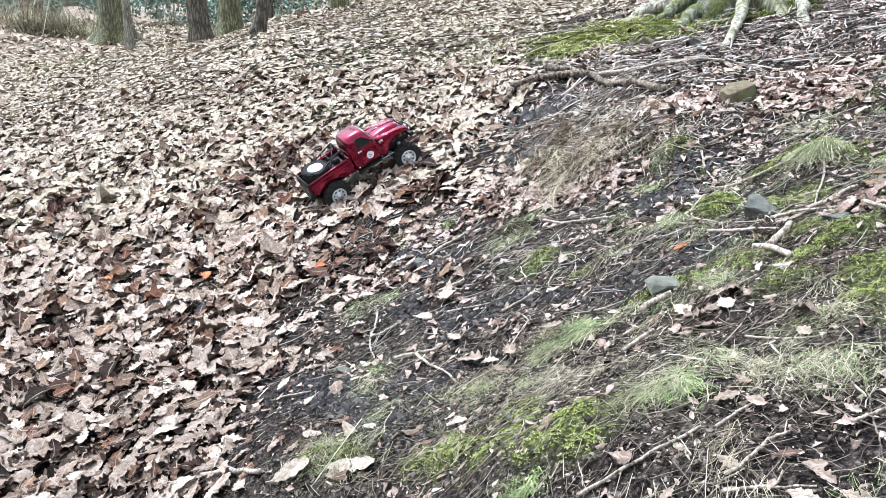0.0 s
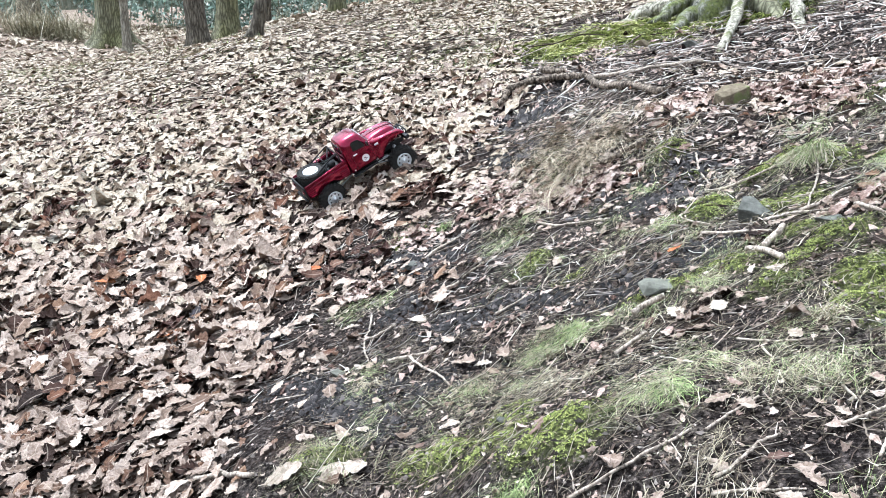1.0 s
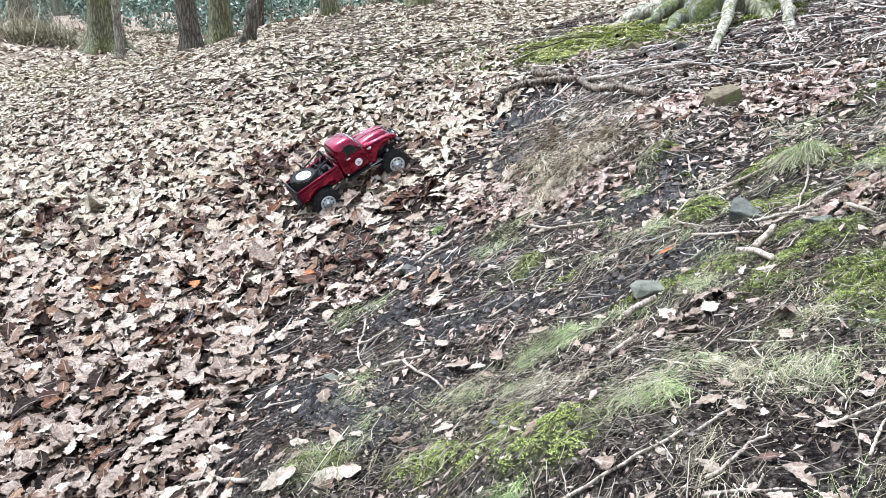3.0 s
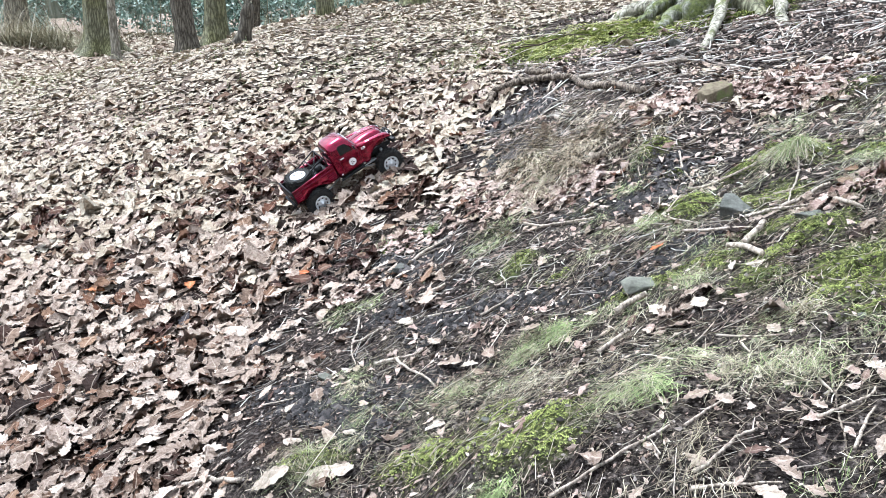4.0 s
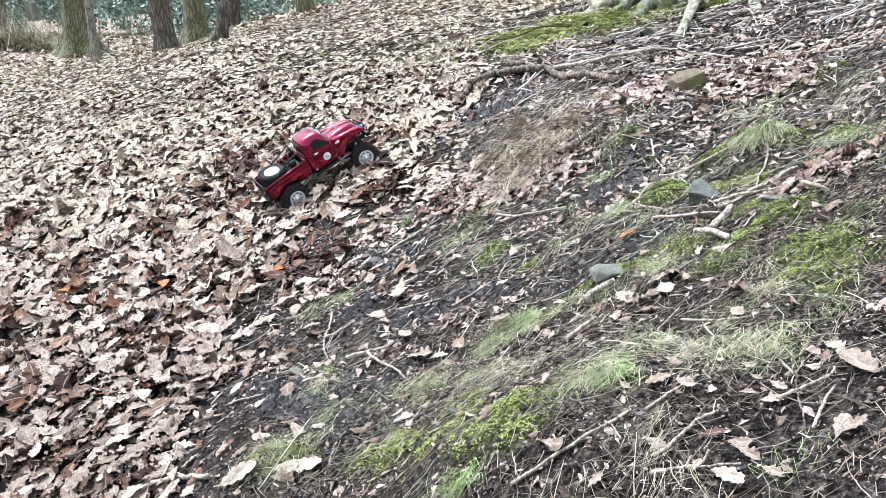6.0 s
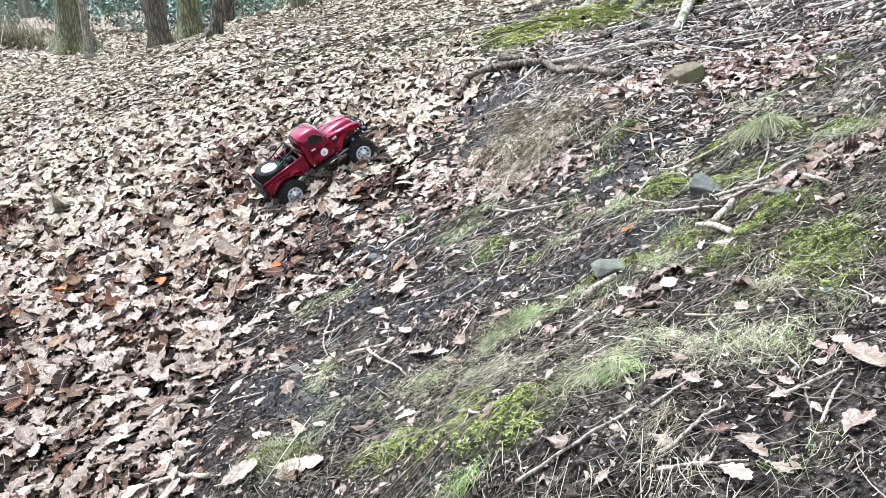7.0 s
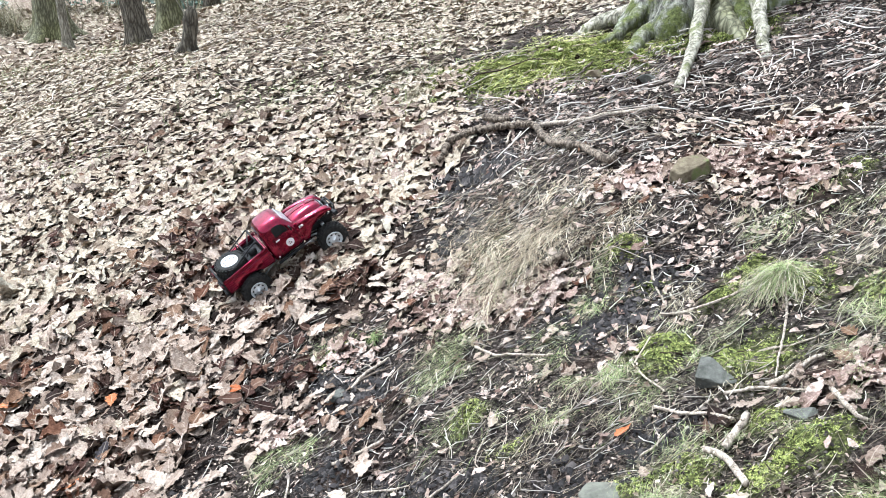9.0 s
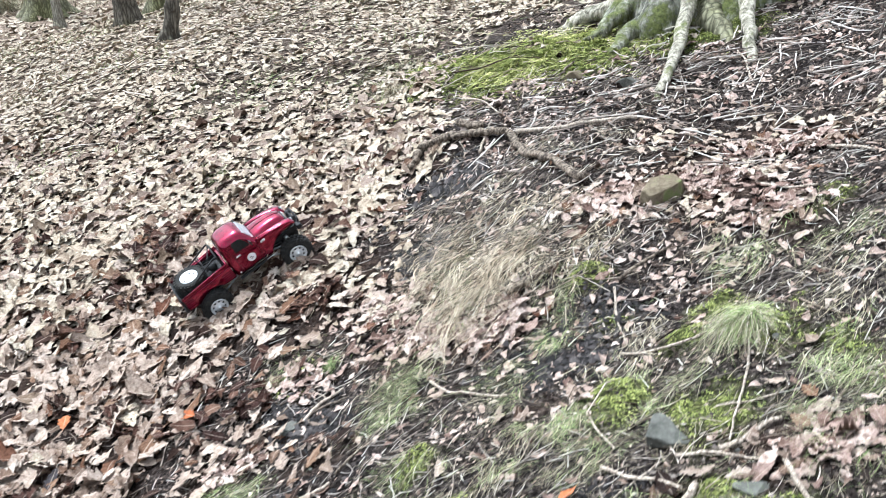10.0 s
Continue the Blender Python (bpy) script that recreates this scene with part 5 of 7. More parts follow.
stick([(0.668, 3.946), (0.715, 3.970), (0.761, 4.064), (0.804, 4.098)], 0.0071, stick_brown, "crooked brown stick by the tree roots", 0.0073, 0.4)
stick([(1.355, 3.305), (1.469, 3.259), (1.572, 3.230), (1.678, 3.216), (1.741, 3.121)], 0.0037, stick_dark, "long thin dark stick below the tree roots", 0.0038, 0.2, 0.7)
stick([(1.535, 2.860), (1.578, 2.792), (1.592, 2.664)], 0.0059, stick_grey, "weathered stick on leaf litter by the roots", 0.0060)
stick([(1.265, 2.612), (1.323, 2.552), (1.397, 2.513)], 0.0044, stick_grey, GREY, 0.0045)
stick([(1.451, 3.547), (1.460, 3.698), (1.450, 3.789)], 0.0049, stick_grey, "pale twig lying against a root", 0.0051)
stick([(0.517, 2.392), (0.564, 2.408), (0.611, 2.420), (0.657, 2.431)], 0.0125, stick_brown, "thick broken stick on the bank", 0.024, 0.1, 0.85)
stick([(0.316, 2.415), (0.424, 2.397), (0.501, 2.381), (0.581, 2.372), (0.675, 2.374)], 0.0034, stick_brown, "long thin brown twig lying down the bank", 0.01, 0.2)
stick([(0.101, 2.439), (0.224, 2.439), (0.345, 2.457)], 0.0032, stick_dark, DARK, 0.0033)
stick([(0.308, 2.156), (0.368, 2.084), (0.414, 2.061), (0.488, 1.997), (0.525, 1.987)], 0.0041, stick_grey, "long pale stick lying on soil", 0.0043, 0.25, 0.7)
stick([(-0.059, 1.830), (-0.014, 1.835), (0.036, 1.838), (0.080, 1.859)], 0.0053, stick_grey, "pale stick half sunk in soil", 0.0054, 0.2, 0.8)
stick([(0.086, 1.896), (0.142, 1.970), (0.190, 2.039), (0.228, 2.073), (0.281, 2.098), (0.378, 2.070)], 0.0036, stick_brown, "long brown root-like stick half sunk in soil", 0.0037, 0.25)
stick([(-0.067, 2.170), (-0.044, 2.225), (-0.002, 2.255), (0.036, 2.270)], 0.0061, stick_grey, GREY, 0.0062, 0.2)
stick([(0.047, 1.679), (0.122, 1.652), (0.170, 1.648), (0.195, 1.656)], 0.0028, stick_grey, "thin pale twig on black soil", 0.0023, 0.3)
stick([(0.207, 1.578), (0.252, 1.600), (0.307, 1.652)], 0.0038, stick_grey, GREY, 0.0039)
stick([(0.351, 1.740), (0.336, 1.713), (0.328, 1.670), (0.347, 1.631)], 0.0024, stick_grey, "hooked thin twig on soil", 0.0025)
stick([(-0.075, 1.513), (-0.012, 1.495), (0.034, 1.491), (0.058, 1.496)], 0.0047, stick_grey, "forked pale twig on black soil", 0.0048, 0.2)
stick([(-0.012, 1.492), (0.021, 1.432), (0.053, 1.387), (0.086, 1.346), (0.116, 1.287)], 0.0044, stick_grey, "forked pale twig on black soil", 0.0046, 0.25)
stick([(-0.186, 1.849), (-0.177, 1.772), (-0.180, 1.724), (-0.170, 1.654), (-0.139, 1.565)], 0.0034, stick_grey, "thin pale forked twig lying down the slope", 0.0035, 0.3)
stick([(-0.091, 1.719), (-0.139, 1.702), (-0.173, 1.709)], 0.0039, stick_grey, "thin pale forked twig lying down the slope", 0.0040)
stick([(0.484, 1.154), (0.514, 1.162), (0.551, 1.199)], 0.0048, stick_grey, "short pale stick resting on grass", 0.0050, 0.1, 0.9)
stick([(0.534, 1.188), (0.573, 1.124), (0.608, 1.030)], 0.0024, stick_brown, BROWN, 0.0019)
stick([(0.533, 1.316), (0.566, 1.320), (0.603, 1.325)], 0.0077, stick_grey, "short thick pale stick beside a stone", 0.0079, 0.1, 0.9)
stick([(0.690, 0.988), (0.747, 0.950), (0.794, 0.923)], 0.0022, stick_grey, "thin pale twig across grass", 0.0018, 0.2)
stick([(0.638, 1.316), (0.705, 1.255), (0.767, 1.179)], 0.0024, stick_brown, BROWN, 0.0024, 0.15)
stick([(0.724, 0.940), (0.733, 0.902)], 0.0025, stick_grey, "short pale stub in grass", 0.0026)
stick([(0.726, 1.612), (0.777, 1.555), (0.827, 1.533), (0.865, 1.492)], 0.0041, stick_grey, "pale stick crossing other sticks below a stone", 0.0042, 0.1, 0.8)
stick([(0.830, 1.415), (0.861, 1.446), (0.890, 1.483)], 0.0083, stick_grey, "stout pale stick below a dark stone", 0.0085, 0.15, 0.9)
stick([(0.796, 1.424), (0.823, 1.384), (0.838, 1.278)], 0.0074, stick_grey, "short stout pale stick below a dark stone", 0.0076, 0.15, 0.9)
stick([(0.870, 1.590), (0.927, 1.572), (0.977, 1.535), (1.025, 1.487)], 0.0041, stick_grey, "long weathered stick beside a grass tuft", 0.0042, 0.2)
stick([(0.947, 1.573), (0.987, 1.577), (1.028, 1.599), (1.070, 1.602)], 0.0059, stick_grey, "long weathered stick beside a grass tuft", 0.0060, 0.2, 0.7)
stick([(1.134, 1.559), (1.207, 1.642), (1.244, 1.635)], 0.0044, stick_brown, BROWN, 0.0045)
stick([(1.043, 1.484), (1.042, 1.361), (1.062, 1.350)], 0.0055, stick_grey, GREY, 0.0056)
stick([(1.073, 1.954), (1.071, 1.872), (1.037, 1.768), (0.996, 1.657), (0.971, 1.590)], 0.0035, stick_grey, "bent pale twig on a grass tuft", 0.0036, 0.3)
stick([(0.809, 2.058), (0.851, 2.042), (0.906, 2.012), (0.975, 1.980), (1.029, 1.985)], 0.0041, stick_grey, "long pale stick on mossy ground", 0.0042, 0.2)
stick([(0.830, 2.338), (0.897, 2.396), (0.958, 2.428), (0.995, 2.450)], 0.0056, stick_brown, BROWN, 0.0058, 0.2)
stick([(0.818, 2.304), (0.813, 2.219), (0.818, 2.148), (0.828, 2.084)], 0.0041, stick_grey, "bent pale twig on moss", 0.0042, 0.4)
stick([(0.941, 2.230), (1.029, 2.236), (1.081, 2.227)], 0.0030, stick_brown, BROWN, 0.0031)
stick([(1.218, 2.027), (1.249, 1.956), (1.287, 1.907)], 0.0034, stick_dark, DARK, 0.0034)
stick([(1.163, 2.103), (1.202, 2.022), (1.241, 1.947)], 0.0028, stick_brown, BROWN, 0.0029)
stick([(0.773, 0.659), (0.803, 0.665), (0.837, 0.687), (0.857, 0.689), (0.869, 0.701)], 0.0030, stick_grey, "pale twig lying over black soil", 0.0030, 0.25)
stick([(0.802, 0.579), (0.821, 0.611), (0.837, 0.637), (0.858, 0.665)], 0.0028, stick_grey, "pale twig lying over black soil", 0.0022, 0.25)
stick([(0.828, 0.774), (0.818, 0.722), (0.803, 0.656), (0.799, 0.617), (0.791, 0.568)], 0.0021, stick_brown, "long thin twig lying down black soil", 0.0017, 0.4)
stick([(0.808, 0.765), (0.814, 0.721)], 0.0029, stick_grey, GREY, 0.0024)
stick([(0.586, 0.598), (0.613, 0.608), (0.637, 0.629), (0.660, 0.660), (0.692, 0.672)], 0.0030, stick_grey, "crooked pale stick across dark soil", 0.0031, 0.35, 0.8)
stick([(0.620, 0.563), (0.645, 0.557), (0.661, 0.581)], 0.0024, stick_grey, "crooked pale stick across dark soil", 0.0025)
stick([(0.578, 0.572), (0.607, 0.568), (0.646, 0.552), (0.698, 0.546)], 0.0027, stick_grey, GREY, 0.0028, 0.3)
stick([(0.376, 0.636), (0.441, 0.644), (0.493, 0.660), (0.540, 0.678), (0.565, 0.693)], 0.0030, stick_grey, "long thin pale stick across grass", 0.0031, 0.3, 0.7)
stick([(0.586, 0.687), (0.621, 0.720), (0.646, 0.736), (0.678, 0.756)], 0.0029, stick_grey, "pale stick under flattened grass", 0.0023, 0.2)
stick([(-0.598, 1.197), (-0.533, 1.189), (-0.461, 1.149), (-0.389, 1.117), (-0.295, 1.049)], 0.0090, stick_grey, "thick pale knotted stick at the edge of the leaves", 0.0093, 0.3)
stick([(-0.385, 1.470), (-0.331, 1.445), (-0.280, 1.424)], 0.0027, stick_grey, "thin pale twig on black soil", 0.0027)
stick([(-2.044, 6.267), (-1.469, 5.466), (-1.158, 5.685)], 0.0056, stick_dark, DARK, 0.0058)
stick([(-1.30, 6.0), (-1.25, 6.35), (-1.08, 6.7)], 0.0094, stick_dark, "dark fallen branch on pale leaves", 0.02)
g = random.Random(77)
for k in range(30):
    sx, sy = g.uniform(-0.2, 1.6), g.uniform(0.55, 4.0)
    lit = float(litter_of(np.array([sx]), np.array([sy]))[0])
    if lit > 0.5 or not in_view(np.array([sx]), np.array([sy]), -0.1)[0]:
        continue
    a, d = g.gauss(0.45, 0.7), g.uniform(0.04, 0.14) * (0.6 + 0.25 * sy)
    dx, dy = math.cos(a) * d, math.sin(a) * d
    stick([(sx, sy), (sx + dx + g.gauss(0, 0.012), sy + dy + g.gauss(0, 0.012)), (sx + 2 * dx, sy + 2 * dy)], g.uniform(0.0018, 0.0038) * (0.7 + 0.25 * sy),
          g.choice((stick_brown, stick_grey, stick_grey, stick_dark)), "thin dead twig lying on soil and moss", None, 0.5)

# ---- stones ----
def stone(name, x, y, size, mat, label, turn=0, seed=1, tip=(0, 0), rise=0.3):
    """An angular stone, half sunk, with cut faces."""
    r = random.Random(seed)
    bm = bmesh.new()
    for k in range(13):
        d = Vector((r.gauss(0, 1), r.gauss(0, 1), r.gauss(0, 1))).normalized() * r.uniform(0.85, 1.1)
        bm.verts.new((d.x * size[0], d.y * size[1], d.z * size[2]))
    bmesh.ops.convex_hull(bm, input=bm.verts)
    bmesh.ops.delete(bm, geom=[v for v in bm.verts if not v.link_faces], context="VERTS")
    bmesh.ops.bevel(bm, geom=list(bm.edges), offset=min(size) * 0.12, segments=2, affect="EDGES", profile=0.6)
    bmesh.ops.subdivide_edges(bm, edges=list(bm.edges), cuts=1, use_grid_fill=True)
    for v in bm.verts:
        v.co += v.normal * 0.05 * min(size) * noise.noise(v.co * (2.5 / min(size)) + Vector((seed, 0, 0)))
    me = bpy.data.meshes.new(name)
    bm.to_mesh(me)
    bm.free()
    me.materials.append(mat)
    ob = new(name, me)
    ob.matrix_world = pose(x, y, gz(x, y) + size[2] * rise, *tip, turn)
    return tagged(ob, label, "stone", "stones in the bank")


bm = bmesh.new()
for p in ((-0.046, -0.004, 0.022), (-0.03, 0.05, 0.047), (-0.008, 0.056, 0.048), (0.062, 0.004, 0.004), (0.01, -0.014, 0.012), (-0.034, 0.03, -0.05), (0.04, 0.03, -0.05), (0.03, 0.06, -0.05), (-0.03, 0.07, -0.05), (-0.044, 0.0, 0.01), (0.056, 0.006, -0.006)):
    bm.verts.new(p)
bmesh.ops.convex_hull(bm, input=bm.verts)
bmesh.ops.bevel(bm, geom=list(bm.edges), offset=0.0035, segments=2, affect="EDGES", profile=0.6)
bmesh.ops.triangulate(bm, faces=[f for f in bm.faces if f.calc_area() > 0.0003])
bmesh.ops.subdivide_edges(bm, edges=[e for e in bm.edges if e.calc_length() > 0.02], cuts=3, use_grid_fill=True)
for v in bm.verts:
    v.co += Vector((0, 0, 0.0025)) * noise.noise(v.co * 60) + Vector((0.002, 0.002, 0.001)) * noise.noise(v.co * 140)
wedge = part("stone", bm, stone_dark, None, "", False)
wedge.matrix_world = pose(0.857, 1.634, gz(0.865, 1.676) + 0.006, 0, 0, -8) @ Matrix.Diagonal((0.9, 0.9, 0.9, 1))
tagged(wedge, "wedge of grey stone with a pale flat top", "stone", "stones in the bank")
bm = bmesh.new()
for p in ((-0.082, -0.02, -0.03), (-0.078, -0.028, 0.034), (-0.055, -0.05, -0.06), (-0.045, -0.052, 0.022), (0.03, -0.04, 0.05), (0.07, -0.02, 0.064), (0.086, 0.0, 0.03), (0.075, -0.02, -0.05), (-0.03, 0.04, 0.062), (0.05, 0.04, 0.075), (-0.05, 0.05, -0.06), (0.06, 0.05, -0.06)):
    bm.verts.new(p)
bmesh.ops.convex_hull(bm, input=bm.verts)
bmesh.ops.bevel(bm, geom=list(bm.edges), offset=0.004, segments=2, affect="EDGES", profile=0.6)
bmesh.ops.triangulate(bm, faces=[f for f in bm.faces if f.calc_area() > 0.0005])
bmesh.ops.subdivide_edges(bm, edges=[e for e in bm.edges if e.calc_length() > 0.03], cuts=3, use_grid_fill=True)
for v in bm.verts:
    v.co += Vector((0.003, 0.003, 0.003)) * noise.noise(v.co * 45) + Vector((0.0015, 0.0015, 0.0015)) * noise.noise(v.co * 130)
block = part("stone", bm, stone_moss, None, "", False)
block.matrix_world = pose(0.992, 2.69, gz(0.99, 2.66) + 0.012, 0, 0, 4) @ Matrix.Diagonal((0.85, 0.85, 0.85, 1))
tagged(block, "tilted brown block of mossy sandstone among leaves", "stone", "stones in the bank")
stone("stone", 0.598, 1.407, (0.065, 0.042, 0.02), stone_grey, "flat greenish stone sunk in the bank", 25, 7, (8, 0), 0.1)
stone("stone", -0.220, 1.539, (0.026, 0.02, 0.016), stone_grey, "small grey stone on black soil", 0, 9)
stone("stone", -0.110, 2.177, (0.045, 0.03, 0.016), stone_dark, "flat dark stone sunk in soil", 40, 11)
stone("stone", 0.976, 1.437, (0.04, 0.032, 0.018), stone_dark, "rounded grey stone under twigs", 0, 13)
stone("stone", -0.808, 1.724, (0.05, 0.03, 0.022), stone_dark, "dark wet stone among leaves", 15, 15)
stone("stone", 1.007, 3.736, (0.055, 0.04, 0.04), stone_dark, "dark stone near the tree roots", 10, 17)
stone("stone", 0.798, 3.986, (0.06, 0.05, 0.03), stone_moss, "flat mossy stone near the tree roots", 70, 19)
g = random.Random(5)
for k in range(14):
    sx, sy = g.uniform(0.0, 1.2), g.uniform(0.6, 2.6)
    q = g.uniform(0.006, 0.013)
    stone("stone", sx, sy, (q, q * 0.8, q * 0.7), stone_dark, "small grey pebble in the soil", g.uniform(0, 360), 40 + k)

# ---- single leaves that stand out ----
def single_leaf(x, y, length, mat, label, turn, lift=0.012, seed=1, parent=None, name="fallen_leaf"):
    r = np.random.default_rng(seed)
    st = 21
    s, w = leaf_shape(st, r.uniform(3.4, 4.6), r.normal(0.5, 0.6), r.uniform(0.22, 0.45), r.uniform(1.1, 1.6))
    w = w * (1 + 0.03 * r.standard_normal(st))
    bend, cup = r.normal(0, 0.22), r.normal(0.3, 0.5)
    rows = []
    for i in range(st):
        z = bend * ((s[i] - 0.5) ** 2 - 0.08)
        rows.append([((s[i] - 0.5), w[i] * q, z + cup * (w[i] * q) ** 2 * 1.6 + 0.012 * r.standard_normal() * abs(q)) for q in (1, 0.5, 0, -0.5, -1)])
    stalk = [((-0.5 - 0.16 * t), 0.02 * t, bend * 0.17 + 0.03 * t) for t in (0, 1)]
    length *= 0.87
    v = np.array([p for row in rows for p in row]) * length
    faces = [(i * 5 + k, i * 5 + k + 1, (i + 1) * 5 + k + 1, (i + 1) * 5 + k) for i in range(st - 1) for k in range(4)]
    thin = 0.012 * length
    sv = np.array([(stalk[0][0] * length, -thin, stalk[0][2] * length), (stalk[0][0] * length, thin, stalk[0][2] * length),
                   (stalk[1][0] * length, stalk[1][1] * length + thin, stalk[1][2] * length), (stalk[1][0] * length, stalk[1][1] * length - thin, stalk[1][2] * length)])
    faces.append(tuple(len(v) + k for k in range(4)))
    v = np.concatenate([v, sv])
    rib = np.concatenate([np.tile([0, 0.5, 1, 0.5, 0], st), np.ones(4)])
    me = mesh_from(name, v, faces, mat, (("rib", rib),))
    ob = new(name, me)
    up = Vector(normals(np.array([x]), np.array([y]))[0])
    ob.matrix_world = Matrix.Translation((x, y, gz(x, y) + lift)) @ up.to_track_quat("Z", "Y").to_matrix().to_4x4() @ pose(0, 0, 0, r.normal(0, 7), r.normal(0, 7), turn)
    if parent:
        ob.parent = parent
    else:
        tagged(ob, label, "leaf", "fallen oak leaves")
    return ob


PALE, RED = "bleached pale oak leaf lying on the bank", "russet-orange oak leaf on dark soil"
for k, (lx, ly, q, turn) in enumerate([(-0.101, 2.034, 0.092, 10), (-0.024, 1.702, 0.082, 35), (0.238, 1.378, 0.080, 10), (0.140, 1.383, 0.094, 40), (0.188, 1.361, 0.054, 70), (0.365, 1.793, 0.067, -10), (0.684, 1.955, 0.090, 10), (0.679, 1.422, 0.054, 5), (0.693, 1.193, 0.085, 5), (0.614, 1.243, 0.076, 20), (0.583, 1.139, 0.055, 15), (0.614, 0.757, 0.051, 75), (0.783, 0.957, 0.053, 20), (0.821, 1.265, 0.050, 60), (0.885, 0.758, 0.057, 10), (0.894, 0.686, 0.092, 10), (0.655, 0.740, 0.044, 5), (0.592, 0.617, 0.047, -10), (-0.217, 1.027, 0.110, 55), (-0.088, 1.033, 0.130, 30), (0.833, 0.561, 0.053, 120), (0.849, 0.554, 0.046, 100)]):
    single_leaf(lx, ly, q, leaf_pale, PALE, turn, 0.012, k)
for k, (lx, ly, q, turn) in enumerate([(0.704, 0.583, 0.040, 30), (0.711, 0.561, 0.044, 0), (0.441, 0.663, 0.055, 20), (0.782, 0.681, 0.034, 10), (0.758, 0.714, 0.031, 0), (0.739, 0.689, 0.028, 30), (1.326, 2.467, 0.062, 0), (1.122, 2.276, 0.062, 60), (0.500, 0.581, 0.036, 80), (0.338, 1.419, 0.064, 60), (0.086, 1.504, 0.068, 20), (-0.128, 1.528, 0.060, 0), (-0.261, 1.339, 0.050, 0), (0.640, 0.555, 0.030, 100), (0.732, 0.513, 0.039, 10), (0.675, 0.528, 0.059, 5), (0.562, 0.762, 0.029, 20)]):
    single_leaf(lx, ly, q, leaf_pale, "small pale oak leaf on the dark bank", turn, 0.012, 80 + k)
for k, (lx, ly, q, turn) in enumerate([(0.215, 1.320, 0.050, 30), (1.196, 1.857, 0.066, 10), (1.135, 1.663, 0.065, 20), (1.013, 1.228, 0.073, 5), (1.093, 1.745, 0.055, 60), (0.735, 1.195, 0.043, 5), (0.136, 1.114, 0.049, 100), (1.093, 1.570, 0.059, 30)]):
    single_leaf(lx, ly, q, leaf_one, "curled dry brown oak leaf on the bank", turn, 0.014, 40 + k)
single_leaf(0.657, 1.564, 0.054, leaf_russet, RED, -60, 0.014, 60)
single_leaf(-1.383, 2.470, 0.094, leaf_russet, "russet oak leaf among paler leaves", 20, 0.035, 61)
single_leaf(-0.908, 2.213, 0.098, leaf_dark, "dark wet leaf among pale leaves", -30, 0.040, 62)
single_leaf(-0.956, 2.068, 0.081, leaf_russet, "russet oak leaf among paler leaves", 100, 0.035, 63)
single_leaf(-0.518, 2.382, 0.097, leaf_russet, "russet oak leaf at the edge of bare soil", 30, 0.030, 64)
single_leaf(-0.980, 2.453, 0.094, leaf_russet, "russet oak leaf among paler leaves", 140, 0.035, 65)
single_leaf(0.839, 1.517, 0.092, leaf_one, "pinkish curled oak leaf beside a dark stone", 10, 0.014, 66)
# Leaves of the drift nearest the camera, each apart.
g = random.Random(9)
made = 0
while made < 260:
    lx, ly = g.uniform(-1.15, 0.1), g.uniform(1.05, 2.75)
    if g.random() < float(litter_of(np.array([lx]), np.array([ly]))[0]) * clear_of_truck(lx, ly) and in_view(np.array([lx]), np.array([ly]), 0.0)[0]:
        single_leaf(lx, ly, g.uniform(0.058, 0.1), leaf_one, "", g.uniform(0, 360), g.uniform(0.018, 0.038), 100 + made, ground, "leaf")
        made += 1

# ---- grass tufts ----
def tuft(x, y, count, length, mat, label, seed, width=0.0009):
    global rng
    kept, rng = rng, np.random.default_rng(seed)
    px, py = x + rng.normal(0, length * 0.22, count), y + rng.normal(0, length * 0.22, count)
    a = np.arctan2(py - y, px - x) * 0.5 + rng.normal(-1.6, 0.75, count)
    v, f = blade_batch(px, py, rng.uniform(0.5, 1.1, count) * length, np.full(count, width), a, rng.uniform(0.8, 1.45, count), rng.uniform(0.7, 1.3, count), 6)
    rng = kept
    return tagged(new("grass_tuft", mesh_from("grass_tuft", v, f, mat)), label, "grass", "grass tufts")


tuft(1.067, 1.964, 600, 0.1, blade, "large drooping tuft of green grass on a mossy hummock", 1, 0.0007)
tuft(1.057, 1.954, 380, 0.115, straw, "dry straw-coloured blades in a green tuft", 2, 0.0007)
tuft(0.294, 0.710, 160, 0.06, blade, "small fresh green grass tuft", 3)
tuft(0.393, 1.339, 180, 0.08, blade, "flattened green grass tuft on the bank", 4)
tuft(-0.034, 2.425, 110, 0.06, blade, "small green grass tuft by the leaf edge", 5)
tuft(-0.82, 3.84, 120, 0.06, blade, "bright green grass tuft among leaves", 6)
tuft(0.556, 0.807, 110, 0.08, blade, "fine blue-green grass tuft", 7, 0.0008)
tuft(-0.107, 1.396, 90, 0.07, straw, "thin straw-coloured grass tuft", 8, 0.0009)
tuft(-1.18, 4.52, 140, 0.12, straw, "dry grass tuft standing in leaves", 9)
tuft(-0.08, 4.36, 320, 0.14, straw, "wide tuft of dry grass below the moss", 10)
tuft(0.85, 1.0, 90, 0.07, straw, "flattened straw tuft on mossy ground", 11, 0.0009)
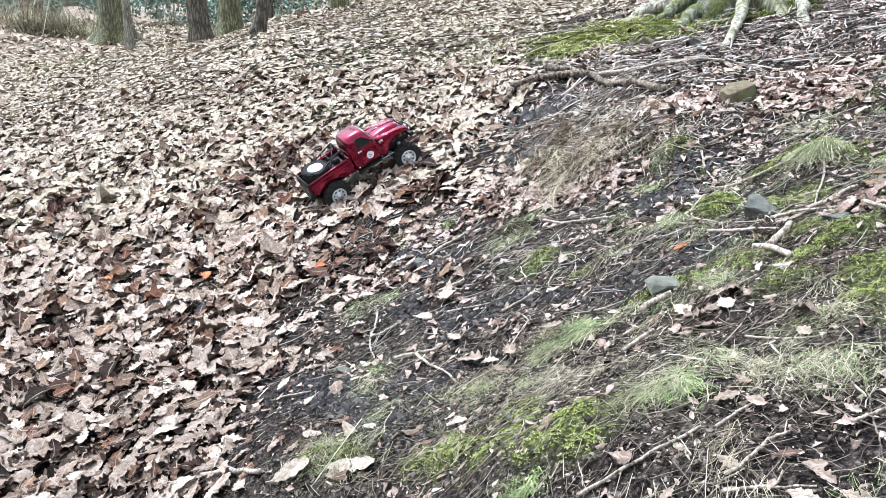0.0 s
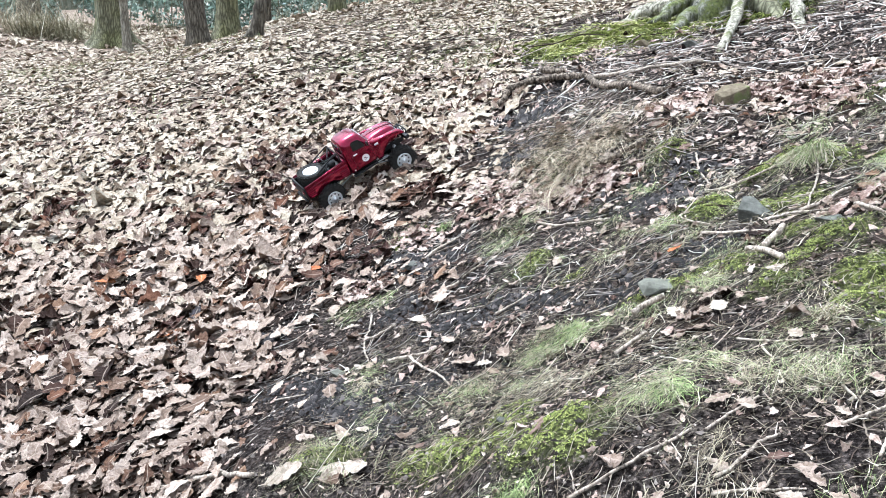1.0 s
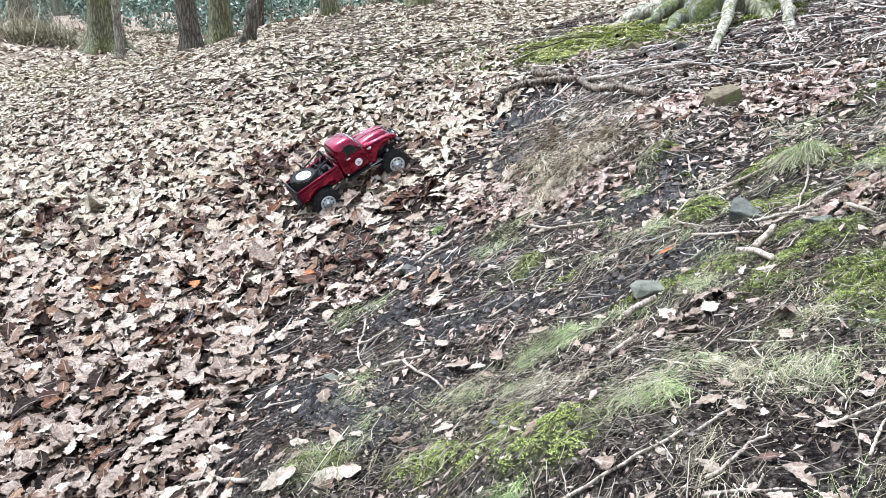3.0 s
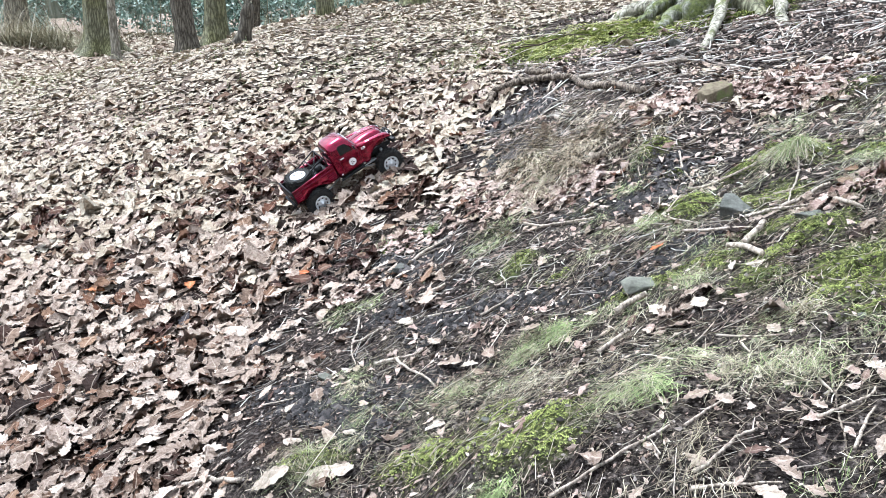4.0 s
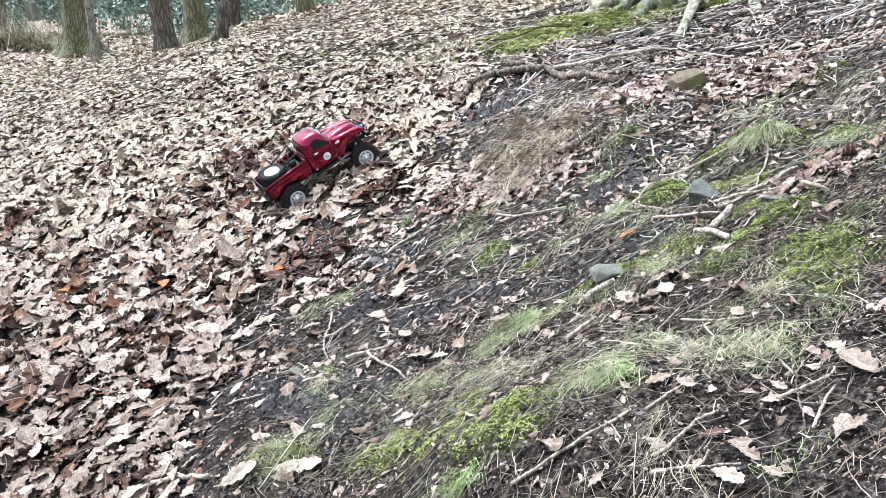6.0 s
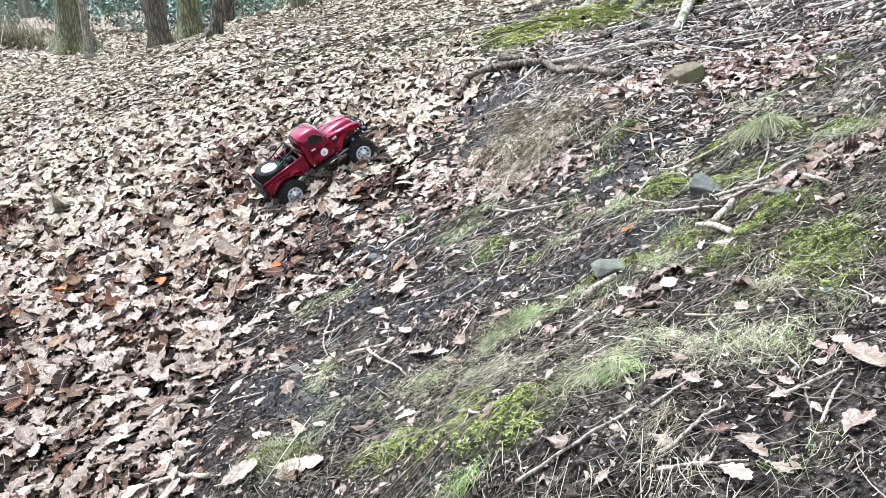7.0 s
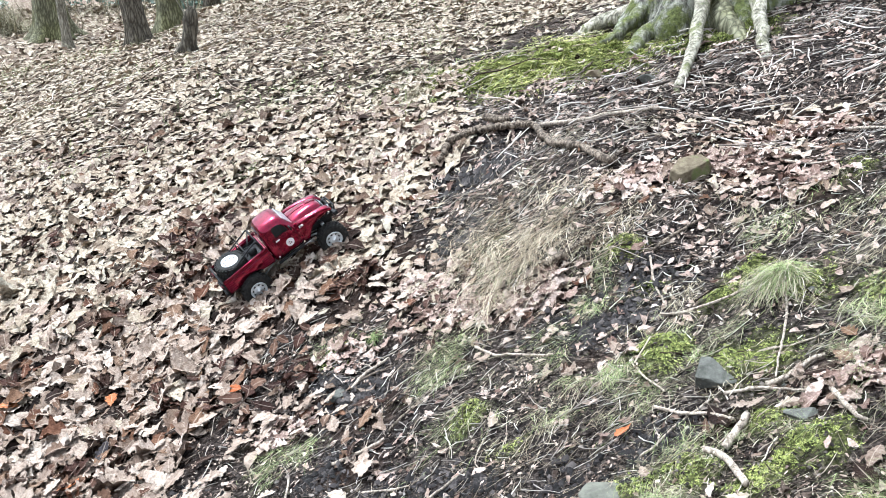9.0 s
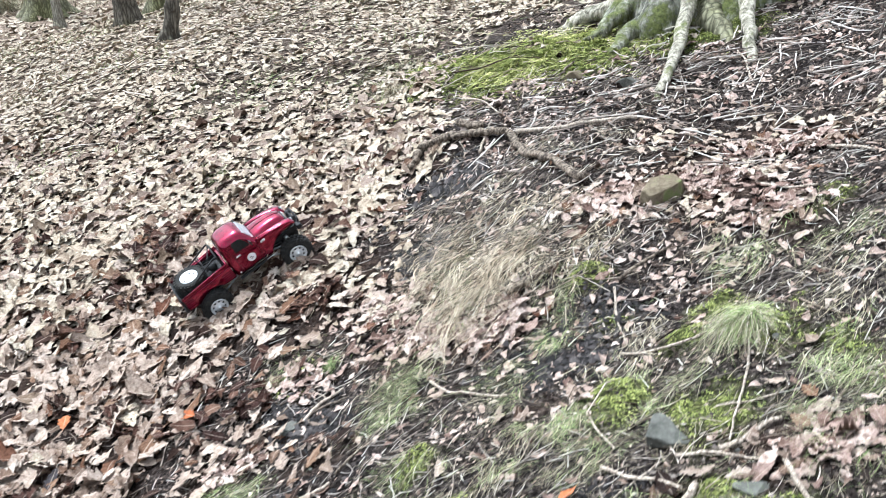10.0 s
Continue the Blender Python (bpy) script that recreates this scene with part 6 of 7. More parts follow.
# ---- the toy crawler truck ----
paint, nt, b = material("candy_red_paint", 0.28, 0.85, 0.5)
flecks = ramp(nt, noise_tex(nt, 60, 6, 0.7), [(0.28, (0.05, 0.002, 0.008)), (0.4, (0.16, 0.001, 0.02)), (0.68, (0.27, 0.001, 0.036)), (0.82, (0.3, 0.01, 0.048))])
nt.links.new(flecks, b.inputs["Base Color"])
b.inputs["Coat Weight"].default_value, b.inputs["Coat Roughness"].default_value = 0.5, 0.03
nt.links.new(ramp(nt, noise_tex(nt, 25, 5), [(0.4, (0.12, 0.12, 0.12)), (0.7, (0.24, 0.24, 0.24))]), b.inputs["Roughness"])


def plain(name, low, high, rough, metal=0.0, spec=0.4, scale=80):
    m, nt, b = material(name, rough, metal, spec)
    nt.links.new(ramp(nt, noise_tex(nt, scale, 5, 0.65), [(0.35, low), (0.7, high)]), b.inputs["Base Color"])
    bump(nt, b, noise_tex(nt, scale * 3, 4), 0.15, 0.001)
    return m


rubber = plain("muddy_black_rubber", (0.018, 0.018, 0.018), (0.045, 0.042, 0.038), 0.8, 0, 0.08)
black = plain("black_plastic", (0.012, 0.012, 0.013), (0.025, 0.024, 0.024), 0.5, 0, 0.15)
silver = plain("satin_silver", (0.6, 0.61, 0.62), (0.85, 0.86, 0.87), 0.28, 0.35, 0.6)
white = plain("white_print", (0.72, 0.72, 0.72), (0.85, 0.85, 0.85), 0.45)
steel = plain("bare_steel", (0.3, 0.3, 0.3), (0.5, 0.5, 0.5), 0.35, 0.9)
glass = plain("smoked_glass", (0.008, 0.009, 0.01), (0.014, 0.015, 0.017), 0.08, 0, 0.3)
# Windscreen: the whitish sky reflection is put into the glass colour.
screen = plain("clear_hazy_glass", (0.22, 0.24, 0.26), (0.34, 0.36, 0.38), 0.12, 0, 0.8)
lamp_glass = plain("headlight_lens", (0.5, 0.5, 0.5), (0.7, 0.7, 0.7), 0.1, 0.2, 0.8)

YC = 0.092
F_AXIS, L_AXIS, U_AXIS = (0.7789, 0.4944, 0.386), (-0.5794, 0.8028, 0.1409), (-0.2402, -0.3334, 0.9117)
truck_pose = Matrix([[F_AXIS[i], L_AXIS[i], U_AXIS[i], (-0.5365, 2.848, 0.6095)[i]] for i in range(3)] + [[0, 0, 0, 1]])
truck = empty("toy_truck", truck_pose, "red radio-controlled crawler pickup climbing over dry leaves", "toy truck")


def box(bm, x0, x1, y0, y1, z0, z1, bevel=0.0):
    m = Matrix.Translation(((x0 + x1) / 2, (y0 + y1) / 2, (z0 + z1) / 2)) @ Matrix.Diagonal((x1 - x0, y1 - y0, z1 - z0, 1))
    made = bmesh.ops.create_cube(bm, size=1, matrix=m)
    if bevel:
        edges = list({e for v in made["verts"] for e in v.link_edges})
        bmesh.ops.bevel(bm, geom=edges, offset=bevel, segments=2, affect="EDGES", profile=0.6)


def slab(bm, outline, y0, y1, bevel=0.0):
    """A panel with an outline of (x, z), from y0 to y1."""
    near = [bm.verts.new((px, y0, pz)) for px, pz in outline]
    faces = [bm.faces.new(near)]
    out = bmesh.ops.extrude_face_region(bm, geom=faces)
    bmesh.ops.translate(bm, vec=(0, y1 - y0, 0), verts=[v for v in out["geom"] if isinstance(v, bmesh.types.BMVert)])
    bmesh.ops.recalc_face_normals(bm, faces=bm.faces)
    if bevel:
        edges = [e for e in bm.edges if abs(e.verts[0].co.y - e.verts[1].co.y) < 1e-6]
        bmesh.ops.bevel(bm, geom=edges, offset=bevel, segments=2, affect="EDGES", profile=0.6)


def loft(bm, rings, closed=True, caps=True):
    rows = [[bm.verts.new(p) for p in ring] for ring in rings]
    n = len(rows[0])
    for a, c in zip(rows, rows[1:]):
        for k in range(n if closed else n - 1):
            bm.faces.new((a[k], a[(k + 1) % n], c[(k + 1) % n], c[k]))
    if caps:
        bm.faces.new(list(reversed(rows[0])))
        bm.faces.new(rows[-1])
    bmesh.ops.recalc_face_normals(bm, faces=bm.faces)


def round_rect(x0, x1, hy, z, r, n=5):
    out = []
    for cx, cy, a0 in ((x1 - r, hy - r, 0), (x0 + r, hy - r, 90), (x0 + r, -hy + r, 180), (x1 - r, -hy + r, 270)):
        for k in range(n):
            a = radians(a0 + 90 * k / (n - 1))
            out.append((cx + r * math.cos(a), YC + cy + r * math.sin(a), z))
    return out


def lathe(bm, profile, n=36):
    """A body of revolution round the y axis from (radius, y)."""
    loft(bm, [[(q * math.cos(2 * math.pi * k / n), py, q * math.sin(2 * math.pi * k / n)) for k in range(n)] for q, py in profile], True, True)


def pipe(points, radius, name, mat, parent, label="", sides=8):
    bm = bmesh.new()
    sweep(bm, points, [radius] * len(points), sides)
    return part(name, bm, mat, parent, label)


# Cab, with a rounded roof.
bm = bmesh.new()
GREEN = [(0.052, 0.107, 0.243, 0.0725, 0.012), (0.056, 0.106, 0.246, 0.0735, 0.012), (0.110, 0.106, 0.243, 0.0735, 0.014), (0.128, 0.106, 0.238, 0.071, 0.016),
         (0.150, 0.107, 0.226, 0.068, 0.02), (0.170, 0.109, 0.216, 0.064, 0.022), (0.184, 0.114, 0.208, 0.058, 0.024), (0.192, 0.122, 0.200, 0.05, 0.024), (0.196, 0.136, 0.188, 0.036, 0.02)]
loft(bm, [round_rect(x0, x1, hy, z, r) for z, x0, x1, hy, r in GREEN])
cab = part("cab", bm, paint, truck)


def cab_at(z):
    zs = [g[0] for g in GREEN]
    return [float(np.interp(z, zs, [g[k] for g in GREEN])) for k in (1, 2, 3)]


def pane(name, side, pts, parent, mat, proud=0.0016, label=""):
    """A window pane that follows the cab; pts: (along, z)."""
    bm, rows = bmesh.new(), []
    for off in (proud, -0.004):
        ring = []
        for u, z in pts:
            x0, x1, hy = cab_at(z)
            if side in ("left", "right"):
                s = 1 if side == "left" else -1
                ring.append((u, YC + s * (hy + off), z))
            elif side == "front":
                ring.append((x1 + off, YC + u, z))
            else:
                ring.append((x0 - off, YC + u, z))
        rows.append(ring)
    loft(bm, rows)
    return part(name, bm, mat, parent, label, False)


for side in ("right", "left"):
    pane("door_window", side, [(0.150, 0.136), (0.208, 0.134), (0.203, 0.150), (0.194, 0.166), (0.184, 0.173), (0.160, 0.175), (0.151, 0.169)], cab, glass)
pane("windscreen", "front", [(-0.052, 0.137), (0.052, 0.137), (0.046, 0.176), (-0.046, 0.176)], cab, screen, 0.002)
pane("rear_window", "back", [(-0.042, 0.142), (0.042, 0.142), (0.038, 0.172), (-0.038, 0.172)], cab, glass, 0.002)
for s in (1, -1):
    y0 = YC + s * 0.0738
    bm = bmesh.new()
    for px0, px1, pz0, pz1 in ((0.136, 0.137, 0.056, 0.132), (0.226, 0.227, 0.052, 0.128), (0.136, 0.227, 0.131, 0.132)):
        box(bm, px0, px1, min(y0, y0 + s * 0.0006), max(y0, y0 + s * 0.0006), pz0, pz1)
    part("door_seam", bm, black, cab)
    bm = bmesh.new()
    box(bm, 0.142, 0.160, min(y0, y0 + s * 0.005), max(y0, y0 + s * 0.005), 0.121, 0.1255, 0.0012)
    part("door_handle", bm, silver, cab, "bright door handle")
    pipe([(0.212, YC + s * 0.07, 0.140), (0.214, YC + s * 0.088, 0.146)], 0.0018, "mirror_arm", black, cab)
    bm = bmesh.new()
    box(bm, 0.210, 0.216, YC + s * 0.091 - 0.009, YC + s * 0.091 + 0.009, 0.139, 0.157, 0.002)
    part("side_mirror", bm, black, cab)
    bm = bmesh.new()
    bmesh.ops.create_cone(bm, cap_ends=True, segments=28, radius1=0.0165, radius2=0.0165, depth=0.0012, matrix=Matrix.Translation((0.187, y0 + s * 0.0006, 0.086)) @ pose(0, 0, 0, 90))
    badge = part("round_badge", bm, white, cab, "round white badge", False)
    bm = bmesh.new()
    for dx, dz, w, hgt in ((-0.003, 0.003, 0.007, 0.003), (0.003, -0.003, 0.006, 0.004), (-0.004, -0.006, 0.004, 0.003)):
        yy = y0 + s * 0.0016
        box(bm, 0.187 + dx - w / 2, 0.187 + dx + w / 2, yy - 0.0005, yy + 0.0005, 0.086 + dz - hgt / 2, 0.086 + dz + hgt / 2)
    part("badge_mark", bm, paint, badge)
    bm = bmesh.new()
    box(bm, 0.120, 0.126, y0 - 0.002, y0 + 0.002, 0.057, 0.063, 0.001)
    part("marker", bm, white, cab, "small white marker dot")

# Bonnet between the wings.
bm = bmesh.new()
rings = []
for px, hw, top in ((0.228, 0.064, 0.132), (0.242, 0.060, 0.137), (0.275, 0.053, 0.139), (0.312, 0.047, 0.137), (0.345, 0.042, 0.131), (0.360, 0.039, 0.123), (0.367, 0.034, 0.111)):
    ring = []
    for k in range(17):
        a = math.pi * k / 16
        ring.append((px, YC + hw * abs(math.cos(a)) ** 0.55 * (1 if math.cos(a) > 0 else -1), 0.07 + (top - 0.07) * abs(math.sin(a)) ** 0.5))
    rings.append(ring)
loft(bm, rings)
bonnet = part("bonnet", bm, paint, truck)
pipe([(0.235, YC, 0.1362), (0.275, YC, 0.1398), (0.312, YC, 0.1378), (0.345, YC, 0.1318), (0.360, YC, 0.124)], 0.0014, "bonnet_ridge", paint, bonnet)
bm = bmesh.new()
box(bm, 0.363, 0.371, YC - 0.034, YC + 0.034, 0.062, 0.108, 0.003)
grille = part("grille", bm, black, bonnet)
for k in range(7):
    bm = bmesh.new()
    py = YC - 0.026 + 0.0087 * k
    box(bm, 0.370, 0.3735, py - 0.0013, py + 0.0013, 0.066, 0.104)
    part("grille_bar", bm, steel, grille)

# Front wings: side skin with a wheel arch, and a curved top.
HUB_F = 0.3445
for s in (-1, 1):
    arch = [(HUB_F + 0.094 * math.cos(radians(a)), 0.094 * math.sin(radians(a)) + 0.002) for a in range(155, 70, -7)]
    outline = [(0.236, 0.044)] + arch + [(0.383, 0.088), (0.386, 0.094), (0.377, 0.106), (0.360, 0.114), (0.330, 0.121), (0.290, 0.126), (0.236, 0.130)]
    bm = bmesh.new()
    slab(bm, outline, YC + s * 0.062, YC + s * 0.073, 0.003)
    wing = part("front_wing", bm, paint, truck)
    bm = bmesh.new()
    rings = []
    for px, zt, inner in ((0.236, 0.130, 0.055), (0.29, 0.1265, 0.045), (0.33, 0.1215, 0.040), (0.36, 0.1145, 0.034), (0.377, 0.1065, 0.030), (0.386, 0.095, 0.030)):
        rings.append([(px, YC + s * inner, zt - 0.006), (px, YC + s * 0.050, zt + 0.0015), (px, YC + s * 0.066, zt + 0.001), (px, YC + s * 0.0722, zt - 0.004), (px, YC + s * 0.066, zt - 0.009), (px, YC + s * inner, zt - 0.012)])
    loft(bm, rings)
    part("wing_top", bm, paint, wing)
    bm = bmesh.new()
    lathe(bm, [(0.0, -0.004), (0.008, -0.004), (0.0105, 0.0), (0.0105, 0.012), (0.004, 0.018)], 24)
    bmesh.ops.transform(bm, matrix=Matrix.Translation((0.379, YC + s * 0.050, 0.098)) @ pose(0, 0, 0, 0, 0, 90), verts=bm.verts)
    light = part("headlight", bm, black, wing)
    bm = bmesh.new()
    bmesh.ops.create_uvsphere(bm, u_segments=16, v_segments=8, radius=0.0088, matrix=Matrix.Translation((0.383, YC + s * 0.050, 0.098)) @ Matrix.Diagonal((0.35, 1, 1, 1)))
    part("lens", bm, lamp_glass, light)
    y0 = YC + s * 0.0736
    bm = bmesh.new()
    box(bm, 0.244, 0.262, y0 - 0.0006, y0 + 0.0006, 0.108, 0.118)
    part("side_label", bm, white, wing, "small white label with unreadable print")
    bm = bmesh.new()
    for k in range(3):
        box(bm, 0.247, 0.259 - 0.003 * k, y0 + s * 0.0006 - 0.0003, y0 + s * 0.0006 + 0.0003, 0.1095 + 0.003 * k, 0.1105 + 0.003 * k)
    part("print_bars", bm, paint, wing)
    # Running board.
    bm = bmesh.new()
    box(bm, 0.108, 0.252, YC + s * 0.068, YC + s * 0.082, 0.036, 0.042, 0.0015)
    part("running_board", bm, black, truck)
    pipe([(0.225, YC + s * 0.083, 0.042), (0.27, YC + s * 0.083, 0.040)], 0.0022, "step_edge", steel, truck)

# Load bed.
for s in (-1, 1):
    arch = [(0.078 * math.cos(radians(a)), 0.078 * math.sin(radians(a)) - 0.002) for a in range(130, 48, -8)]
    outline = [(-0.101, 0.058), (-0.062, 0.056)] + arch + [(0.056, 0.056), (0.102, 0.054), (0.103, 0.125), (-0.099, 0.113)]
    bm = bmesh.new()
    slab(bm, outline, YC + s * 0.063, YC + s * 0.072, 0.0015)
    side = part("bed_side", bm, paint, truck)
    for k in range(5):
        z0 = 0.062 + 0.0085 * k
        for x0, x1 in ((0.060, 0.098), (-0.097, -0.066)):
            if k > 3 and x0 > 0:
                continue
            bm = bmesh.new()
            box(bm, x0, x1, YC + s * 0.0735 - 0.0018, YC + s * 0.0735 + 0.0018, z0, z0 + 0.005, 0.001)
            part("pressed_rib", bm, paint, side)
    pipe([(-0.100, YC + s * 0.071, 0.1135), (0.0, YC + s * 0.071, 0.119), (0.103, YC + s * 0.071, 0.1255)], 0.0035, "top_rail", paint, side)
    pipe([(-0.099, YC + s * 0.0735, 0.102), (0.0, YC + s * 0.0735, 0.104), (0.103, YC + s * 0.0735, 0.108)], 0.0022, "waist_flange", paint, side)
bm = bmesh.new()
box(bm, -0.101, 0.102, YC - 0.063, YC + 0.063, 0.070, 0.076)
part("bed_floor", bm, black, truck)
for s in (-1, 1):
    bm = bmesh.new()
    box(bm, -0.100, 0.093, YC + s * 0.0605 - 0.0015, YC + s * 0.0605 + 0.0015, 0.077, 0.111, 0.0008)
    part("bed_liner", bm, black, truck)
bm = bmesh.new()
box(bm, 0.094, 0.102, YC - 0.063, YC + 0.063, 0.076, 0.122, 0.001)
part("bed_front", bm, paint, truck)
bm = bmesh.new()
box(bm, -0.109, -0.101, YC - 0.072, YC + 0.072, 0.058, 0.112, 0.002)
tail = part("tailgate", bm, black, truck, "black tailgate")
pipe([(-0.106, YC - 0.072, 0.113), (-0.106, YC + 0.072, 0.113)], 0.0032, "tailgate_rail", black, tail)
for s in (-1, 1):
    bm = bmesh.new()
    box(bm, -0.113, -0.108, YC + s * 0.056 - 0.006, YC + s * 0.056 + 0.006, 0.082, 0.098, 0.001)
    part("tail_light", bm, paint, tail)

# Roll cage and gear in the bed.
for s in (-1, 1):
    pipe(bent([(0.086, YC + s * 0.056, 0.112), (0.086, YC + s * 0.054, 0.160), (0.06, YC + s * 0.052, 0.158), (-0.03, YC + s * 0.054, 0.126), (-0.055, YC + s * 0.056, 0.112)], 4, 0, 1), 0.0032, "cage_tube", black, truck)
    pipe([(0.086, YC + s * 0.054, 0.158), (0.03, YC - s * 0.03, 0.118)], 0.0026, "cage_brace", black, truck)
    pipe([(0.02, YC + s * 0.052, 0.145), (0.02, YC + s * 0.056, 0.10)], 0.0026, "cage_post", black, truck)
pipe([(0.086, YC - 0.055, 0.16), (0.086, YC + 0.055, 0.16)], 0.0032, "cage_bar", black, truck)
pipe([(0.03, YC - 0.053, 0.148), (0.03, YC + 0.053, 0.148)], 0.0028, "cage_bar", black, truck)
bm = bmesh.new()
box(bm, 0.02, 0.085, YC - 0.045, YC + 0.045, 0.078, 0.104, 0.004)
part("gear_box", bm, black, truck)
bm = bmesh.new()
lathe(bm, [(0.0, -0.01), (0.014, -0.01), (0.017, -0.004), (0.017, 0.006), (0.012, 0.012), (0.0, 0.012)], 20)
bmesh.ops.transform(bm, matrix=Matrix.Translation((0.055, YC - 0.015, 0.115)) @ pose(0, 0, 0, 70, 10, 0), verts=bm.verts)
part("coil", bm, black, truck)


# Wheels.
def wheel_at(m, spin):
    hub = new("wheel")
    hub.empty_display_size = 0.02
    hub.parent = truck
    hub.matrix_basis = m @ pose(0, 0, 0, 0, spin, 0)
    bm = bmesh.new()
    lathe(bm, [(0.0305, -0.014), (0.034, -0.0205), (0.041, -0.0235), (0.050, -0.0225), (0.0555, -0.0175), (0.057, -0.008), (0.057, 0.008), (0.0555, 0.0175),
               (0.050, 0.0225), (0.041, 0.0235), (0.033, 0.0205), (0.0305, 0.014)], 48)
    for k in range(26):
        for row, (y0, y1, off) in enumerate(((-0.021, -0.008, 0.0), (-0.0075, 0.0075, 0.5), (0.008, 0.021, 0.0))):
            a = 2 * math.pi * (k + off) / 26
            bmesh.ops.create_cube(bm, size=1, matrix=Matrix.Rotation(-a, 4, "Y") @ Matrix.Translation((0.0575 - (0.0012 if row != 1 else 0), (y0 + y1) / 2, 0)) @ Matrix.Diagonal((0.0065, (y1 - y0) * 0.92, 0.0085, 1)))
        for s in (-1, 1):
            a = 2 * math.pi * (k + 0.25) / 26
            bmesh.ops.create_cube(bm, size=1, matrix=Matrix.Rotation(-a, 4, "Y") @ Matrix.Translation((0.0515, s * 0.0215, 0)) @ Matrix.Diagonal((0.008, 0.005, 0.006, 1)))
    part("tyre", bm, rubber, hub, "black knobbly rubber tyre", False)
    bm = bmesh.new()
    lathe(bm, [(0.0, 0.012), (0.031, 0.012), (0.0335, -0.018), (0.0325, -0.0222), (0.0285, -0.0215), (0.0268, -0.0180), (0.020, -0.0160), (0.0165, -0.0172),
               (0.0150, -0.0180), (0.0075, -0.0182), (0.0065, -0.0225), (0.0, -0.0225)], 40)
    for k in range(6):
        a = 2 * math.pi * k / 6
        bmesh.ops.create_cone(bm, cap_ends=True, segments=6, radius1=0.0021, radius2=0.0021, depth=0.003, matrix=Matrix.Translation((0.0113 * math.cos(a), -0.0192, 0.0113 * math.sin(a))) @ pose(0, 0, 0, 90))
    rim = part("rim", bm, silver, hub, "bright silver wheel rim")
    bm = bmesh.new()
    for k in range(8):
        a = 2 * math.pi * (k + 0.5) / 8
        bmesh.ops.create_cone(bm, cap_ends=True, segments=12, radius1=0.0043, radius2=0.0043, depth=0.002, matrix=Matrix.Translation((0.0232 * math.cos(a), -0.0164, 0.0228 * math.sin(a))) @ pose(0, 0, 0, 90))
    part("vent_holes", bm, black, hub)
    return hub


TRACK = 0.018
wheel_at(pose(0, TRACK, 0), 0)
wheel_at(pose(HUB_F, TRACK, 0, 0, 0, -6), 17)
wheel_at(pose(0, 2 * YC - TRACK, 0, 0, 0, 180), 40)
wheel_at(pose(HUB_F, 2 * YC - TRACK, 0, 0, 0, 174), 5)
spare = wheel_at(pose(-0.036, YC + 0.002, 0.112, -86, 8, 0) @ pose(0, 0, 0, 0, 0, 0), 0)

# Chassis and running gear.
for s in (-1, 1):
    bm = bmesh.new()
    box(bm, -0.09, 0.385, YC + s * 0.028 - 0.003, YC + s * 0.028 + 0.003, 0.036, 0.056, 0.001)
    part("frame_rail", bm, black, truck)
    for px in (0.0, HUB_F):
        pipe([(px + 0.012, YC + s * 0.045, -0.002), (px + 0.002, YC + s * 0.042, 0.030)], 0.0058, "shock_body", black, truck)
        pipe([(px + 0.002, YC + s * 0.042, 0.028), (px - 0.006, YC + s * 0.040, 0.062)], 0.0075, "shock_spring", steel, truck, "", 10)
    pipe([(0.02, YC + s * 0.04, -0.004), (0.13, YC + s * 0.026, 0.03)], 0.0032, "link_rod", steel, truck)
    pipe([(HUB_F - 0.02, YC + s * 0.04, -0.004), (0.21, YC + s * 0.026, 0.03)], 0.0032, "link_rod", steel, truck)
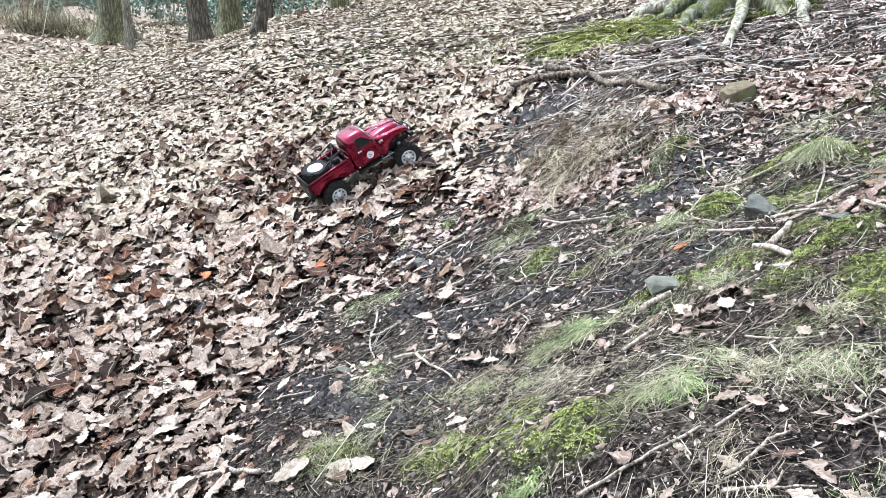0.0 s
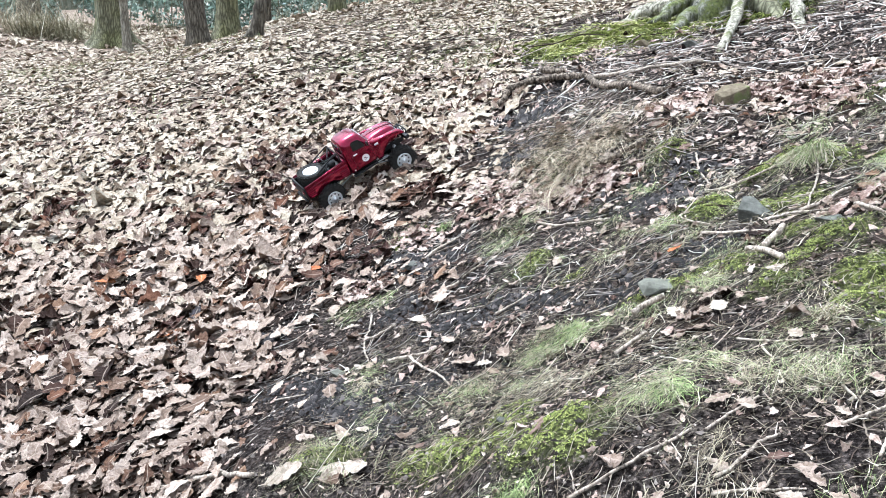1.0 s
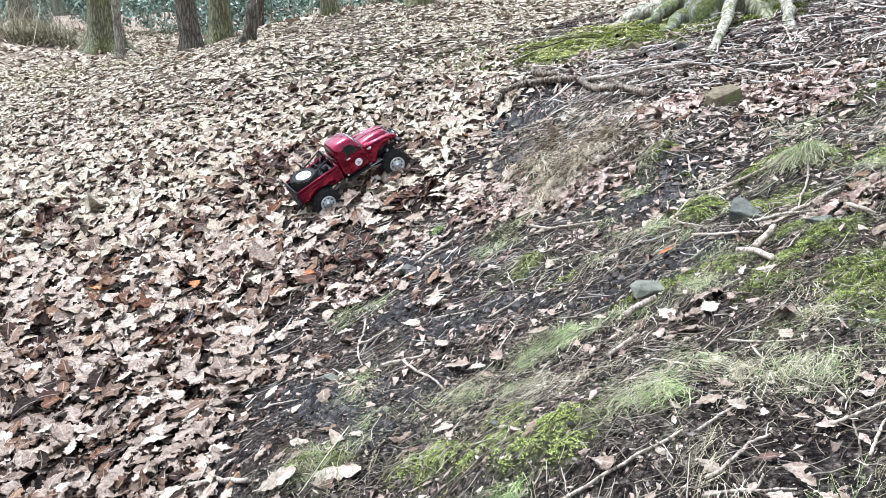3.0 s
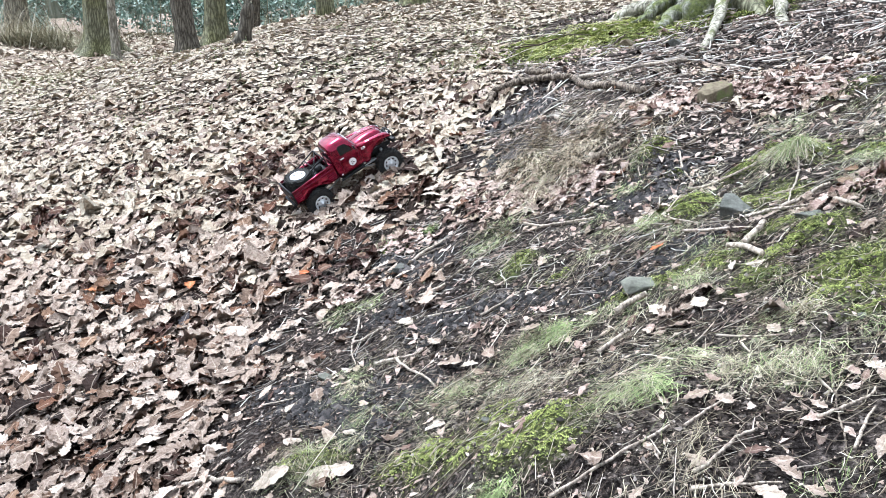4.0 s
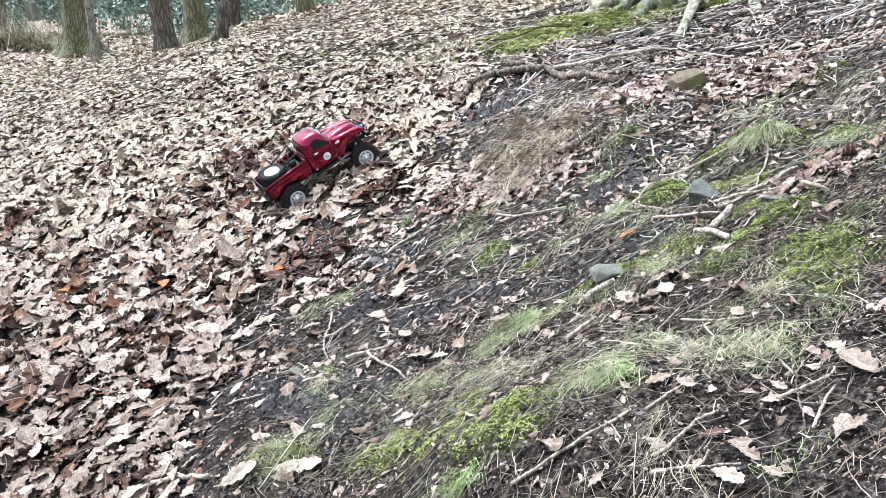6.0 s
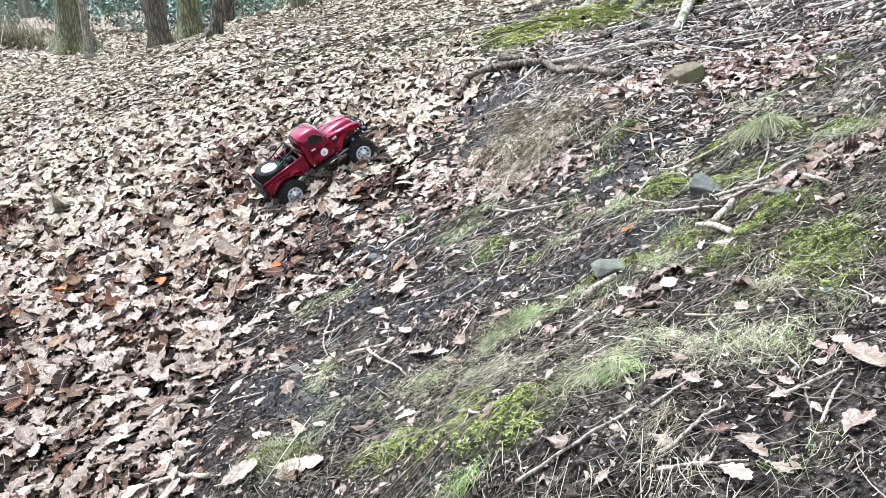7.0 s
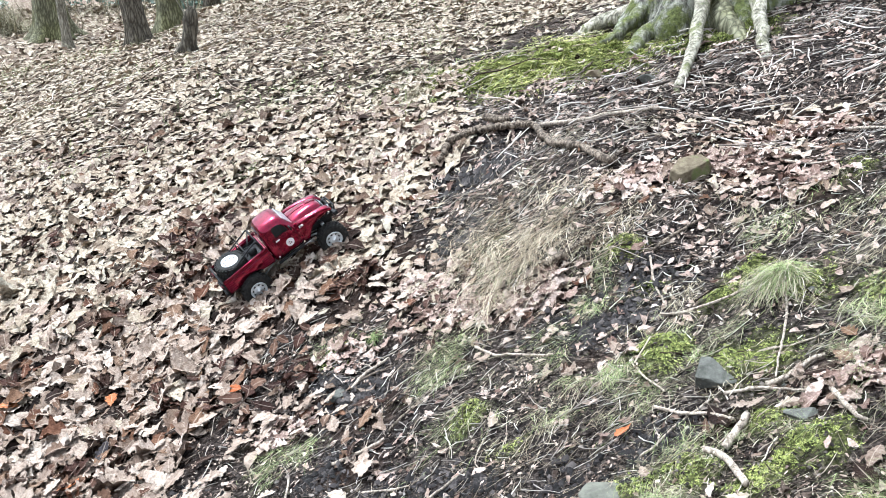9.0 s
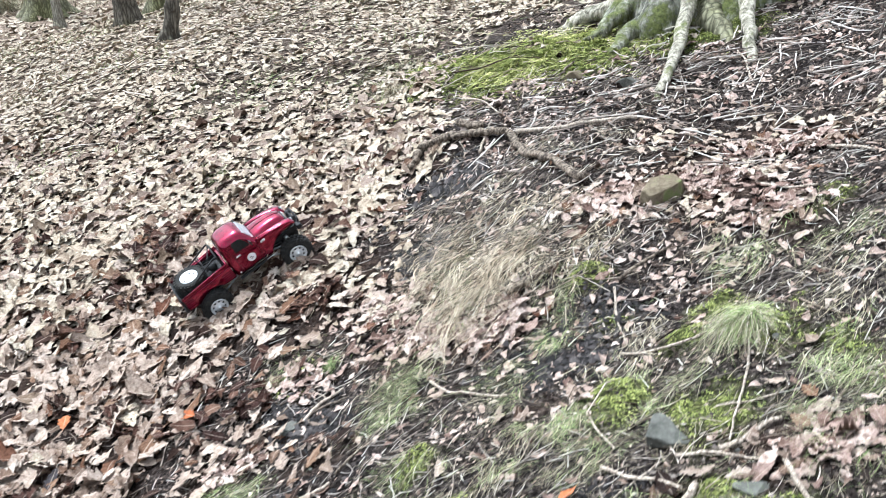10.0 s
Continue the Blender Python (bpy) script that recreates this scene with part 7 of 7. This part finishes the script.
for px in (0.0, HUB_F):
    pipe([(px, TRACK + 0.01, 0), (px, YC - 0.02, 0), (px, YC + 0.02, 0), (px, 2 * YC - TRACK - 0.01, 0)], 0.0085, "axle", black, truck, "", 12)
    bm = bmesh.new()
    bmesh.ops.create_uvsphere(bm, u_segments=18, v_segments=12, radius=0.019, matrix=Matrix.Translation((px, YC - 0.016, 0)) @ Matrix.Diagonal((1, 0.8, 1, 1)))
    part("differential", bm, black, truck)
pipe([(0.0, YC - 0.012, 0.006), (0.15, YC, 0.034), (0.2, YC, 0.034), (HUB_F, YC - 0.012, 0.006)], 0.004, "drive_shaft", steel, truck)
bm = bmesh.new()
box(bm, 0.12, 0.235, YC - 0.04, YC + 0.04, 0.022, 0.05, 0.006)
part("skid_plate", bm, black, truck)
bm = bmesh.new()
box(bm, 0.382, 0.402, YC - 0.068, YC + 0.068, 0.052, 0.070, 0.004)
bumper = part("front_bumper", bm, black, truck, "black front bumper")
pipe(bent([(0.398, YC - 0.045, 0.066), (0.404, YC - 0.04, 0.084), (0.404, YC + 0.04, 0.084), (0.398, YC + 0.045, 0.066)], 4, 0, 2), 0.0034, "bull_bar", black, bumper)
bm = bmesh.new()
lathe(bm, [(0.0, -0.028), (0.010, -0.028), (0.010, -0.02), (0.006, -0.018), (0.006, 0.018), (0.010, 0.02), (0.010, 0.028), (0.0, 0.028)], 20)
bmesh.ops.transform(bm, matrix=Matrix.Translation((0.392, YC, 0.080)), verts=bm.verts)
part("winch", bm, black, bumper)
bm = bmesh.new()
box(bm, -0.117, -0.107, YC - 0.056, YC + 0.056, 0.047, 0.055, 0.003)
part("rear_bumper", bm, black, truck, "black rear bumper")
pipe([(-0.110, YC - 0.06, 0.05), (-0.085, YC - 0.04, 0.046)], 0.003, "bumper_stay", black, truck)

# On the slope the body has risen on its front springs.
lift_nose = Matrix.Translation((-0.02, 0, 0.05)) @ pose(0, 0, 0, 0, -3.8, 0) @ Matrix.Translation((0.03, 0, -0.06))
SPRUNG = ("cab", "bonnet", "front_wing", "running_board", "step_edge", "bed", "tailgate", "cage", "gear_box", "coil", "frame_rail", "skid_plate", "front_bumper", "rear_bumper", "bumper_stay")
for ob in truck.children:
    if ob.name.startswith(SPRUNG) or ob == spare:
        ob.matrix_basis = lift_nose @ ob.matrix_basis
